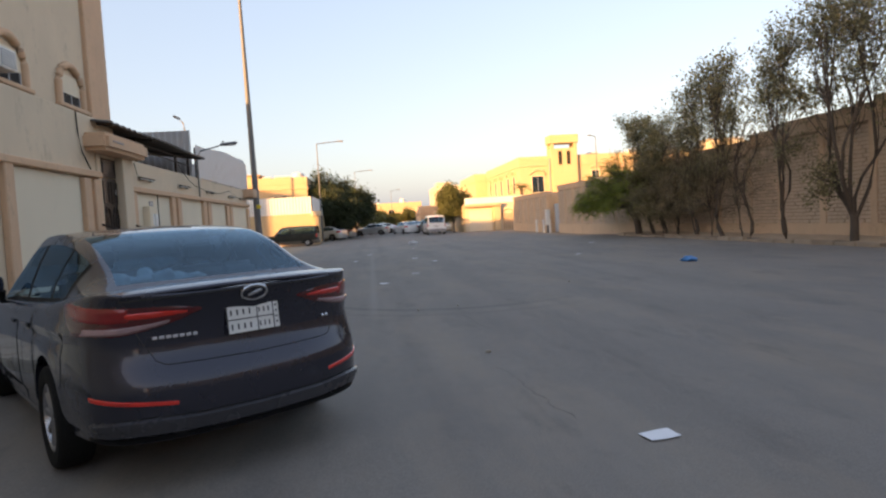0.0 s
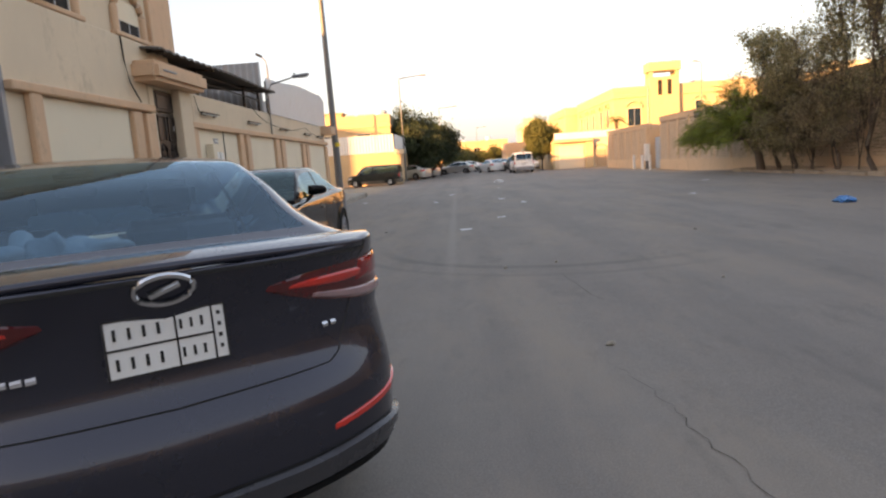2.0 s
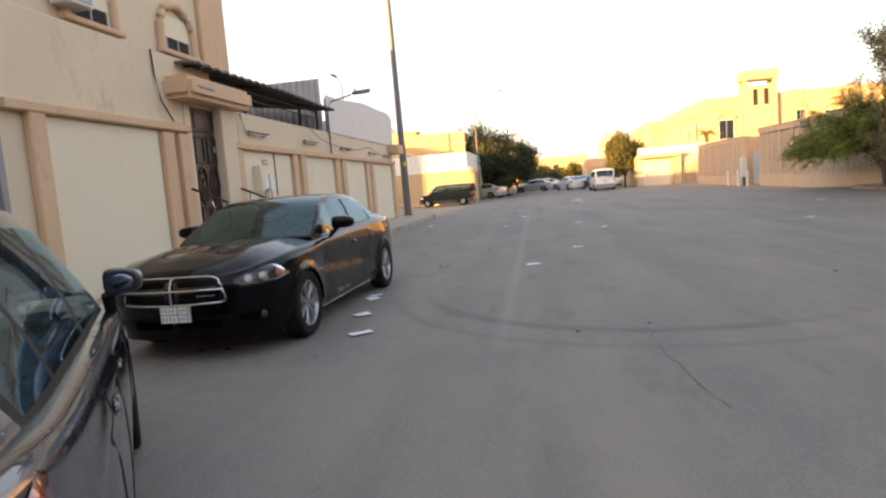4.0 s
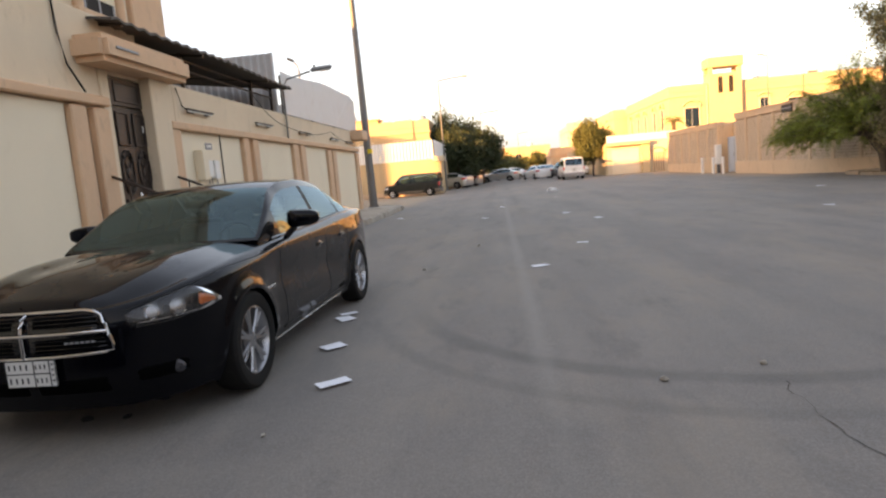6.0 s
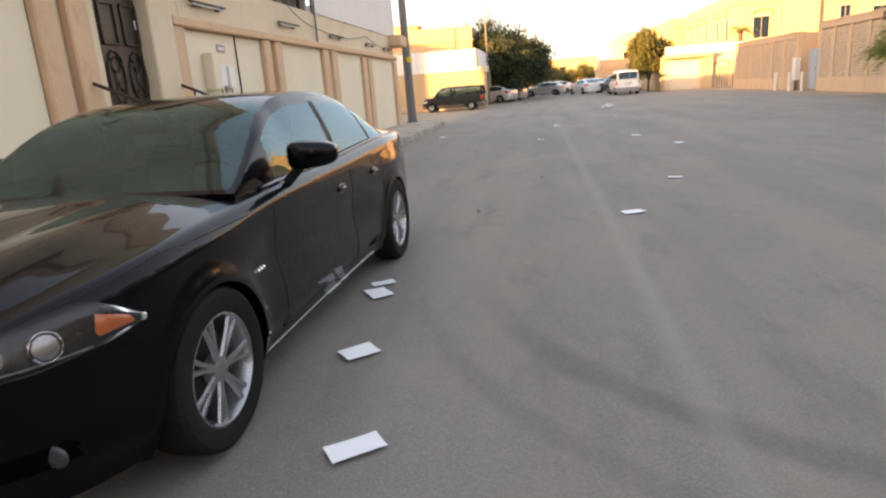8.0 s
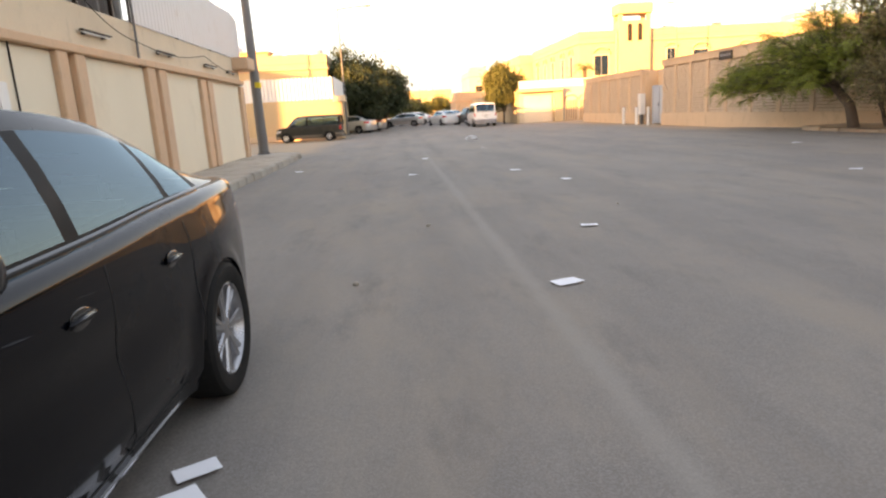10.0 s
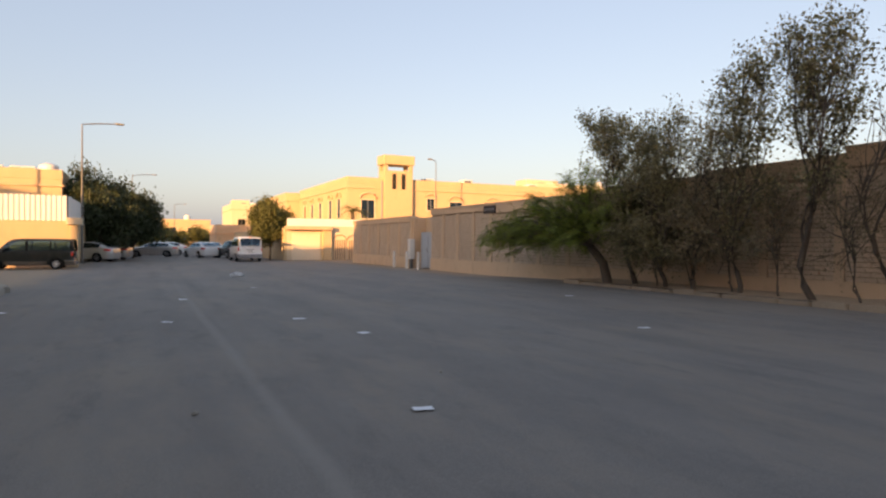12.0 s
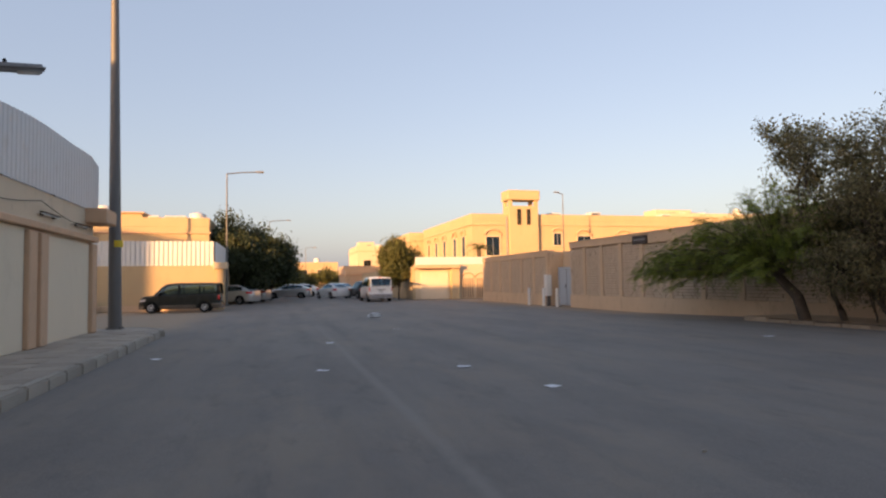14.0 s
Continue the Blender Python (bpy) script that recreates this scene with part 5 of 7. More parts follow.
def fence_top(y):
    return 4.88 + 0.30 * min(1, (y - 25.0) / 8.0) + 0.05 * math.sin(y * 0.9) - (0.26 * max(0, y - 33.9))


f = thing("sheet_fence", "grey ribbed sheet metal screen on top of the wall", "fence", "", "structure")
corrugated("sheet", WX + 0.04, 25.0, 34.75, 3.62, fence_top, SHEET, f, 0.22, 0.013)
corrugated("sheet", 25.0, WX - 3.4, WX + 0.06, 3.62, lambda x: 5.40, SHEET, f, 0.22, 0.035, "x")
# unseen return run, added at this height to shade the shed's foot
corrugated("sheet", 34.45, -30.0, WX + 0.04, 3.62, lambda x: 5.15, SHEET, f, 0.22, 0.035, "x")
for yy in (25.1, 28.0, 31.0, 34.2):
    box("fence_post", WX - 0.06, WX + 0.02, yy, yy + 0.06, 3.6, fence_top(yy) - 0.1, STEEL, f, "", 0.006)

a = thing("yard_awning", "dark corrugated awning over the yard wall", "awning")
bm = bmesh.new()
k = 46
rows = []
for i in range(k + 1):
    y = 16.1 + 8.65 * i / k
    dz = 0.025 if i % 2 else -0.025
    rows.append([bm.verts.new((x, y, z + dz + 0.02 * math.sin(y))) for x, z in ((WX + 0.42, 4.28), (WX - 1.2, 4.50), (WX - 3.6, 4.85), (WX - 3.6, 4.88), (WX - 1.2, 4.53), (WX + 0.42, 4.32))])
for u, v in zip(rows, rows[1:]):
    for j in range(6):
        bm.faces.new((u[j], u[(j + 1) % 6], v[(j + 1) % 6], v[j]))
bm.faces.new(rows[0])
bm.faces.new(rows[-1][::-1])
part("awning_sheet", bm, AWNING, a)
for y in (16.4, 19.2, 22.9, 24.4):
    box("awning_post", WX - 0.16, WX - 0.08, y, y + 0.07, 3.60, 4.36, IRON, a, "", 0.006)
    pipe("rafter", [(WX + 0.38, y + 0.04, 4.24), (WX - 3.5, y + 0.04, 4.80)], 0.03, IRON, a)
for z in (4.02, 4.22):
    pipe("awning_rail", [(WX - 0.12, 16.4, z), (WX - 0.12, 24.4, z)], 0.025, IRON, a)
box("awning_back", WX - 3.7, WX - 3.62, 15.0, 22.2, 3.4, 4.95, AWNING, a, "", 0.01)


def tube_light(y, z):
    t = thing("tube_light", "slim fluorescent fitting fixed to the wall", "lamp", "lights along the wall")
    box("bracket", WX + 0.002, WX + 0.09, y - 0.42, y - 0.36, z - 0.02, z + 0.03, IRON, t, "", 0.004)
    box("bracket", WX + 0.002, WX + 0.09, y + 0.36, y + 0.42, z - 0.02, z + 0.03, IRON, t, "", 0.004)
    box("tray", WX + 0.05, WX + 0.13, y - 0.58, y + 0.58, z + 0.03, z + 0.06, IRON, t, "", 0.006)
    pipe("tube", [(WX + 0.09, y - 0.54, z + 0.008), (WX + 0.09, y + 0.54, z + 0.008)], 0.018, WHITEP, t)


for yy, zz in ((19.40, 3.12), (23.1, 3.12), (26.7, 3.10), (30.5, 3.08), (33.0, 3.06)):
    tube_light(yy, zz)


def wall_lamp():
    l = thing("bracket_lamp", "street lamp head on a bent pipe fixed to the wall", "lamp")
    pipe("pipe", [(WX + 0.08, 25.0, 2.70), (WX + 0.08, 25.0, 4.35), (WX + 0.20, 25.1, 4.62), (WX + 0.85, 25.35, 4.82)], 0.028, STEEL, l)
    bm = bmesh.new()
    block(bm, -0.13, 0.13, -0.32, 0.34, -0.05, 0.06, 0.04, 3, Matrix.Translation((WX + 1.16, 25.5, 4.90)) @ pose(0, 0, 0, 8, 0, -65))
    part("lamp_head", bm, GREY, l, "", 45)
    bm = bmesh.new()
    block(bm, -0.09, 0.09, -0.05, 0.28, -0.075, -0.045, 0.02, 2, Matrix.Translation((WX + 1.16, 25.5, 4.90)) @ pose(0, 0, 0, 8, 0, -65))
    part("lamp_lens", bm, WHITEP, l, "", 45)
    bm = bmesh.new()
    ellipsoid(bm, (WX + 0.98, 25.42, 4.98), (0.03, 0.03, 0.04), seg=10)
    part("light_cell", bm, BLACKP, l, "", 45)
    s = thing("gooseneck_lamp", "tall slim yard lamp with a bent neck", "street lamp")
    pipe("mast", [(-16.0, 59.0, 0.0), (-16.0, 59.0, 6.0), (-16.0, 59.0, 10.9), (-16.08, 59.0, 11.45), (-16.35, 59.0, 11.8)], 0.09, STEEL, s, "", 0.045, 10)
    bm = bmesh.new()
    block(bm, -0.34, 0.26, -0.17, 0.17, -0.10, 0.10, 0.05, 3, Matrix.Translation((-16.58, 59.0, 11.98)) @ pose(0, 0, 0, 0, 28, 0))
    part("lamp_head", bm, BLACKP, s, "", 45)
    c = thing("wall_cable", "thin dark cable sagging along the wall", "cable")
    pts = []
    for y0, z0, y1, z1 in ((22.4, 3.85, 25.0, 3.20), (25.0, 3.20, 29.8, 3.35), (29.8, 3.35, 34.2, 3.16)):
        pts += [(WX + 0.12, y0 + (y1 - y0) * k / 8, z0 + (z1 - z0) * k / 8 - 0.16 * math.sin(math.pi * k / 8)) for k in range(8)]
    pipe("cable", pts, 0.010, BLACKP, c, sides=5)
    c = thing("wall_cable", "thin dark cable hanging beside the entrance roof", "cable")
    pipe("cable", [(WX + 0.03, 15.30, 4.40), (WX + 0.03, 15.33, 3.95), (WX + 0.05, 15.42, 3.50), (WX + 0.10, 15.68, 3.12)], 0.016, BLACKP, c, sides=5)
    c = thing("wall_cable", "thin dark conduit down the bay panel", "cable")
    pipe("cable", [(WX + 0.04, 20.3, 2.72), (WX + 0.04, 20.3, 1.6)], 0.014, BLACKP, c, sides=5)
    c = thing("wall_cable", "thin dark cable hanging from the entrance roof", "cable")
    pipe("cable", [(WX + 0.03, 18.6, 3.56), (WX + 0.05, 18.75, 3.2), (WX + 0.05, 19.2, 3.1)], 0.012, BLACKP, c, sides=5)
    m = thing("meter_box", "pale meter boxes fixed to the bay panel", "meter box")
    for y, z, h, d in ((18.98, 1.72, 0.62, 0.20), (19.35, 1.78, 0.36, 0.12), (19.68, 1.74, 0.40, 0.12)):
        box("meter_case", WX + 0.03, WX + 0.03 + d, y, y + 0.24, z, z + h, WHITEP if d < 0.2 else PANEL, m, "", 0.015, 2)
    for y in (19.42, 19.55, 19.8):
        pipe("meter_pipe", [(WX + 0.10, y, 1.78), (WX + 0.10, y, 1.45), (WX + 0.06, y + 0.1, 1.3)], 0.012, STEEL, m, sides=6)
    sgn = thing("wall_plaque", "small dark enamel plaque on the bay panel", "sign")
    box("plaque", WX + 0.030, WX + 0.045, 19.55, 19.85, 2.38, 2.52, GREY, sgn, "", 0.004)
    bm = bmesh.new()
    for k in range(4):
        block(bm, WX + 0.045, WX + 0.048, 19.60 + 0.055 * k, 19.635 + 0.055 * k, 2.42, 2.48)
    part("plaque_bars", bm, PLATE, sgn)
    bx = thing("intercom", "small dark intercom box beside the entrance", "intercom")
    box("case", WX + 0.002, WX + 0.10, 18.33, 18.40, 2.1, 2.6, GREY, bx, "", 0.01)


wall_lamp()


def arch_window(parent, x, y, z, w, h):
    """A window under a moulded round arch, in a wall that faces +x."""
    o = thing("arch_window")
    o.parent = parent
    bm = bmesh.new()
    t = [math.pi * k / 14 for k in range(15)]
    tube(bm, [(x + 0.06, y - w / 2, z)] + [(x + 0.06, y - w / 2 * math.cos(q), z + h + w / 2 * math.sin(q)) for q in t] + [(x + 0.06, y + w / 2, z)], 0.11, sides=8)
    part("arch_moulding", bm, TRIMC, o, "", 50)
    box("niche", x + 0.002, x + 0.03, y - w / 2, y + w / 2, z, z + h + w * 0.3, PANEL, o, "", 0.004)
    box("pane", x + 0.031, x + 0.05, y - w * 0.36, y + w * 0.36, z, z + h * 0.75, OPENING_SHADE, o, "", 0.004)
    for k in range(3):
        box("sash_bar", x + 0.052, x + 0.07, y - w * 0.36 + k * w * 0.34, y - w * 0.32 + k * w * 0.34, z, z + h * 0.75, GREY, o, "", 0.003)
    box("sill", x + 0.01, x + 0.20, y - w * 0.62, y + w * 0.62, z - 0.12, z, TRIMC, o, "", 0.02)


def near_house():
    h = thing("villa", "cream two storey villa with arched windows behind the wall", "house")
    x = -8.3
    # the top, out of view, is raised to keep sun off the tree crowns
    box("wall", x - 22, x, -34.0, 20.7, 0.0, 10.9, PLASTER, h, "", 0.03)
    box("corner_pier", x - 1.4, x + 0.12, 20.7, 22.1, 0.0, 11.1, TRIMC, h, "", 0.03)
    box("parapet", x - 22, x + 0.10, -34.0, 20.7, 10.9, 11.4, TRIMC, h, "", 0.03)
    for y in (3.0, 9.4, 13.2, 16.4, 19.55):
        arch_window(h, x, y, 5.35, 1.45, 0.45)
    ac = thing("window_air_conditioner", "white box air conditioner in an arched window", "air conditioner")
    box("case", x + 0.03, x + 0.48, 15.30, 15.98, 5.46, 5.94, WHITEP, ac, "", 0.02, 2)
    box("grille", x + 0.48, x + 0.492, 15.36, 15.92, 5.52, 5.88, GREY, ac, "", 0.004)
    for k in range(6):
        box("louvre", x + 0.492, x + 0.502, 15.37, 15.91, 5.54 + 0.056 * k, 5.565 + 0.056 * k, WHITEP, ac, "", 0.002)
    # unseen block behind the fence, added to shade the east wall and van
    g = thing("yard_house", "unseen flat roofed block added to shade the street", "house")
    box("wall", -28.8, -13.5, 22.0, 33.0, 0, 7.2, PLASTER, g, "", 0.03)
    box("parapet", -28.9, -13.4, 21.9, 33.1, 7.2, 7.5, TRIMC, g, "", 0.03)
    # unseen block, added so its edge shades the left part of the shed
    g = thing("corner_house", "unseen flat roofed block added to shade the corner shed", "house")
    box("wall", -75, -50.6, 18.0, 34.0, 0, 11.8, PLASTER, g, "", 0.03)
    box("parapet", -75.1, -50.5, 17.9, 34.1, 11.8, 12.3, TRIMC, g, "", 0.03)


near_house()


def rear_blocks():
    """Plain unseen blocks added to close the street behind the camera."""
    # invented blocks; the eastern one is kept low for the car reflections
    for x0, x1, y0, y1, z in ((-30, -2, -62, -40, 10.5), (2, 34, -66, -42, 10.0), (16, 40, -38, 10, 4.0)):
        g = thing("street_house", "plain cream block added out of view to close the street", "house", "houses closing the street")
        box("wall", x0, x1, y0, y1, 0, z, PLASTER, g, "", 0.03)
        box("parapet", x0 - 0.1, x1 + 0.1, y0 - 0.1, y1 + 0.1, z, z + 0.5, TRIMC, g, "", 0.03)


rear_blocks()


# ---- tall street lamps ----
def light_mast(x, y, h, r, lean, arm, label, sticker=False):
    o = thing("street_lamp", label, "street lamp", "tall street lamps")
    pipe("mast", [(x, y, 0.1), (x + lean * 0.5, y, h * 0.5), (x + lean, y, h)], r, STEEL, o, "", r * 0.42, 14)
    box("base_plate", x - 0.24, x + 0.24, y - 0.24, y + 0.24, 0.02, 0.17 if x < -5 else 0.10, STEEL, o, "", 0.01)
    for sx in (-0.18, 0.18):
        for sy in (-0.18, 0.18):
            pipe("bolt", [(x + sx, y + sy, 0.1), (x + sx, y + sy, 0.22)], 0.018, IRON, o, sides=6)
    pipe("arm", [(x + lean, y, h), (x + lean + arm * 0.5, y, h + 0.12), (x + lean + arm, y, h + 0.18)], 0.04, STEEL, o)
    bm = bmesh.new()
    block(bm, x + lean + arm - 0.1, x + lean + arm + 0.5, y - 0.13, y + 0.13, h + 0.12, h + 0.24, 0.04, 3)
    part("lamp_head", bm, GREY, o, "", 45)
    if sticker:
        pipe("sticker", [(x + 0.022, y - 0.004, 2.66), (x + 0.022, y - 0.004, 2.86)], r * 0.90, YELLOWP, o, "", None, 14)


light_mast(-6.03, 35.5, 14.0, 0.195, -0.14, 1.6, "tall tapered grey steel street lamp at the corner kerb", True)
light_mast(-4.5, 60.0, 9.2, 0.09, 0.0, 2.0, "tall slim grey street lamp with a straight arm")
light_mast(-1.9, 96.0, 9.4, 0.09, 0.0, 2.2, "tall slim grey street lamp far down the street")
light_mast(27.5, 73.0, 10.3, 0.09, 0.0, -0.9, "slim street lamp behind the compound wall")
light_mast(5.2, 150.0, 9.0, 0.09, 0.0, 1.8, "tall slim grey street lamp far down the street")

# ---- corner shed with its sheet screen ----
s = thing("corner_shed", "tan rendered yard wall topped with white ribbed sheets", "wall", "", "structure")
box("yard_wall", -40.0, -4.65, 53.6, 53.9, 0, 2.62, OCHRE, s, "", 0.02)
box("side_wall", -4.95, -4.65, 53.9, 78.0, 0, 2.62, OCHRE, s, "", 0.02)
box("plinth", -40.0, -4.60, 53.50, 53.60, 0, 0.35, TAN, s, "", 0.02)
corrugated("sheet", 53.62, -40.0, -4.72, 2.62, lambda x: 4.05, WHITESHEET, s, 0.25, 0.04, "x")
corrugated("sheet", -4.72, 53.7, 77.0, 2.62, lambda y: 4.05, WHITESHEET, s, 0.25, 0.04)
p = thing("gate_pillar", "tan gate pillar with a wide cap", "pillar", "", "structure")
box("shaft", -4.64, -4.22, 53.45, 53.95, 0, 2.40, OCHRE, p, "", 0.02)
box("cap", -4.80, -4.00, 53.30, 54.10, 2.40, 2.80, PALE, p, "", 0.03)


def flat_house(name, label, x0, x1, y0, y1, z, mat, wins=(), tank=True, group=""):
    """A flat roofed house: body, parapet, recessed windows on its front, roof clutter."""
    h = thing(name, label, "house", group)
    box("wall", x0, x1, y0, y1, 0, z, mat, h, "", 0.03)
    box("cornice", x0 - 0.12, x1 + 0.12, y0 - 0.12, y1 + 0.12, z - 0.55, z - 0.40, TRIMC, h, "", 0.02)
    bm = bmesh.new()
    for a, b, c, d in ((x0, x1, y0, y0 + 0.25), (x0, x1, y1 - 0.25, y1), (x0, x0 + 0.25, y0 + 0.25, y1 - 0.25), (x1 - 0.25, x1, y0 + 0.25, y1 - 0.25)):
        block(bm, a, b, c, d, z, z + 0.7)
    part("parapet", bm, mat, h)
    for wx, wz, ww, wh in wins:
        w = thing("window")
        w.parent = h
        box("pane", wx, wx + ww, y0 - 0.02, y0 + 0.01, wz, wz + wh, DARKGLASS, w, "", 0.004)
        # dark slab at the pane, painted in for the unlit room
        box("room_shade", wx - 0.02, wx + ww + 0.02, y0 - 0.012, y0 - 0.004, wz - 0.02, wz + wh + 0.02, OPENING_SHADE, w, "", 0.002)
        for a, b, c, d in ((wx - 0.14, wx, wz - 0.14, wz + wh + 0.14), (wx + ww, wx + ww + 0.14, wz - 0.14, wz + wh + 0.14), (wx, wx + ww, wz + wh, wz + wh + 0.14), (wx, wx + ww, wz - 0.14, wz)):
            box("frame", a, b, y0 - 0.09, y0 - 0.022, c, d, PALE, w, "", 0.01)
        box("mullion", wx + ww / 2 - 0.03, wx + ww / 2 + 0.03, y0 - 0.05, y0 - 0.022, wz, wz + wh, GREY, w, "", 0.004)
    if tank:
        t = thing("water_tank")
        t.parent = h
        cx, cy = x0 + (x1 - x0) * 0.75, y0 + 2.2
        bm = bmesh.new()
        lathe(bm, [(0, 0.02), (0, 0.7), (0.9, 0.75), (1.25, 0.55), (1.35, 0.02)], 20, Matrix.Translation((cx, cy, z + 0.5)) @ pose(0, 0, 0, 0, -90, 0))
        part("tank", bm, WHITEP, t, "", 40)
        box("tank_stand", cx - 0.7, cx + 0.7, cy - 0.7, cy + 0.7, z, z + 0.5, OCHRE, t, "", 0.02)
        box("roof_hut", x0 + 0.6, x0 + (x1 - x0) * 0.35, y0 + 3.0, y0 + 6.5, z, z + 1.6, mat, h, "", 0.03)
        for k in range(4):
            box("cooler", x0 + 2.0 + 1.9 * k, x0 + 2.9 + 1.9 * k, y0 + 1.0, y0 + 1.8, z, z + 0.95, WHITEP if k % 2 else GREY, h, "", 0.03)
    return h


flat_house("corner_house", "sunlit ochre two storey house with rooftop tanks", -38.0, -6.2, 66.0, 84.0, 6.0, OCHRE, [(-9.6, 3.6, 1.3, 1.2), (-13.0, 3.6, 1.3, 1.2)])

# roof of the corner house
hut = thing("roof_hut", "ochre stair hut on a flat roof", "hut")
box("wall", -14.4, -11.3, 67.5, 70.5, 6.0, 7.15, OCHRE, hut, "", 0.03)
box("roof_slab", -14.6, -11.1, 67.3, 70.7, 7.15, 7.27, TRIMC, hut, "", 0.02)
tank = thing("roof_tank", "white ribbed water tank on a flat roof", "water tank")
bm = bmesh.new()
lathe(bm, [(0.0, 0.02), (0.0, 0.64), (0.3, 0.66), (0.5, 0.63), (0.7, 0.66), (0.9, 0.63), (1.1, 0.66), (1.22, 0.62), (1.40, 0.2), (1.42, 0.02)], 20, Matrix.Translation((-7.3, 68.4, 6.0)) @ pose(0, 0, 0, 0, -90, 0))
part("tank_body", bm, WHITEP, tank, "", 40)
for cx in (-10.4, -9.2, -8.4):
    unit = thing("roof_cooler", "boxy rooftop air cooler", "air cooler", "coolers on the flat roof")
    box("case", cx - 0.4, cx + 0.4, 67.0, 67.8, 6.0, 6.95, WHITEP, unit, "", 0.03)
    box("louvre", cx - 0.33, cx + 0.33, 66.985, 67.0, 6.2, 6.85, GREY, unit, "", 0.004)

# ---- house with the roof tower ----
def tower_house():
    flat_house("tower_villa", "sunlit ochre villa with a roof tower", 19.1, 52.2, 77.7, 100.0, 8.0, OCHRE,
               [(20.7, 4.2, 1.5, 2.0), (28.6, 5.3, 0.9, 1.3), (31.5, 4.2, 1.6, 2.1), (36.5, 4.2, 1.6, 2.1), (40.5, 4.2, 1.6, 2.1), (23.7, 3.6, 0.45, 0.9), (25.6, 3.6, 0.45, 0.9)], False)
    t = thing("roof_tower", "square ochre stair tower with an open lantern top", "tower")
    box("shaft", 23.2, 26.6, 77.2, 79.1, 0.0, 9.55, OCHRE, t, "", 0.03)
    for x in (24.35, 25.45):
        box("slit_window", x - 0.22, x + 0.22, 77.15, 77.205, 7.5, 9.2, OPENING_SHADE, t, "", 0.004)
    for x, y in ((23.2, 77.2), (26.2, 77.2), (23.2, 78.7), (26.2, 78.7)):
        box("pier", x, x + 0.4, y, y + 0.4, 9.55, 10.2, OCHRE, t, "", 0.02)
    box("lantern_roof", 23.05, 26.75, 77.0, 79.2, 10.2, 11.25, OCHRE, t, "", 0.05)
    pipe("downpipe", [(23.05, 77.55, 0), (23.05, 77.55, 8.4)], 0.12, GREY, t)
    # moulded arches over the front windows, and things on the roof
    for x, wide in ((21.45, 0.95), (29.05, 0.65), (32.3, 0.95), (37.3, 0.95), (41.3, 0.95)):
        ar = thing("window_arch", "moulded arch over a villa window", "arch", "arches of the villa")
        pipe("moulding", [(x - wide * math.cos(q), 77.62, 6.35 + (0.35 if wide < 0.7 else 0.0) + 0.7 * wide * math.sin(q)) for q in np.linspace(0, math.pi, 13)], 0.13, TRIMC, ar, sides=6)
    for x, y, h in ((29.0, 79.5, 1.1), (31.0, 79.8, 0.9), (34.5, 80.0, 1.3), (44.0, 80.0, 1.2)):
        unit = thing("roof_cooler", "boxy rooftop air cooler", "air cooler", "coolers on the villa roof")
        box("case", x, x + 1.3, y, y + 1.2, 8.0, 8.0 + h, WHITEP, unit, "", 0.03)
        box("louvre", x + 0.1, x + 1.2, y - 0.015, y, 8.25, 7.9 + h, GREY, unit, "", 0.004)
    # windows of the flank that faces the street
    w = thing("flank_window_set", "tall framed windows in the villa's street flank", "window")
    for y in (80.0, 83.5, 88.0, 92.0, 96.0):
        o = thing("window")
        o.parent = w
        box("pane", 19.06, 19.09, y, y + 1.2, 4.2, 6.4, DARKGLASS, o, "", 0.004)
        for a, b, c, d in ((y - 0.15, y, 4.05, 6.55), (y + 1.2, y + 1.35, 4.05, 6.55), (y, y + 1.2, 6.4, 6.55), (y, y + 1.2, 4.05, 4.2)):
            box("frame", 18.98, 19.09, a, b, c, d, PALE, o, "", 0.01)
        pipe("arch", [(18.97, y + 0.6 - 0.82 * math.cos(q), 6.5 + 0.62 * math.sin(q)) for q in np.linspace(0, math.pi, 13)], 0.13, TRIMC, o, sides=6)
    flat_house("neighbour_villa", "sunlit ochre villa beyond the tower villa", 17.4, 34.0, 101.0, 118.0, 7.8, OCHRE, (), False)
    flat_house("back_villa", "pale house with a rooftop tank behind the wall", 59.0, 80.0, 101.0, 117.0, 11.2, PALE, [(62, 8.5, 1.4, 1.3), (67, 8.5, 1.4, 1.3)], True)


tower_house()
flat_house("far_villa", "pale distant villa with a rooftop hut", 15.0, 26.0, 140.0, 155.0, 8.3, PALE, [(16.2, 4.6, 1.4, 1.4), (19.4, 4.6, 1.4, 1.4), (22.4, 4.6, 1.4, 1.4)], True, "far houses")
flat_house("far_house", "long ochre house closing the far street", -6.0, 14.0, 170.0, 185.0, 6.0, OCHRE, [(-3, 3.4, 1.5, 1.4), (1, 3.4, 1.5, 1.4), (5, 3.4, 1.5, 1.4), (9, 3.4, 1.5, 1.4)], True, "far houses")
flat_house("far_house", "long ochre house closing the far street", -40.0, -8.0, 120.0, 140.0, 6.8, OCHRE, [(-14, 3.6, 1.5, 1.4), (-11, 3.6, 1.5, 1.4)], True, "far houses")
flat_house("low_shop", "low tan building beside the parked cars", 7.6, 14.5, 96.0, 104.0, 3.0, TAN, (), False, "far houses")

# ---- garage yard beyond the compound wall ----
g = thing("garage_front", "pale garage front with a roller door and canopy", "garage", "", "structure")
box("wall", 9.9, 19.0, 64.6, 64.9, 0, 2.95, PALE, g, "", 0.02)
box("roller_door", 10.3, 12.7, 64.52, 64.60, 0, 2.25, PANEL, g, "", 0.01)
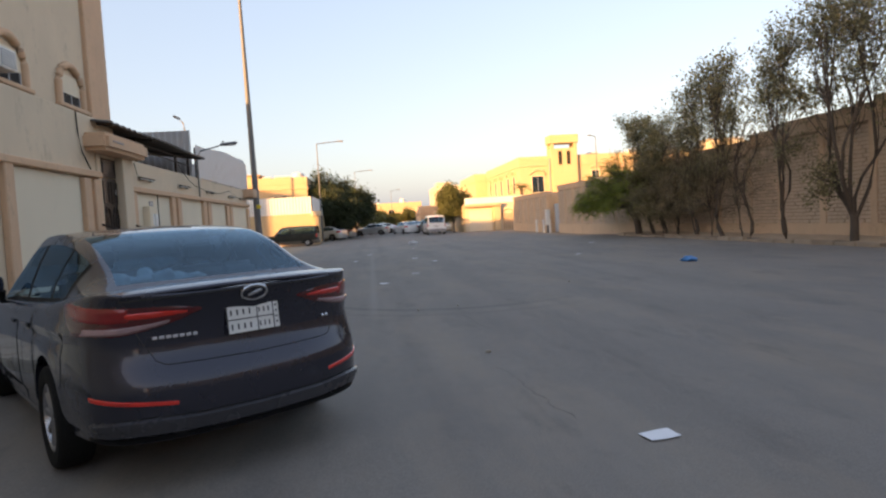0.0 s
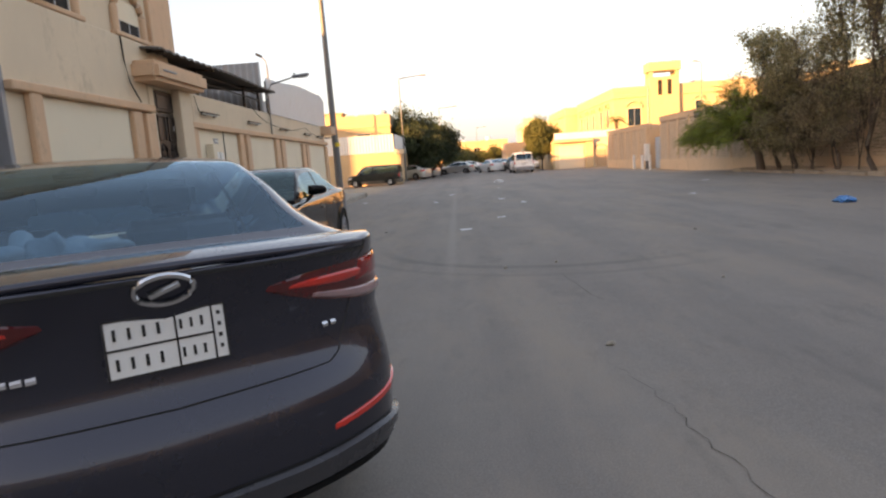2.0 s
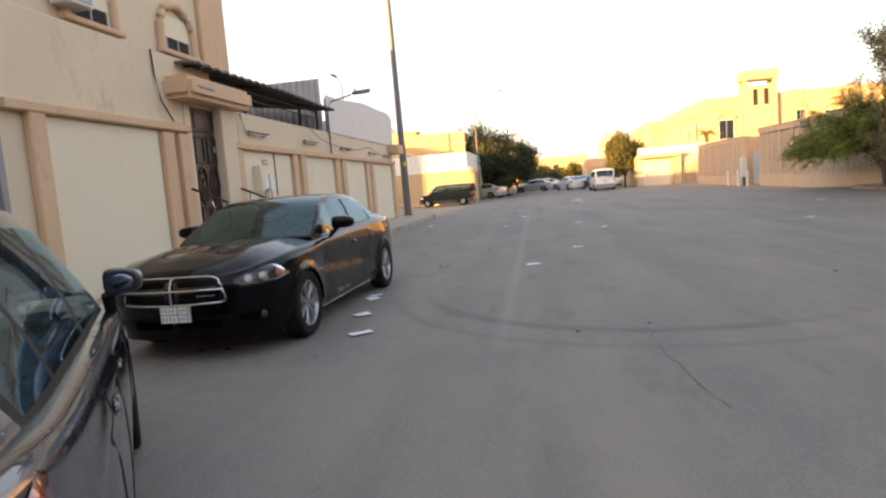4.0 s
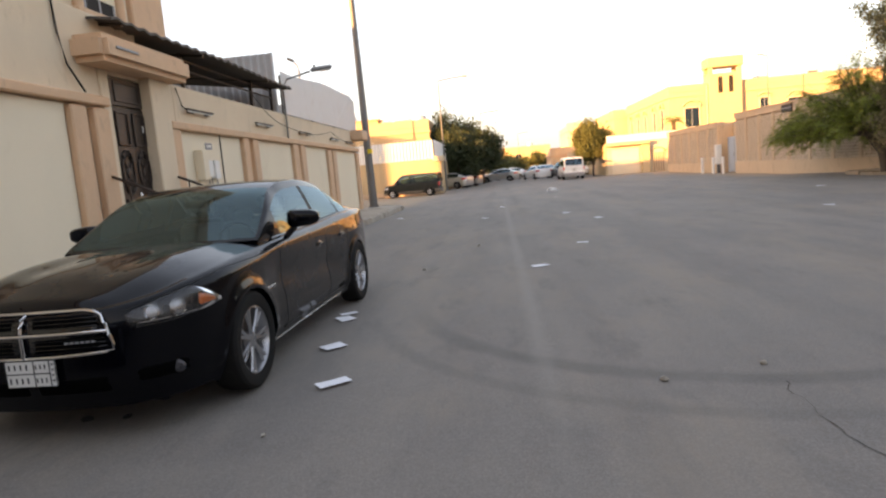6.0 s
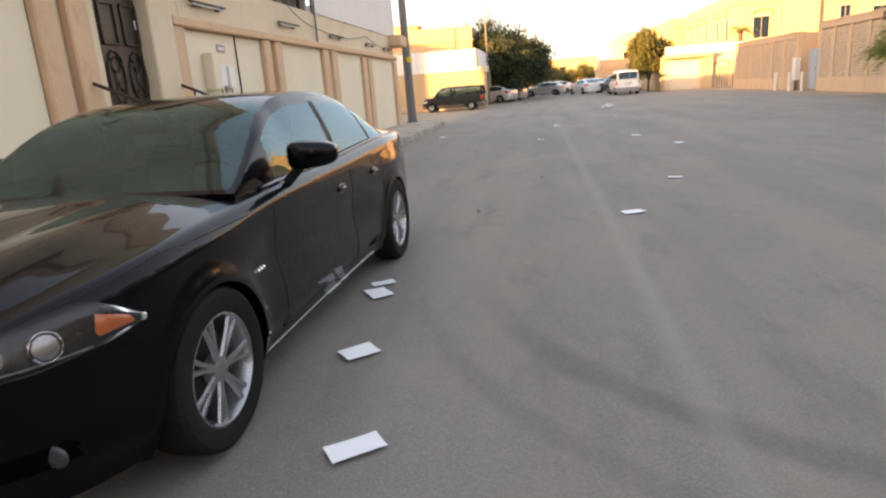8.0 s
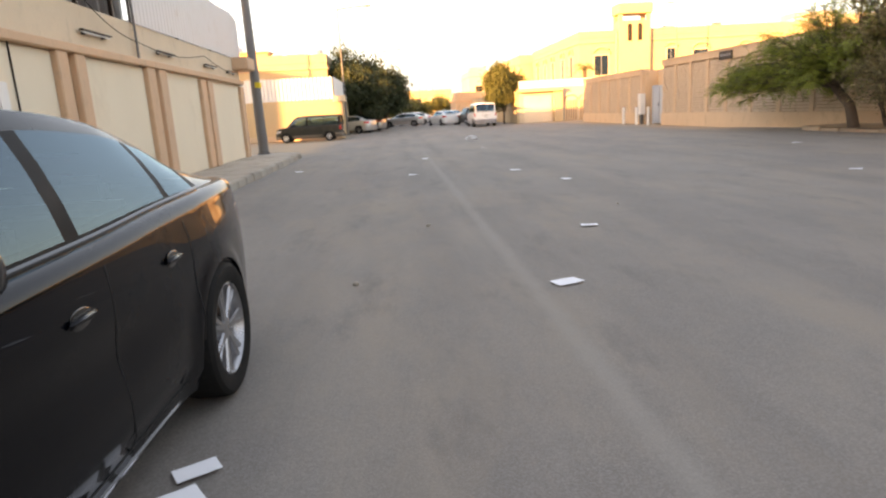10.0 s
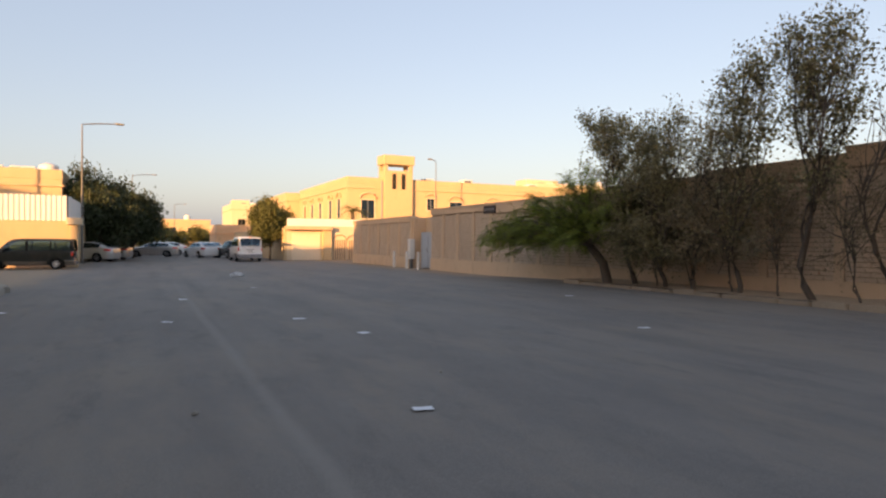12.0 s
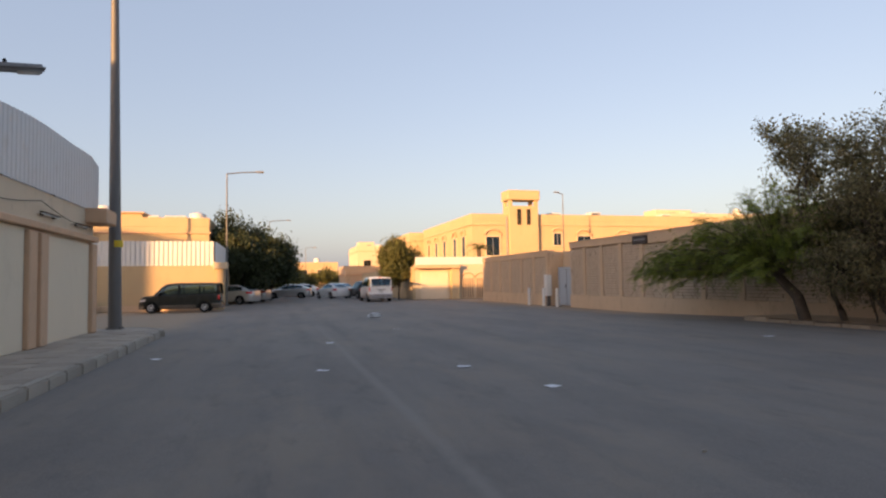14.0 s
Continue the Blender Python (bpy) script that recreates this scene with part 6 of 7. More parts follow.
for k in range(14):
    box("slat", 10.3, 12.7, 64.500, 64.524, 0.03 + 0.157 * k, 0.165 + 0.157 * k, PANEL, g, "", 0.01)
box("canopy", 9.7, 13.6, 63.9, 64.6, 2.55, 2.85, TRIMC, g, "", 0.03)
box("pier", 12.9, 13.6, 64.2, 64.6, 0, 2.55, OCHRE, g, "", 0.02)
box("upper_sheet", 9.9, 19.0, 64.55, 64.60, 2.87, 3.5, WHITESHEET, g, "", 0.01)
for k in range(2):
    x0 = 13.85 + 1.25 * k
    d = box("arched_gate", x0, x0 + 1.1, 64.50, 64.59, 0.02, 1.75, TAN, g, "", 0.01)
    pipe("gate_arch", [(x0 + 0.55 - 0.58 * math.cos(q), 64.55, 1.75 + 0.42 * math.sin(q)) for q in np.linspace(0, math.pi, 13)], 0.07, TRIMC, g, sides=6)
    for n in range(5):
        pipe("gate_bar", [(x0 + 0.15 + 0.2 * n, 64.48, 0.1), (x0 + 0.15 + 0.2 * n, 64.48, 1.7)], 0.025, IRON, g, sides=6)
box("side_wall", 9.7, 9.9, 64.6, 95.0, 0, 2.7, OCHRE, g, "", 0.02)


# ---- compound wall with stone panels ----
def wall_x(y):
    return 13.5 + (58.0 - y) * 0.0125


WEDGE = [(58.0, 47.0, 3.08), (44.3, 37.7, 3.35), (37.7, 30.0, 3.35), (30.0, 25.6, 3.5), (25.6, 21.6, 3.62), (21.6, 19.9, 3.80), (19.9, 16.0, 3.95), (16.0, 8.0, 4.1), (8.0, 0.0, 4.2)]


def east_wall():
    w = thing("wall_east", "tan compound wall with recessed panels of split stone", "wall", "", "structure")

    def seg(name, y0, y1, x_in, x_out, z0, z1, mat):
        """A run of wall between two places along its slanting line."""
        bm = bmesh.new()
        b = [(wall_x(y) + dx, y) for y, dx in ((y0, x_in), (y1, x_in), (y1, x_out), (y0, x_out))]
        lo, hi = [bm.verts.new((*p, z0)) for p in b], [bm.verts.new((*p, z1)) for p in b]
        bm.faces.new(lo)
        bm.faces.new(hi)
        for j in range(4):
            bm.faces.new((lo[j], lo[(j + 1) % 4], hi[(j + 1) % 4], hi[j]))
        return part(name, bm, mat, w)
    panels = []
    for y1, y0, top in WEDGE:
        seg("wall_run", y0, y1, 0.10, 0.40, 0.0, top, TAN)
        seg("base_course", y0, y1, -0.03, 0.10, 0.0, 0.66, TAN)
        seg("top_band", y0, y1, -0.02, 0.10, top - (0.42 if y1 < 40 else 0.28), top, TAN)
        seg("coping", y0, y1, -0.06, 0.44, top, top + 0.06, TAN)
        n = max(1, round((y1 - y0) / 1.72))
        p = (y1 - y0) / n
        for k in range(n):
            a = y0 + p * k
            seg("pilaster", a, a + 0.24, -0.02, 0.10, 0.66, top - 0.3, TAN)
            seg("mortar_bed", a + 0.24, a + p, 0.085, 0.10, 0.66, top - 0.3, MORTAR)
            panels.append((a + 0.24, a + p, 0.66, top - (0.42 if y1 < 40 else 0.28)))
    # recess for the door
    seg("recess_back", 44.3, 47.0, 0.9, 1.1, 0, 3.05, TAN)
    for y in (44.3, 46.9):
        seg("recess_cheek", y, y + 0.1, 0.10, 1.0, 0, 3.05, TAN)
    return w, panels


WALL_E, PANELS = east_wall()
d = thing("door_2", "pale blue steel door in the wall's recess", "door", "", "structure")
box("door_leaf", 14.10, 14.16, 44.75, 46.45, 0.05, 2.05, BLUEDOOR, d, "", 0.01)
box("leaf_joint", 14.09, 14.10, 45.58, 45.62, 0.05, 2.05, GREY, d, "", 0.002)
for y0, y1, z0, z1 in ((44.65, 44.75, 0, 2.15), (46.45, 46.55, 0, 2.15), (44.75, 46.45, 2.05, 2.15)):
    box("door_frame", 14.06, 14.18, y0, y1, z0, z1, BLUEDOOR, d, "", 0.01)
box("handle", 14.04, 14.09, 45.66, 45.70, 1.0, 1.2, CHROME, d, "", 0.008)
u = thing("utility_cabinet", "pale utility cabinet beside the blue door", "cabinet")
box("case", 13.45, 13.75, 46.75, 47.15, 0.55, 1.75, WHITEP, u, "", 0.02)
box("case_foot", 13.52, 13.68, 46.85, 47.05, 0.0, 0.55, STEEL, u, "", 0.01)
box("case_door", 13.435, 13.45, 46.80, 47.10, 0.62, 1.68, WHITEP, u, "", 0.006)
for y in (44.85, 46.55, 48.6):
    b = thing("bollard", "short white painted steel bollard", "bollard", "white bollards by the blue door")
    pipe("post", [(13.15, y, 0), (13.15, y, 0.98)], 0.085, WHITEP, b, "", None, 14)
    bm = bmesh.new()
    ellipsoid(bm, (13.15, y, 0.98), (0.085, 0.085, 0.03), seg=14)
    part("cap", bm, WHITEP, b, "", 50)
sg = thing("wall_sign", "dark green street sign high on the wall", "sign")
xw = wall_x(37.8)
box("sign_plate", xw - 0.06, xw - 0.03, 37.3, 38.4, 2.92, 3.28, IRON, sg, "", 0.004)
bm = bmesh.new()
for k in range(5):
    block(bm, xw - 0.064, xw - 0.058, 37.45 + 0.18 * k, 37.57 + 0.18 * k, 3.06, 3.16)
part("sign_bars", bm, GREY, sg)

# raised verge and its kerb
def verge():
    vs, fs = [], []
    ys = list(np.linspace(-10.0, 30.2, 81))
    for y in ys:
        k = wall_x(y) - 1.55
        for j in range(7):
            x = k + 0.14 + (wall_x(y) + 0.12 - k - 0.14) * j / 6
            vs.append((x, y, 0.26 + 0.05 * j / 6 + 0.03 * noise.noise(Vector((x * 2.1, y * 1.3, 4)))))
    for i in range(len(ys) - 1):
        for j in range(6):
            fs.append((i * 7 + j, i * 7 + j + 1, (i + 1) * 7 + j + 1, (i + 1) * 7 + j))
    b = len(vs)
    vs += [(vs[j][0], 30.2, 0.0) for j in (570 - 570 + (len(ys) - 1) * 7, (len(ys) - 1) * 7 + 6)]
    fs.append(tuple([(len(ys) - 1) * 7 + j for j in range(7)] + [b + 1, b]))
    tagged(raw("verge", vs, fs, SAND, None, "raised sandy verge under the trees", 60), category="verge", kind="structure")
    k = thing("kerb_east", "worn concrete kerb along the sandy verge", "kerb", "", "structure")
    bm = bmesh.new()
    block(bm, -0.07, 0.07, -0.39, 0.39, -0.25, 0.0, 0.02, 2)
    stone = part("kerb_stone", bm, KERBE, k, "", 40)
    rnd = random.Random(5)
    n = 0
    for i in range(50):
        y = 29.8 - 0.8 * i
        o = stone if i == 0 else new("kerb_stone", stone.data)
        o.parent = k
        o.matrix_basis = pose(wall_x(y) - 1.48 + rnd.uniform(-0.03, 0.03), y, 0.265 + rnd.uniform(-0.035, 0.02), rnd.uniform(-1.5, 1.5), rnd.uniform(-5, 5), -0.7 + rnd.uniform(-2, 2))
    for j in range(2):
        o = new("kerb_stone", stone.data)
        o.parent = k
        o.matrix_basis = pose(wall_x(30.2) - 1.1 + 0.8 * j, 30.28, 0.28, 0, 0, 90)


verge()


# ---- pavement by the cream wall ----
def pavement():
    base = box("pavement", WX, -4.58, -30.0, 34.7, 0.0, PAVE - 0.03, PAVER, None, "", 0.0)
    tagged(base, "dusty broken pavement beside the wall", "pavement", "", "structure")
    rnd = random.Random(8)
    bm = bmesh.new()
    block(bm, -0.288, 0.288, -0.24, 0.24, -0.05, 0.0, 0.008)
    me = None
    for i in range(60):
        for j in range(3):
            y = 5.0 + 0.495 * i
            x = WX + 0.30 + 0.594 * j
            if me is None:
                o = part("paving_slab", bm, PAVER, base)
                me = o.data
            else:
                o = new("paving_slab", me)
                o.parent = base
            o.matrix_basis = pose(x, y, PAVE + rnd.uniform(-0.008, 0.006), rnd.uniform(-1.2, 1.2), rnd.uniform(-1.2, 1.2), rnd.uniform(-1, 1))
    k = thing("kerb_west", "worn concrete kerb along the pavement", "kerb", "", "structure")
    bm = bmesh.new()
    block(bm, -0.08, 0.08, -0.395, 0.395, -0.25, 0.0, 0.025, 2)
    stone = part("kerb_stone", bm, KERBC, k, "", 40)
    first = True
    for i in range(48):
        y = 33.0 - 0.81 * i
        o = stone if first else new("kerb_stone", stone.data)
        first = False
        o.parent = k
        o.matrix_basis = pose(-4.50 + rnd.uniform(-0.012, 0.012), y, PAVE + 0.005 + rnd.uniform(-0.012, 0.012), 0, rnd.uniform(-2, 2), rnd.uniform(-0.8, 0.8))
    for t in (15, 40, 65, 90):
        o = new("kerb_stone", stone.data)
        o.parent = k
        q = radians(t)
        o.matrix_basis = pose(-6.0 + 1.50 * math.cos(q), 33.75 + 2.2 * math.sin(q), PAVE, 0, 0, t * 0.9)
    bm = bmesh.new()
    vs = [bm.verts.new((-6.0 + 1.46 * math.cos(q), 33.7 + 2.2 * math.sin(q), z)) for z in (0.0, PAVE - 0.012) for q in np.linspace(0, math.pi, 15)]
    bm.faces.new(vs[15:])
    for j in range(14):
        bm.faces.new((vs[j], vs[j + 1], vs[16 + j], vs[15 + j]))
    tagged(part("pavement_corner", bm, PAVER), "rounded dusty pavement corner round the street lamp", "pavement", "", "structure")


pavement()


# ---- cars in place ----
car, cloth = grey_sedan()
spot = Matrix.LocRotScale((-1.235, 5.078, 0), Euler((0, 0, radians(35.5))), (1.075, 1.03, 1.08))
car.matrix_basis = spot
cloth.matrix_basis = spot
black_sedan().matrix_basis = pose(-2.83, 13.80, 0, 0, 0, 178.4)
people_mover("white_van", WHITE_PAINT, GREY, "white minibus van driving away on the street").matrix_basis = pose(6.5, 62.5, 0, 0, 0, 1)
people_mover("dark_van", GREEN_PAINT, BEIGE_PAINT, "dusty dark green old van parked by the shed", "", True).matrix_basis = pose(-4.95, 51.3, 0, 0, 0, 88) @ Matrix.Scale(0.84, 4)
c = small_car("parked_car", SILVER_PAINT, "dusty silver saloon parked under dark trees")
c.matrix_basis = pose(-3.4, 63.6, 0, 0, 0, 62)
copy_thing(c, pose(-2.6, 68.5, 0, 0, 0, 70))
copy_thing(c, pose(1.4, 79.0, 0, 0, 0, 80))
w = tagged(small_car("parked_car", WHITE_PAINT, "white saloon parked along the street"), "white saloon parked along the street")
w.matrix_basis = pose(2.6, 86.0, 0, 0, 0, 95)
copy_thing(w, pose(4.6, 74.5, 0, 0, 0, 20))
copy_thing(w, pose(8.4, 78.5, 0, 0, 0, 200))
k = small_car("parked_car", BLACK_PAINT, "dark estate car parked along the street", 1.12)
k.matrix_basis = pose(6.9, 72.0, 0, 0, 0, 10)
copy_thing(w, pose(6.2, 84.0, 0, 0, 0, 10))


# ---- litter ----
def sheet_of_paper(x, y, turn, w=0.21, h=0.297, curl=0.004, label="loose white sheet of paper lying on the asphalt", seed=0):
    rnd = random.Random(seed)
    vs, fs = [], []
    for i in range(7):
        for j in range(7):
            u, v = (i / 6 - 0.5), (j / 6 - 0.5)
            z = 0.007 + curl * (1 + math.sin(3.1 * u + seed) * math.cos(2.7 * v + seed * 1.7)) + 0.05 * curl * rnd.random()
            if i > 4 and j > 4:
                z += curl * 0.8
            vs.append((u * w, v * h, z))
    n = len(vs)
    vs += [(a, b, c - 0.0006) for a, b, c in vs]
    for i in range(6):
        for j in range(6):
            q = (i * 7 + j, (i + 1) * 7 + j, (i + 1) * 7 + j + 1, i * 7 + j + 1)
            fs += [q, tuple(n + t for t in q[::-1])]
    ob = raw("paper_sheet", vs, fs, PAPER, None, label, 60)
    ob.matrix_basis = pose(x, y, rise(x, y), 0, 0, turn)
    return tagged(ob, category="paper", group="papers strewn on the road")


for i, (x, y, t) in enumerate([(-1.43, 10.70, -55), (-1.69, 11.68, -50), (-1.86, 12.98, -60), (-1.84, 12.74, 35), (0.36, 15.34, -70), (1.26, 17.62, 80), (2.30, 22.35, -75),
                               (1.76, 24.66, 85), (-0.58, 25.05, 60), (-0.05, 29.84, 80), (7.10, 20.97, 70), (9.6, 26.4, 80), (-3.6, 27.9, 40), (2.3, 33.5, 70)]):
    sheet_of_paper(x, y, t, 0.145 + 0.03 * math.sin(i * 2.3), 0.21 + 0.03 * math.cos(i * 1.7), seed=i)
sheet_of_paper(1.88, 4.04, -80, 0.15, 0.22, 0.004, seed=31)


def rag(name, x, y, s, mat, label, cat, seed, h=0.10):
    rnd = random.Random(seed)
    bm = bmesh.new()
    bmesh.ops.create_icosphere(bm, subdivisions=4, radius=1)
    for v in bm.verts:
        q = v.co + noise.noise_vector(v.co * 2.3 + Vector((seed, 0, 0))) * 0.55 + noise.noise_vector(v.co * 6 + Vector((seed, 3, 0))) * 0.18
        v.co = Vector((q.x * s, q.y * s * 0.7, max(0.0, (q.z + 0.35) * h)))
    ob = part(name, bm, mat, None, label, 70)
    ob.matrix_basis = pose(x, y, rise(x, y), 0, 0, rnd.uniform(0, 180))
    tagged(ob, category=cat)


rag("white_rag", 2.75, 40.7, 0.27, CLOTH, "crumpled white rag lying on the asphalt", "rag", 3, 0.13)
rag("plastic_bag", 8.30, 15.64, 0.20, BLUEBAG, "crumpled blue plastic bag lying on the asphalt", "bag", 5, 0.09)
for i, (x, y, s) in enumerate([(0.80, 10.41, 0.03), (1.49, 10.62, 0.025), (-1.36, 15.75, 0.03), (1.30, 6.9, 0.03), (3.0, 9.0, 0.02), (-0.6, 18.3, 0.03), (4.2, 13.0, 0.025), (-1.62, 9.84, 0.015), (2.1, 19.0, 0.02), (-2.98, 10.23, 0.035), (-2.71, 10.25, 0.03)]):
    rag("pebble", x, y, s, KERBC if i < 9 else INK, "small dark scrap lying on the asphalt", "pebble", 40 + i, s * 0.6)
for x in (-12.3, -11.4):
    rag("rubbish_sack", x, 53.1, 0.45, CLOTH, "pale rubbish sack against the yard wall", "sack", int(-x), 0.6)


# ---- trees ----
def grow(bm, rnd, base, way, length, r0, depth, ends, bend=0.22, fork=(2, 3), droop=0.0, shrink=0.72):
    """A limb and its forks; ends gathers the twig tips."""
    pts, p, d = [base], Vector(base), Vector(way).normalized()
    n = 5
    for k in range(n):
        d = (d + Vector((rnd.uniform(-1, 1), rnd.uniform(-1, 1), rnd.uniform(-0.6, 0.8) - droop)) * bend).normalized()
        p = p + d * length / n
        pts.append(p.copy())
        if depth <= 1 and k > 1:
            ends.append((p.copy(), d.copy()))
    tube(bm, pts, r0, r0 * 0.58, 7 if depth > 1 else 5)
    if depth <= 0:
        return
    for k in range(rnd.randint(*fork)):
        side = d.orthogonal().normalized()
        side.rotate(Matrix.Rotation(rnd.uniform(0, 2 * math.pi), 3, d))
        nd = d * rnd.uniform(0.7, 1.0) + side * rnd.uniform(0.35, 0.85)
        start = pts[-1] if k < 2 else pts[rnd.randint(2, 4)]
        grow(bm, rnd, start, nd, length * shrink * rnd.uniform(0.75, 1.2), r0 * 0.56, depth - 1, ends, bend, fork, droop, shrink)


def leaf_cloud(rnd, ends, per, spread, size, aspect=2.2, hang=0.0):
    rng = np.random.default_rng(rnd.randint(0, 99999))
    vs, fs = [], []
    for p, d in ends:
        c = np.array(p)[None] + rng.normal(0, spread, (per, 3)) * np.array([1, 1, 0.8]) + np.array([0, 0, -hang])[None] * rng.random((per, 1))
        u = rng.normal(0, 1, (per, 3))
        u /= np.linalg.norm(u, axis=1)[:, None]
        v = np.cross(u, rng.normal(0, 1, (per, 3)))
        v /= np.linalg.norm(v, axis=1)[:, None]
        s = size * rng.uniform(0.55, 1.3, (per, 1))
        for q in (c - u * s * aspect * 0.5, c + v * s * 0.5, c + u * s * aspect * 0.5, c - v * s * 0.5):
            vs.append(q)
    a = np.stack([np.concatenate(vs[k::4]) for k in range(4)], 1).reshape(-1, 3)
    fs = np.arange(len(a)).reshape(-1, 4)
    return a, fs


def tree(name, label, x, y, z, seed, trunk, limbs, height, r, leaf, per, spread, size, lean=(0, 0), depth=3, fork=(2, 3), droop=0.0, up=1.0, aspect=2.2, hang=0.0, group="", bend=0.2, bare=0.0, shrink=0.72, slim=1.0):
    rnd = random.Random(seed)
    o = thing(name, label, "tree", group)
    o.matrix_basis = pose(x, y, z) @ Matrix.Diagonal((slim, slim, 1, 1))
    bm = bmesh.new()
    ends = []
    top = Vector((lean[0], lean[1], trunk))
    pts = [Vector((0, 0, -0.15)), Vector((lean[0] * 0.15 + rnd.uniform(-0.06, 0.06), lean[1] * 0.15, trunk * 0.35)), Vector((lean[0] * 0.5, lean[1] * 0.5 + rnd.uniform(-0.08, 0.08), trunk * 0.7)), top]
    tube(bm, pts, r, r * 0.72, 10)
    for k in range(limbs):
        t = 2 * math.pi * (k + rnd.uniform(-0.3, 0.3)) / limbs
        way = Vector((math.cos(t) * 0.8 + lean[0] * 0.5, math.sin(t) * 0.8 + lean[1] * 0.5, up * rnd.uniform(0.7, 1.3)))
        grow(bm, rnd, top - Vector((0, 0, rnd.uniform(0, 0.25) * trunk)), way, (height - trunk) * rnd.uniform(0.30, 0.42), r * 0.5, depth - 1, ends, bend, fork, droop, shrink)
    part("trunk", bm, BARK, o, "", 60)
    ends = [e for e in ends if rnd.random() >= bare]
    vs, fs = leaf_cloud(rnd, ends, per, spread, size, aspect, hang)
    raw("crown", vs, fs, leaf, o)
    return o


def shaped_tree(name, label, base, fork_at, blobs, r, leaf, seed, per, spread, size, aspect=2.0, hang=0.0, droop=0.0, group="", bare=0.0):
    """A tree whose limbs reach into blobs (y, z, dx, ry, rz, branches): each limb forks into branches and twigs that carry the leaves."""
    rnd = random.Random(seed)
    o = thing(name, label, "tree", group)
    o.matrix_basis = pose(*base)
    B = Vector(base)
    bm = bmesh.new()
    ends = []
    top = Vector(fork_at) - B

    def bough(p, q, r0, r1, n, sides, sag=0.0):
        d = q - p
        w = Vector((rnd.uniform(-1, 1), rnd.uniform(-1, 1), rnd.uniform(-0.3, 0.6))) * d.length * 0.13
        w2 = Vector((rnd.uniform(-1, 1), rnd.uniform(-1, 1), rnd.uniform(-0.5, 0.5))) * d.length * 0.05
        pts = [p + d * k / n + w * math.sin(math.pi * k / n) + w2 * math.sin(2 * math.pi * k / n) - Vector((0, 0, sag * (k / n) ** 2)) for k in range(n + 1)]
        tube(bm, pts, r0, r1, sides)
        return pts
    stem = bough(Vector((0, 0, -0.15)), top, r, r * 0.7, 5, 9)
    for cy, cz, dx, ry, rz, n in blobs:
        c = Vector((base[0] + dx, cy, cz)) - B
        limb = bough(stem[rnd.randint(3, 5)], c, r * 0.45, 0.016, 6, 6)
        for k in range(n):
            while True:
                u = Vector((rnd.uniform(-1, 1), rnd.uniform(-1, 1), rnd.uniform(-1, 1)))
                if 0.25 < u.length < 1.0:
                    break
            q = c + Vector((u.x * min(ry, 1.1), u.y * ry, u.z * rz))
            s = limb[rnd.randint(3, 6)]
            br = bough(s, q, 0.014, 0.005, 5, 4, droop)
            if rnd.random() < bare:
                continue
            ends += [(p, q) for p in br[3:]]
            for g in range(3):
                t = q + Vector((rnd.gauss(0, 0.22), rnd.gauss(0, 0.25), rnd.gauss(0.05, 0.2) - droop * 0.5))
                tw = bough(br[rnd.randint(2, 4)], t, 0.006, 0.003, 3, 3, droop * 0.5)
                ends += [(p, q) for p in tw[2:]]
    part("trunk", bm, BARK, o, "", 60)
    vs, fs = leaf_cloud(rnd, ends, per, spread, size, aspect, hang)
    raw("crown", vs, fs, leaf, o)
    return o


E_ROW = "trees along the compound wall"
SLIM, DUSTY = "tall slim tree with sparse olive leaves", "dusty grey leafed tree with thin bare stems"


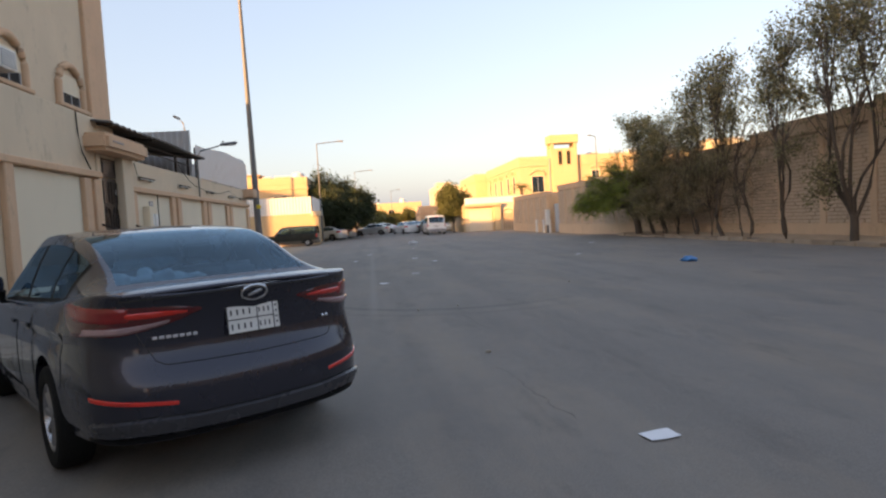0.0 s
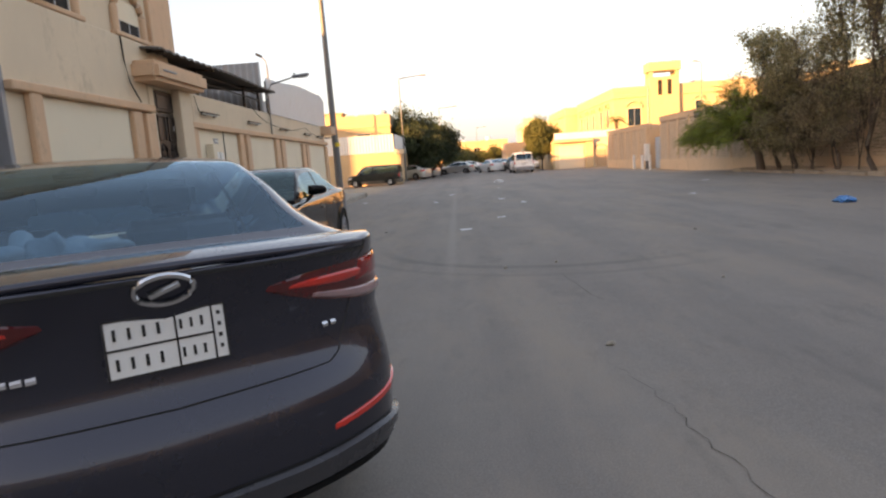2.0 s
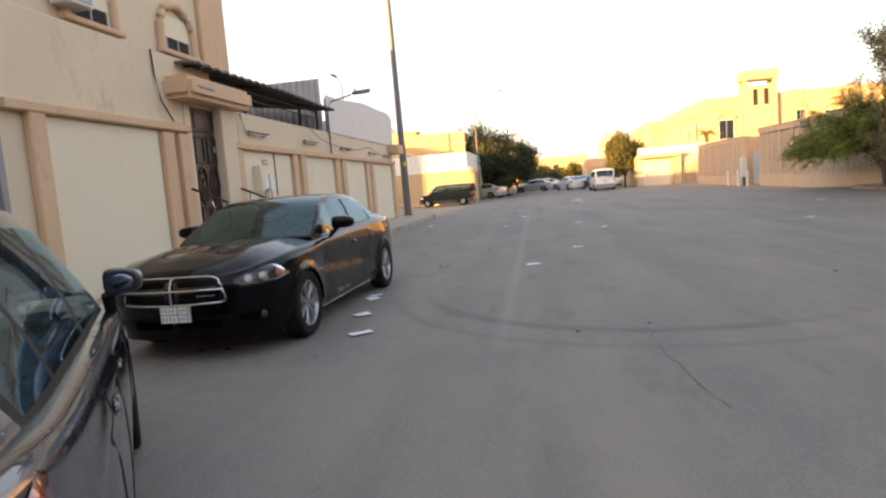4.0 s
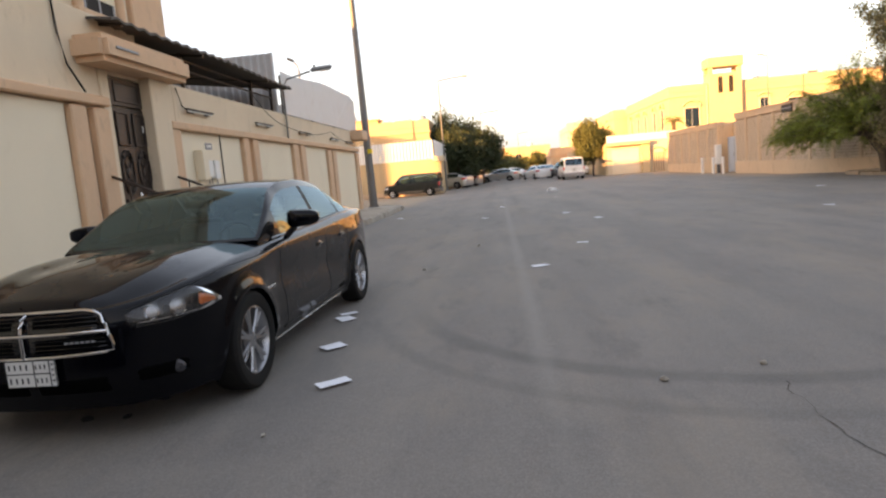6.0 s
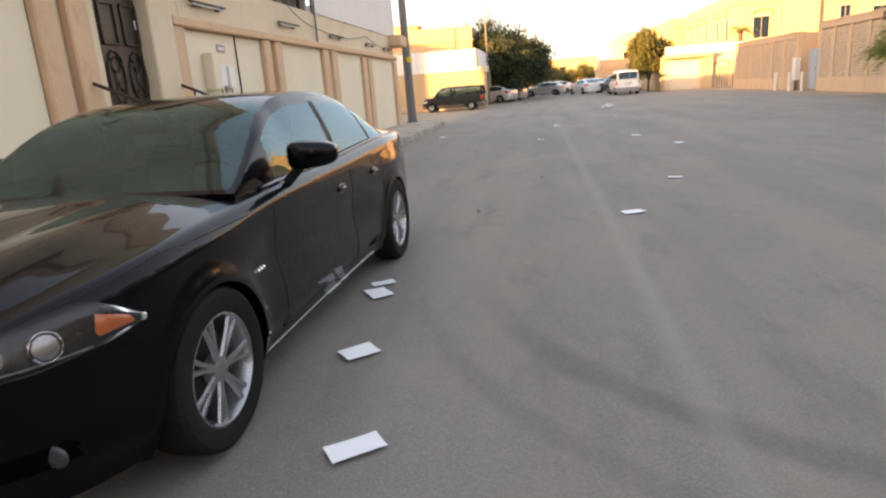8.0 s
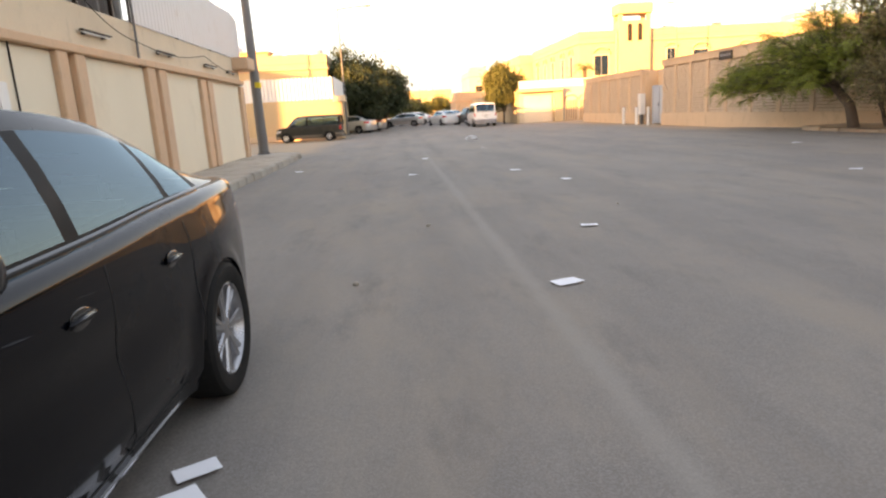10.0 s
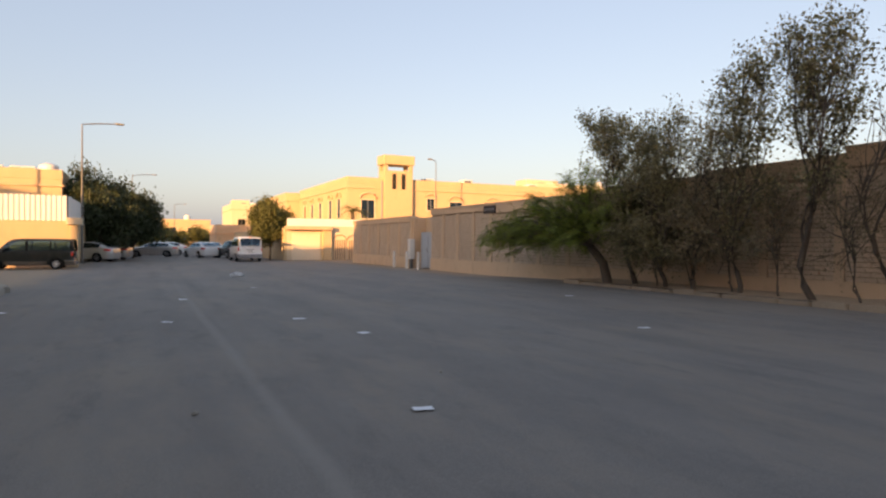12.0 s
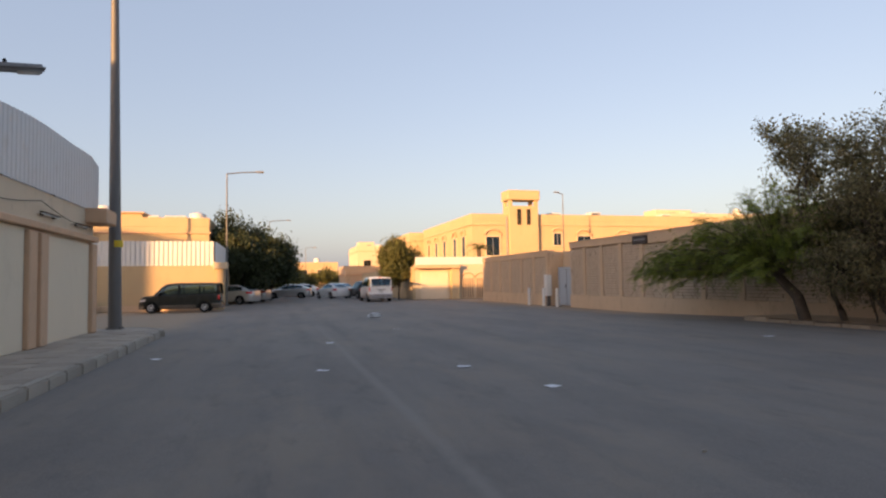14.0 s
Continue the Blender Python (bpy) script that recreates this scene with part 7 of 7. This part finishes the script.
def feather_tree(name, label, base, fork_at, leaf, seed, boughs):
    """A spreading acacia: arching boughs, drooping shoots along them, and paired leaflets on every shoot."""
    rnd = random.Random(seed)
    o = thing(name, label, "tree")
    o.matrix_basis = pose(*base)
    B = Vector(base)
    bm = bmesh.new()
    high = curve_of([(26.8, 3.3), (28.5, 3.9), (30.5, 3.6), (32.5, 2.9), (34.2, 2.35), (35.4, 1.9)])
    low = curve_of([(26.8, 1.6), (28.5, 1.5), (30.5, 1.15), (32.5, 0.95), (34.2, 1.1), (35.4, 1.5)])
    top = Vector(fork_at) - B
    mid = (top * 0.5) + Vector((0.08, -0.10, 0.05))
    tube(bm, [Vector((0, 0, -0.15)), mid, top], 0.17, 0.12, 10)
    vs, fs = [], []
    for k in range(boughs):
        y = 27.0 + 8.3 * rnd.random() ** 1.1
        z = low(y) + (high(y) - low(y)) * rnd.random() ** 0.75
        tip = Vector((12.35 + rnd.uniform(-1.25, 0.75) * (1 - 0.5 * max(0, (y - 32) / 3.4)), y, z)) - B
        ctl = (top + tip) / 2 + Vector((rnd.uniform(-0.2, 0.2), rnd.uniform(-0.3, 0.3), 0.25 + 0.18 * (tip - top).length * rnd.random()))
        pts = [top * (1 - t) ** 2 + ctl * 2 * t * (1 - t) + tip * t * t for t in [i / 10 for i in range(11)]]
        tube(bm, pts, 0.045 if k % 4 == 0 else 0.022, 0.006, 6)
        for i in range(3, 11):
            way = (pts[min(i + 1, 10)] - pts[i - 1]).normalized()
            for g in range(5 if i > 6 else 3):
                d = (way * rnd.uniform(0.5, 1.1) + Vector((rnd.gauss(0, 0.55), rnd.gauss(0, 0.55), rnd.gauss(0.12, 0.4)))).normalized()
                n, step = 9, rnd.uniform(0.042, 0.075)
                p, shoot = pts[i].copy(), []
                for q in range(n):
                    shoot.append(p.copy())
                    p += d * step
                    d = (d + Vector((0, 0, -0.10))).normalized()
                tube(bm, [shoot[0], shoot[n // 2], shoot[-1]], 0.004, 0.0015, 3)
                side = d.cross(Vector((rnd.uniform(-0.5, 0.5), rnd.uniform(-0.5, 0.5), 1))).normalized()
                for q in range(1, n):
                    for sg in (-1, 1):
                        a = shoot[q] + Vector((rnd.gauss(0, 0.012), rnd.gauss(0, 0.012), rnd.gauss(0, 0.012)))
                        w = side * sg * rnd.uniform(0.05, 0.085) + d * 0.03 + Vector((0, 0, rnd.uniform(-0.03, 0.02)))
                        h = d * 0.014
                        b = len(vs)
                        vs += [a, a + w * 0.5 - h, a + w, a + w * 0.5 + h]
                        fs.append((b, b + 1, b + 2, b + 3))
    part("trunk", bm, BARK, o, "", 60)
    raw("crown", vs, fs, leaf, o)
    return o


feather_tree("acacia_tree", "broad feathery green acacia leaning over the kerb", (12.6, 28.25, 0.22), (12.5, 29.1, 1.45), LEAF_GREEN, 17, 135)
shaped_tree("roadside_tree", "olive leafed tree rising behind the acacia", (12.9, 27.3, 0.25), (12.9, 27.7, 2.0),
            [(29.0, 5.3, 0, 0.75, 0.55, 16), (28.1, 4.9, 0, 0.9, 0.65, 20), (27.0, 4.5, 0.1, 0.9, 0.7, 20), (28.2, 4.0, 0, 1.0, 0.6, 16), (26.6, 3.4, 0, 0.9, 0.9, 26), (27.6, 2.6, -0.3, 1.0, 1.0, 30)], 0.09, LEAF_OLIVE, 21, 13, 0.12, 0.050, group=E_ROW)
shaped_tree("roadside_tree", DUSTY, (12.7, 26.1, 0.25), (12.7, 26.4, 1.1),
            [(25.9, 4.8, 0, 0.6, 0.6, 14), (25.0, 4.4, 0, 0.8, 0.7, 16), (26.3, 3.0, -0.2, 0.9, 0.9, 18), (27.0, 1.7, -0.4, 1.0, 1.0, 34), (25.6, 2.0, -0.4, 1.0, 1.1, 32), (26.2, 3.4, -0.1, 1.0, 0.8, 24)], 0.075, LEAF_OLIVE, 22, 12, 0.13, 0.044, group=E_ROW, bare=0.2)
shaped_tree("roadside_tree", DUSTY, (12.8, 24.9, 0.25), (12.8, 25.1, 1.0),
            [(24.4, 4.6, 0, 0.7, 0.6, 12), (25.0, 2.8, 0, 0.9, 0.9, 14), (24.1, 3.2, 0, 0.9, 0.9, 20), (24.4, 1.9, -0.3, 0.9, 0.8, 20), (25.0, 3.8, 0, 0.8, 0.7, 16)], 0.06, LEAF_DRY, 23, 10, 0.14, 0.042, group=E_ROW, bare=0.3)
shaped_tree("roadside_tree", SLIM, (12.8, 23.55, 0.25), (12.8, 23.7, 1.9),
            [(23.5, 5.5, 0, 0.65, 0.8, 22), (22.9, 5.9, 0, 0.55, 0.6, 14), (23.0, 4.5, 0, 0.7, 0.7, 16), (23.8, 4.0, 0, 0.7, 0.7, 14), (23.3, 3.0, 0, 0.7, 0.8, 14), (23.6, 1.9, -0.2, 0.6, 0.6, 8)], 0.075, LEAF_OLIVE, 24, 7, 0.125, 0.052, group=E_ROW)
shaped_tree("roadside_tree", SLIM, (12.8, 21.5, 0.25), (12.8, 21.75, 2.1),
            [(21.9, 6.3, 0, 0.6, 0.65, 20), (21.1, 5.8, 0, 0.65, 0.8, 22), (21.8, 5.1, 0, 0.7, 0.8, 22), (20.9, 4.6, 0, 0.5, 0.6, 12), (21.6, 4.0, 0, 0.6, 0.6, 12), (21.3, 3.0, 0, 0.6, 0.7, 9)], 0.085, LEAF_OLIVE, 25, 7, 0.125, 0.052, group=E_ROW)
shaped_tree("roadside_tree", "thin nearly bare tree with dry twigs", (12.8, 20.1, 0.25), (12.85, 20.35, 1.7),
            [(19.9, 4.2, 0, 0.5, 0.6, 14), (19.4, 3.6, 0, 0.6, 0.7, 14), (20.4, 3.0, 0, 0.7, 0.8, 12)], 0.065, LEAF_DRY, 26, 6, 0.15, 0.036, group=E_ROW, bare=0.5)
shaped_tree("roadside_tree", SLIM, (12.8, 18.1, 0.25), (12.8, 18.3, 1.8),
            [(18.6, 5.5, 0, 0.7, 0.9, 24), (19.0, 4.5, 0, 0.6, 0.6, 14), (17.8, 6.0, 0, 0.7, 0.8, 20), (17.7, 4.6, 0, 0.7, 0.8, 16), (18.0, 3.2, 0, 0.7, 0.7, 10)], 0.085, LEAF_OLIVE, 28, 7, 0.125, 0.052, group=E_ROW)
shaped_tree("roadside_tree", "large many stemmed tree with upright branches", (12.8, 15.4, 0.25), (12.8, 15.5, 1.1),
            [(16.6, 6.1, 0, 0.8, 0.9, 24), (15.9, 6.5, 0, 0.8, 0.8, 22), (15.2, 6.3, 0, 0.8, 0.9, 22), (14.4, 5.8, 0, 0.8, 0.9, 20), (16.8, 4.6, 0, 0.7, 0.8, 14), (15.6, 4.6, 0, 0.8, 0.8, 14), (14.3, 4.3, 0, 0.7, 0.8, 12), (16.2, 2.0, -0.3, 0.5, 0.8, 16)],
            0.12, LEAF_OLIVE, 29, 7, 0.125, 0.052, group=E_ROW)
shaped_tree("roadside_tree", SLIM, (12.8, 12.6, 0.25), (12.8, 12.8, 1.6),
            [(13.0, 5.8, 0, 0.8, 0.9, 24), (12.2, 6.2, 0, 0.8, 0.8, 20), (12.4, 4.6, 0, 0.8, 0.8, 18), (13.2, 3.4, 0, 0.7, 0.8, 12)], 0.09, LEAF_OLIVE, 30, 7, 0.125, 0.052, group=E_ROW)
for i, (y, z, n) in enumerate([(26.6, 1.3, 60), (25.3, 1.5, 60), (24.0, 1.5, 54), (22.6, 1.7, 48), (20.8, 1.6, 30)]):
    shaped_tree("wall_shrub", "twiggy dusty shrub growing against the wall", (12.95, y - 0.2, 0.25), (12.95, y, 0.55),
                [(y, z, -0.1, 0.85, 0.85, n // 2), (y + 0.2, z + 1.0, 0.1, 0.75, 0.7, n // 2)], 0.035, LEAF_DRY, 200 + i, 9, 0.10, 0.030, group="shrubs along the wall", bare=0.25)
# dense trees beyond the shed
for i, (x, y, h, r) in enumerate([(-3.4, 66.0, 6.6, 1.0), (-2.2, 68.0, 6.2, 1.0), (-4.8, 70.0, 9.4, 1.0), (-1.6, 73.5, 6.2, 0.9), (-3.2, 74.0, 7.8, 1.0)]):
    tree("street_tree", "dense dark green street tree", x, y, 0, 60 + i, 1.0, 8, h, 0.16, LEAF_DARK, 60, 0.42, 0.16, (0, 0), 3, up=1.2, fork=(3, 4), aspect=1.8, group="dense street trees", hang=0.4, slim=0.72)
for i, (x, y, h) in enumerate([(0.4, 96.0, 3.6), (2.2, 104.0, 3.9), (6.0, 120.0, 4.6), (9.5, 125.0, 4.6), (3.2, 130, 4.4)]):
    tree("street_tree", "small dusty green tree far down the street", x, y, 0, 80 + i, 0.8, 6, h, 0.12, LEAF_SUN, 40, 0.40, 0.20, (0, 0), 3, up=0.8, aspect=1.6, group="far street trees", hang=0.3)
tree("garden_tree", "rounded green tree beside the garage front", 8.9, 66.5, 0, 91, 1.2, 9, 6.4, 0.16, LEAF_SUN, 66, 0.40, 0.15, (0, 0), 3, up=1.3, fork=(3, 4), aspect=1.8, hang=0.3, slim=0.56)


def palm(x, y, z, seed):
    rnd = random.Random(seed)
    o = thing("palm_tree", "small date palm behind the wall", "palm")
    o.matrix_basis = pose(x, y, 0)
    pipe("trunk", [(0, 0, 0), (0.1, 0, z * 0.5), (0, 0.05, z)], 0.22, BARK, o, "", 0.18, 10)
    vs, fs = [], []
    for k in range(26):
        t, up = 2 * math.pi * k / 26 + rnd.uniform(-0.1, 0.1), rnd.uniform(0.1, 1.4)
        for s in range(12):
            q = s / 11
            c = Vector((math.cos(t) * 1.7 * q, math.sin(t) * 1.7 * q, z + up * 1.3 * q - 1.5 * q * q))
            for g in (-1, 1):
                side = Vector((-math.sin(t), math.cos(t), -0.4)) * g * 0.34 * (1 - q * 0.6)
                tip = c + side + Vector((math.cos(t), math.sin(t), 0)) * 0.16
                b = len(vs)
                vs += [c, c + Vector((0, 0, 0.03)), tip, c + Vector((math.cos(t), math.sin(t), 0)) * 0.05]
                fs.append((b, b + 1, b + 2, b + 3))
    raw("fronds", vs, fs, LEAF_SUN, o)


palm(17.6, 71.0, 4.6, 4)


# ---- stones of the panels, nearest first as pieces ----
def stones():
    rnd = random.Random(77)
    course, length = 0.116, 0.25
    shapes = []
    for s in range(6):
        bm = bmesh.new()
        block(bm, -0.035, 0.03, -0.5, 0.5, -0.5, 0.5)
        for v in bm.verts:
            v.co += Vector((rnd.uniform(-0.014, 0.010) if v.co.x < 0 else 0, rnd.uniform(-0.02, 0.02), rnd.uniform(-0.04, 0.04)))
        me = bpy.data.meshes.new("stone")
        bmesh.ops.recalc_face_normals(bm, faces=bm.faces)
        bm.to_mesh(me)
        bm.free()
        me.materials.append(BRICK)
        shapes.append(me)
    rest_v, rest_f, made = [], [], 0
    for y0, y1, z0, z1 in sorted(PANELS, key=lambda p: abs(p[0] - 21.5)):
        rows = int((z1 - z0) / course)
        for r in range(rows):
            y = y0 - (0.5 * length if r % 2 else 0)
            while y < y1 - 0.02:
                a, b = max(y, y0 + 0.004), min(y + length, y1 - 0.004)
                y += length
                if b - a < 0.05:
                    continue
                cy, cz = (a + b) / 2, z0 + course * (r + 0.5)
                x = wall_x(cy) + 0.045 + rnd.uniform(-0.012, 0.012)
                wy, wz = (b - a) - 0.018, course - 0.020
                if made < 300:
                    o = new("stone", rnd.choice(shapes))
                    o.parent = WALL_E
                    o.matrix_basis = Matrix.LocRotScale((x, cy, cz), None, (1, wy, wz))
                    made += 1
                else:
                    k = len(rest_v)
                    for dx in (-0.035 + rnd.uniform(-0.012, 0.008), 0.03):
                        for dy, dz in ((-1, -1), (1, -1), (1, 1), (-1, 1)):
                            rest_v.append((x + dx, cy + dy * wy / 2, cz + dz * wz / 2))
                    rest_f += [(k, k + 1, k + 2, k + 3), (k + 1, k + 5, k + 6, k + 2), (k + 3, k + 2, k + 6, k + 7), (k, k + 4, k + 5, k + 1), (k + 4, k, k + 3, k + 7)]
    tagged(raw("stone_panels", rest_v, rest_f, BRICK, WALL_E), kind="stuff")


stones()
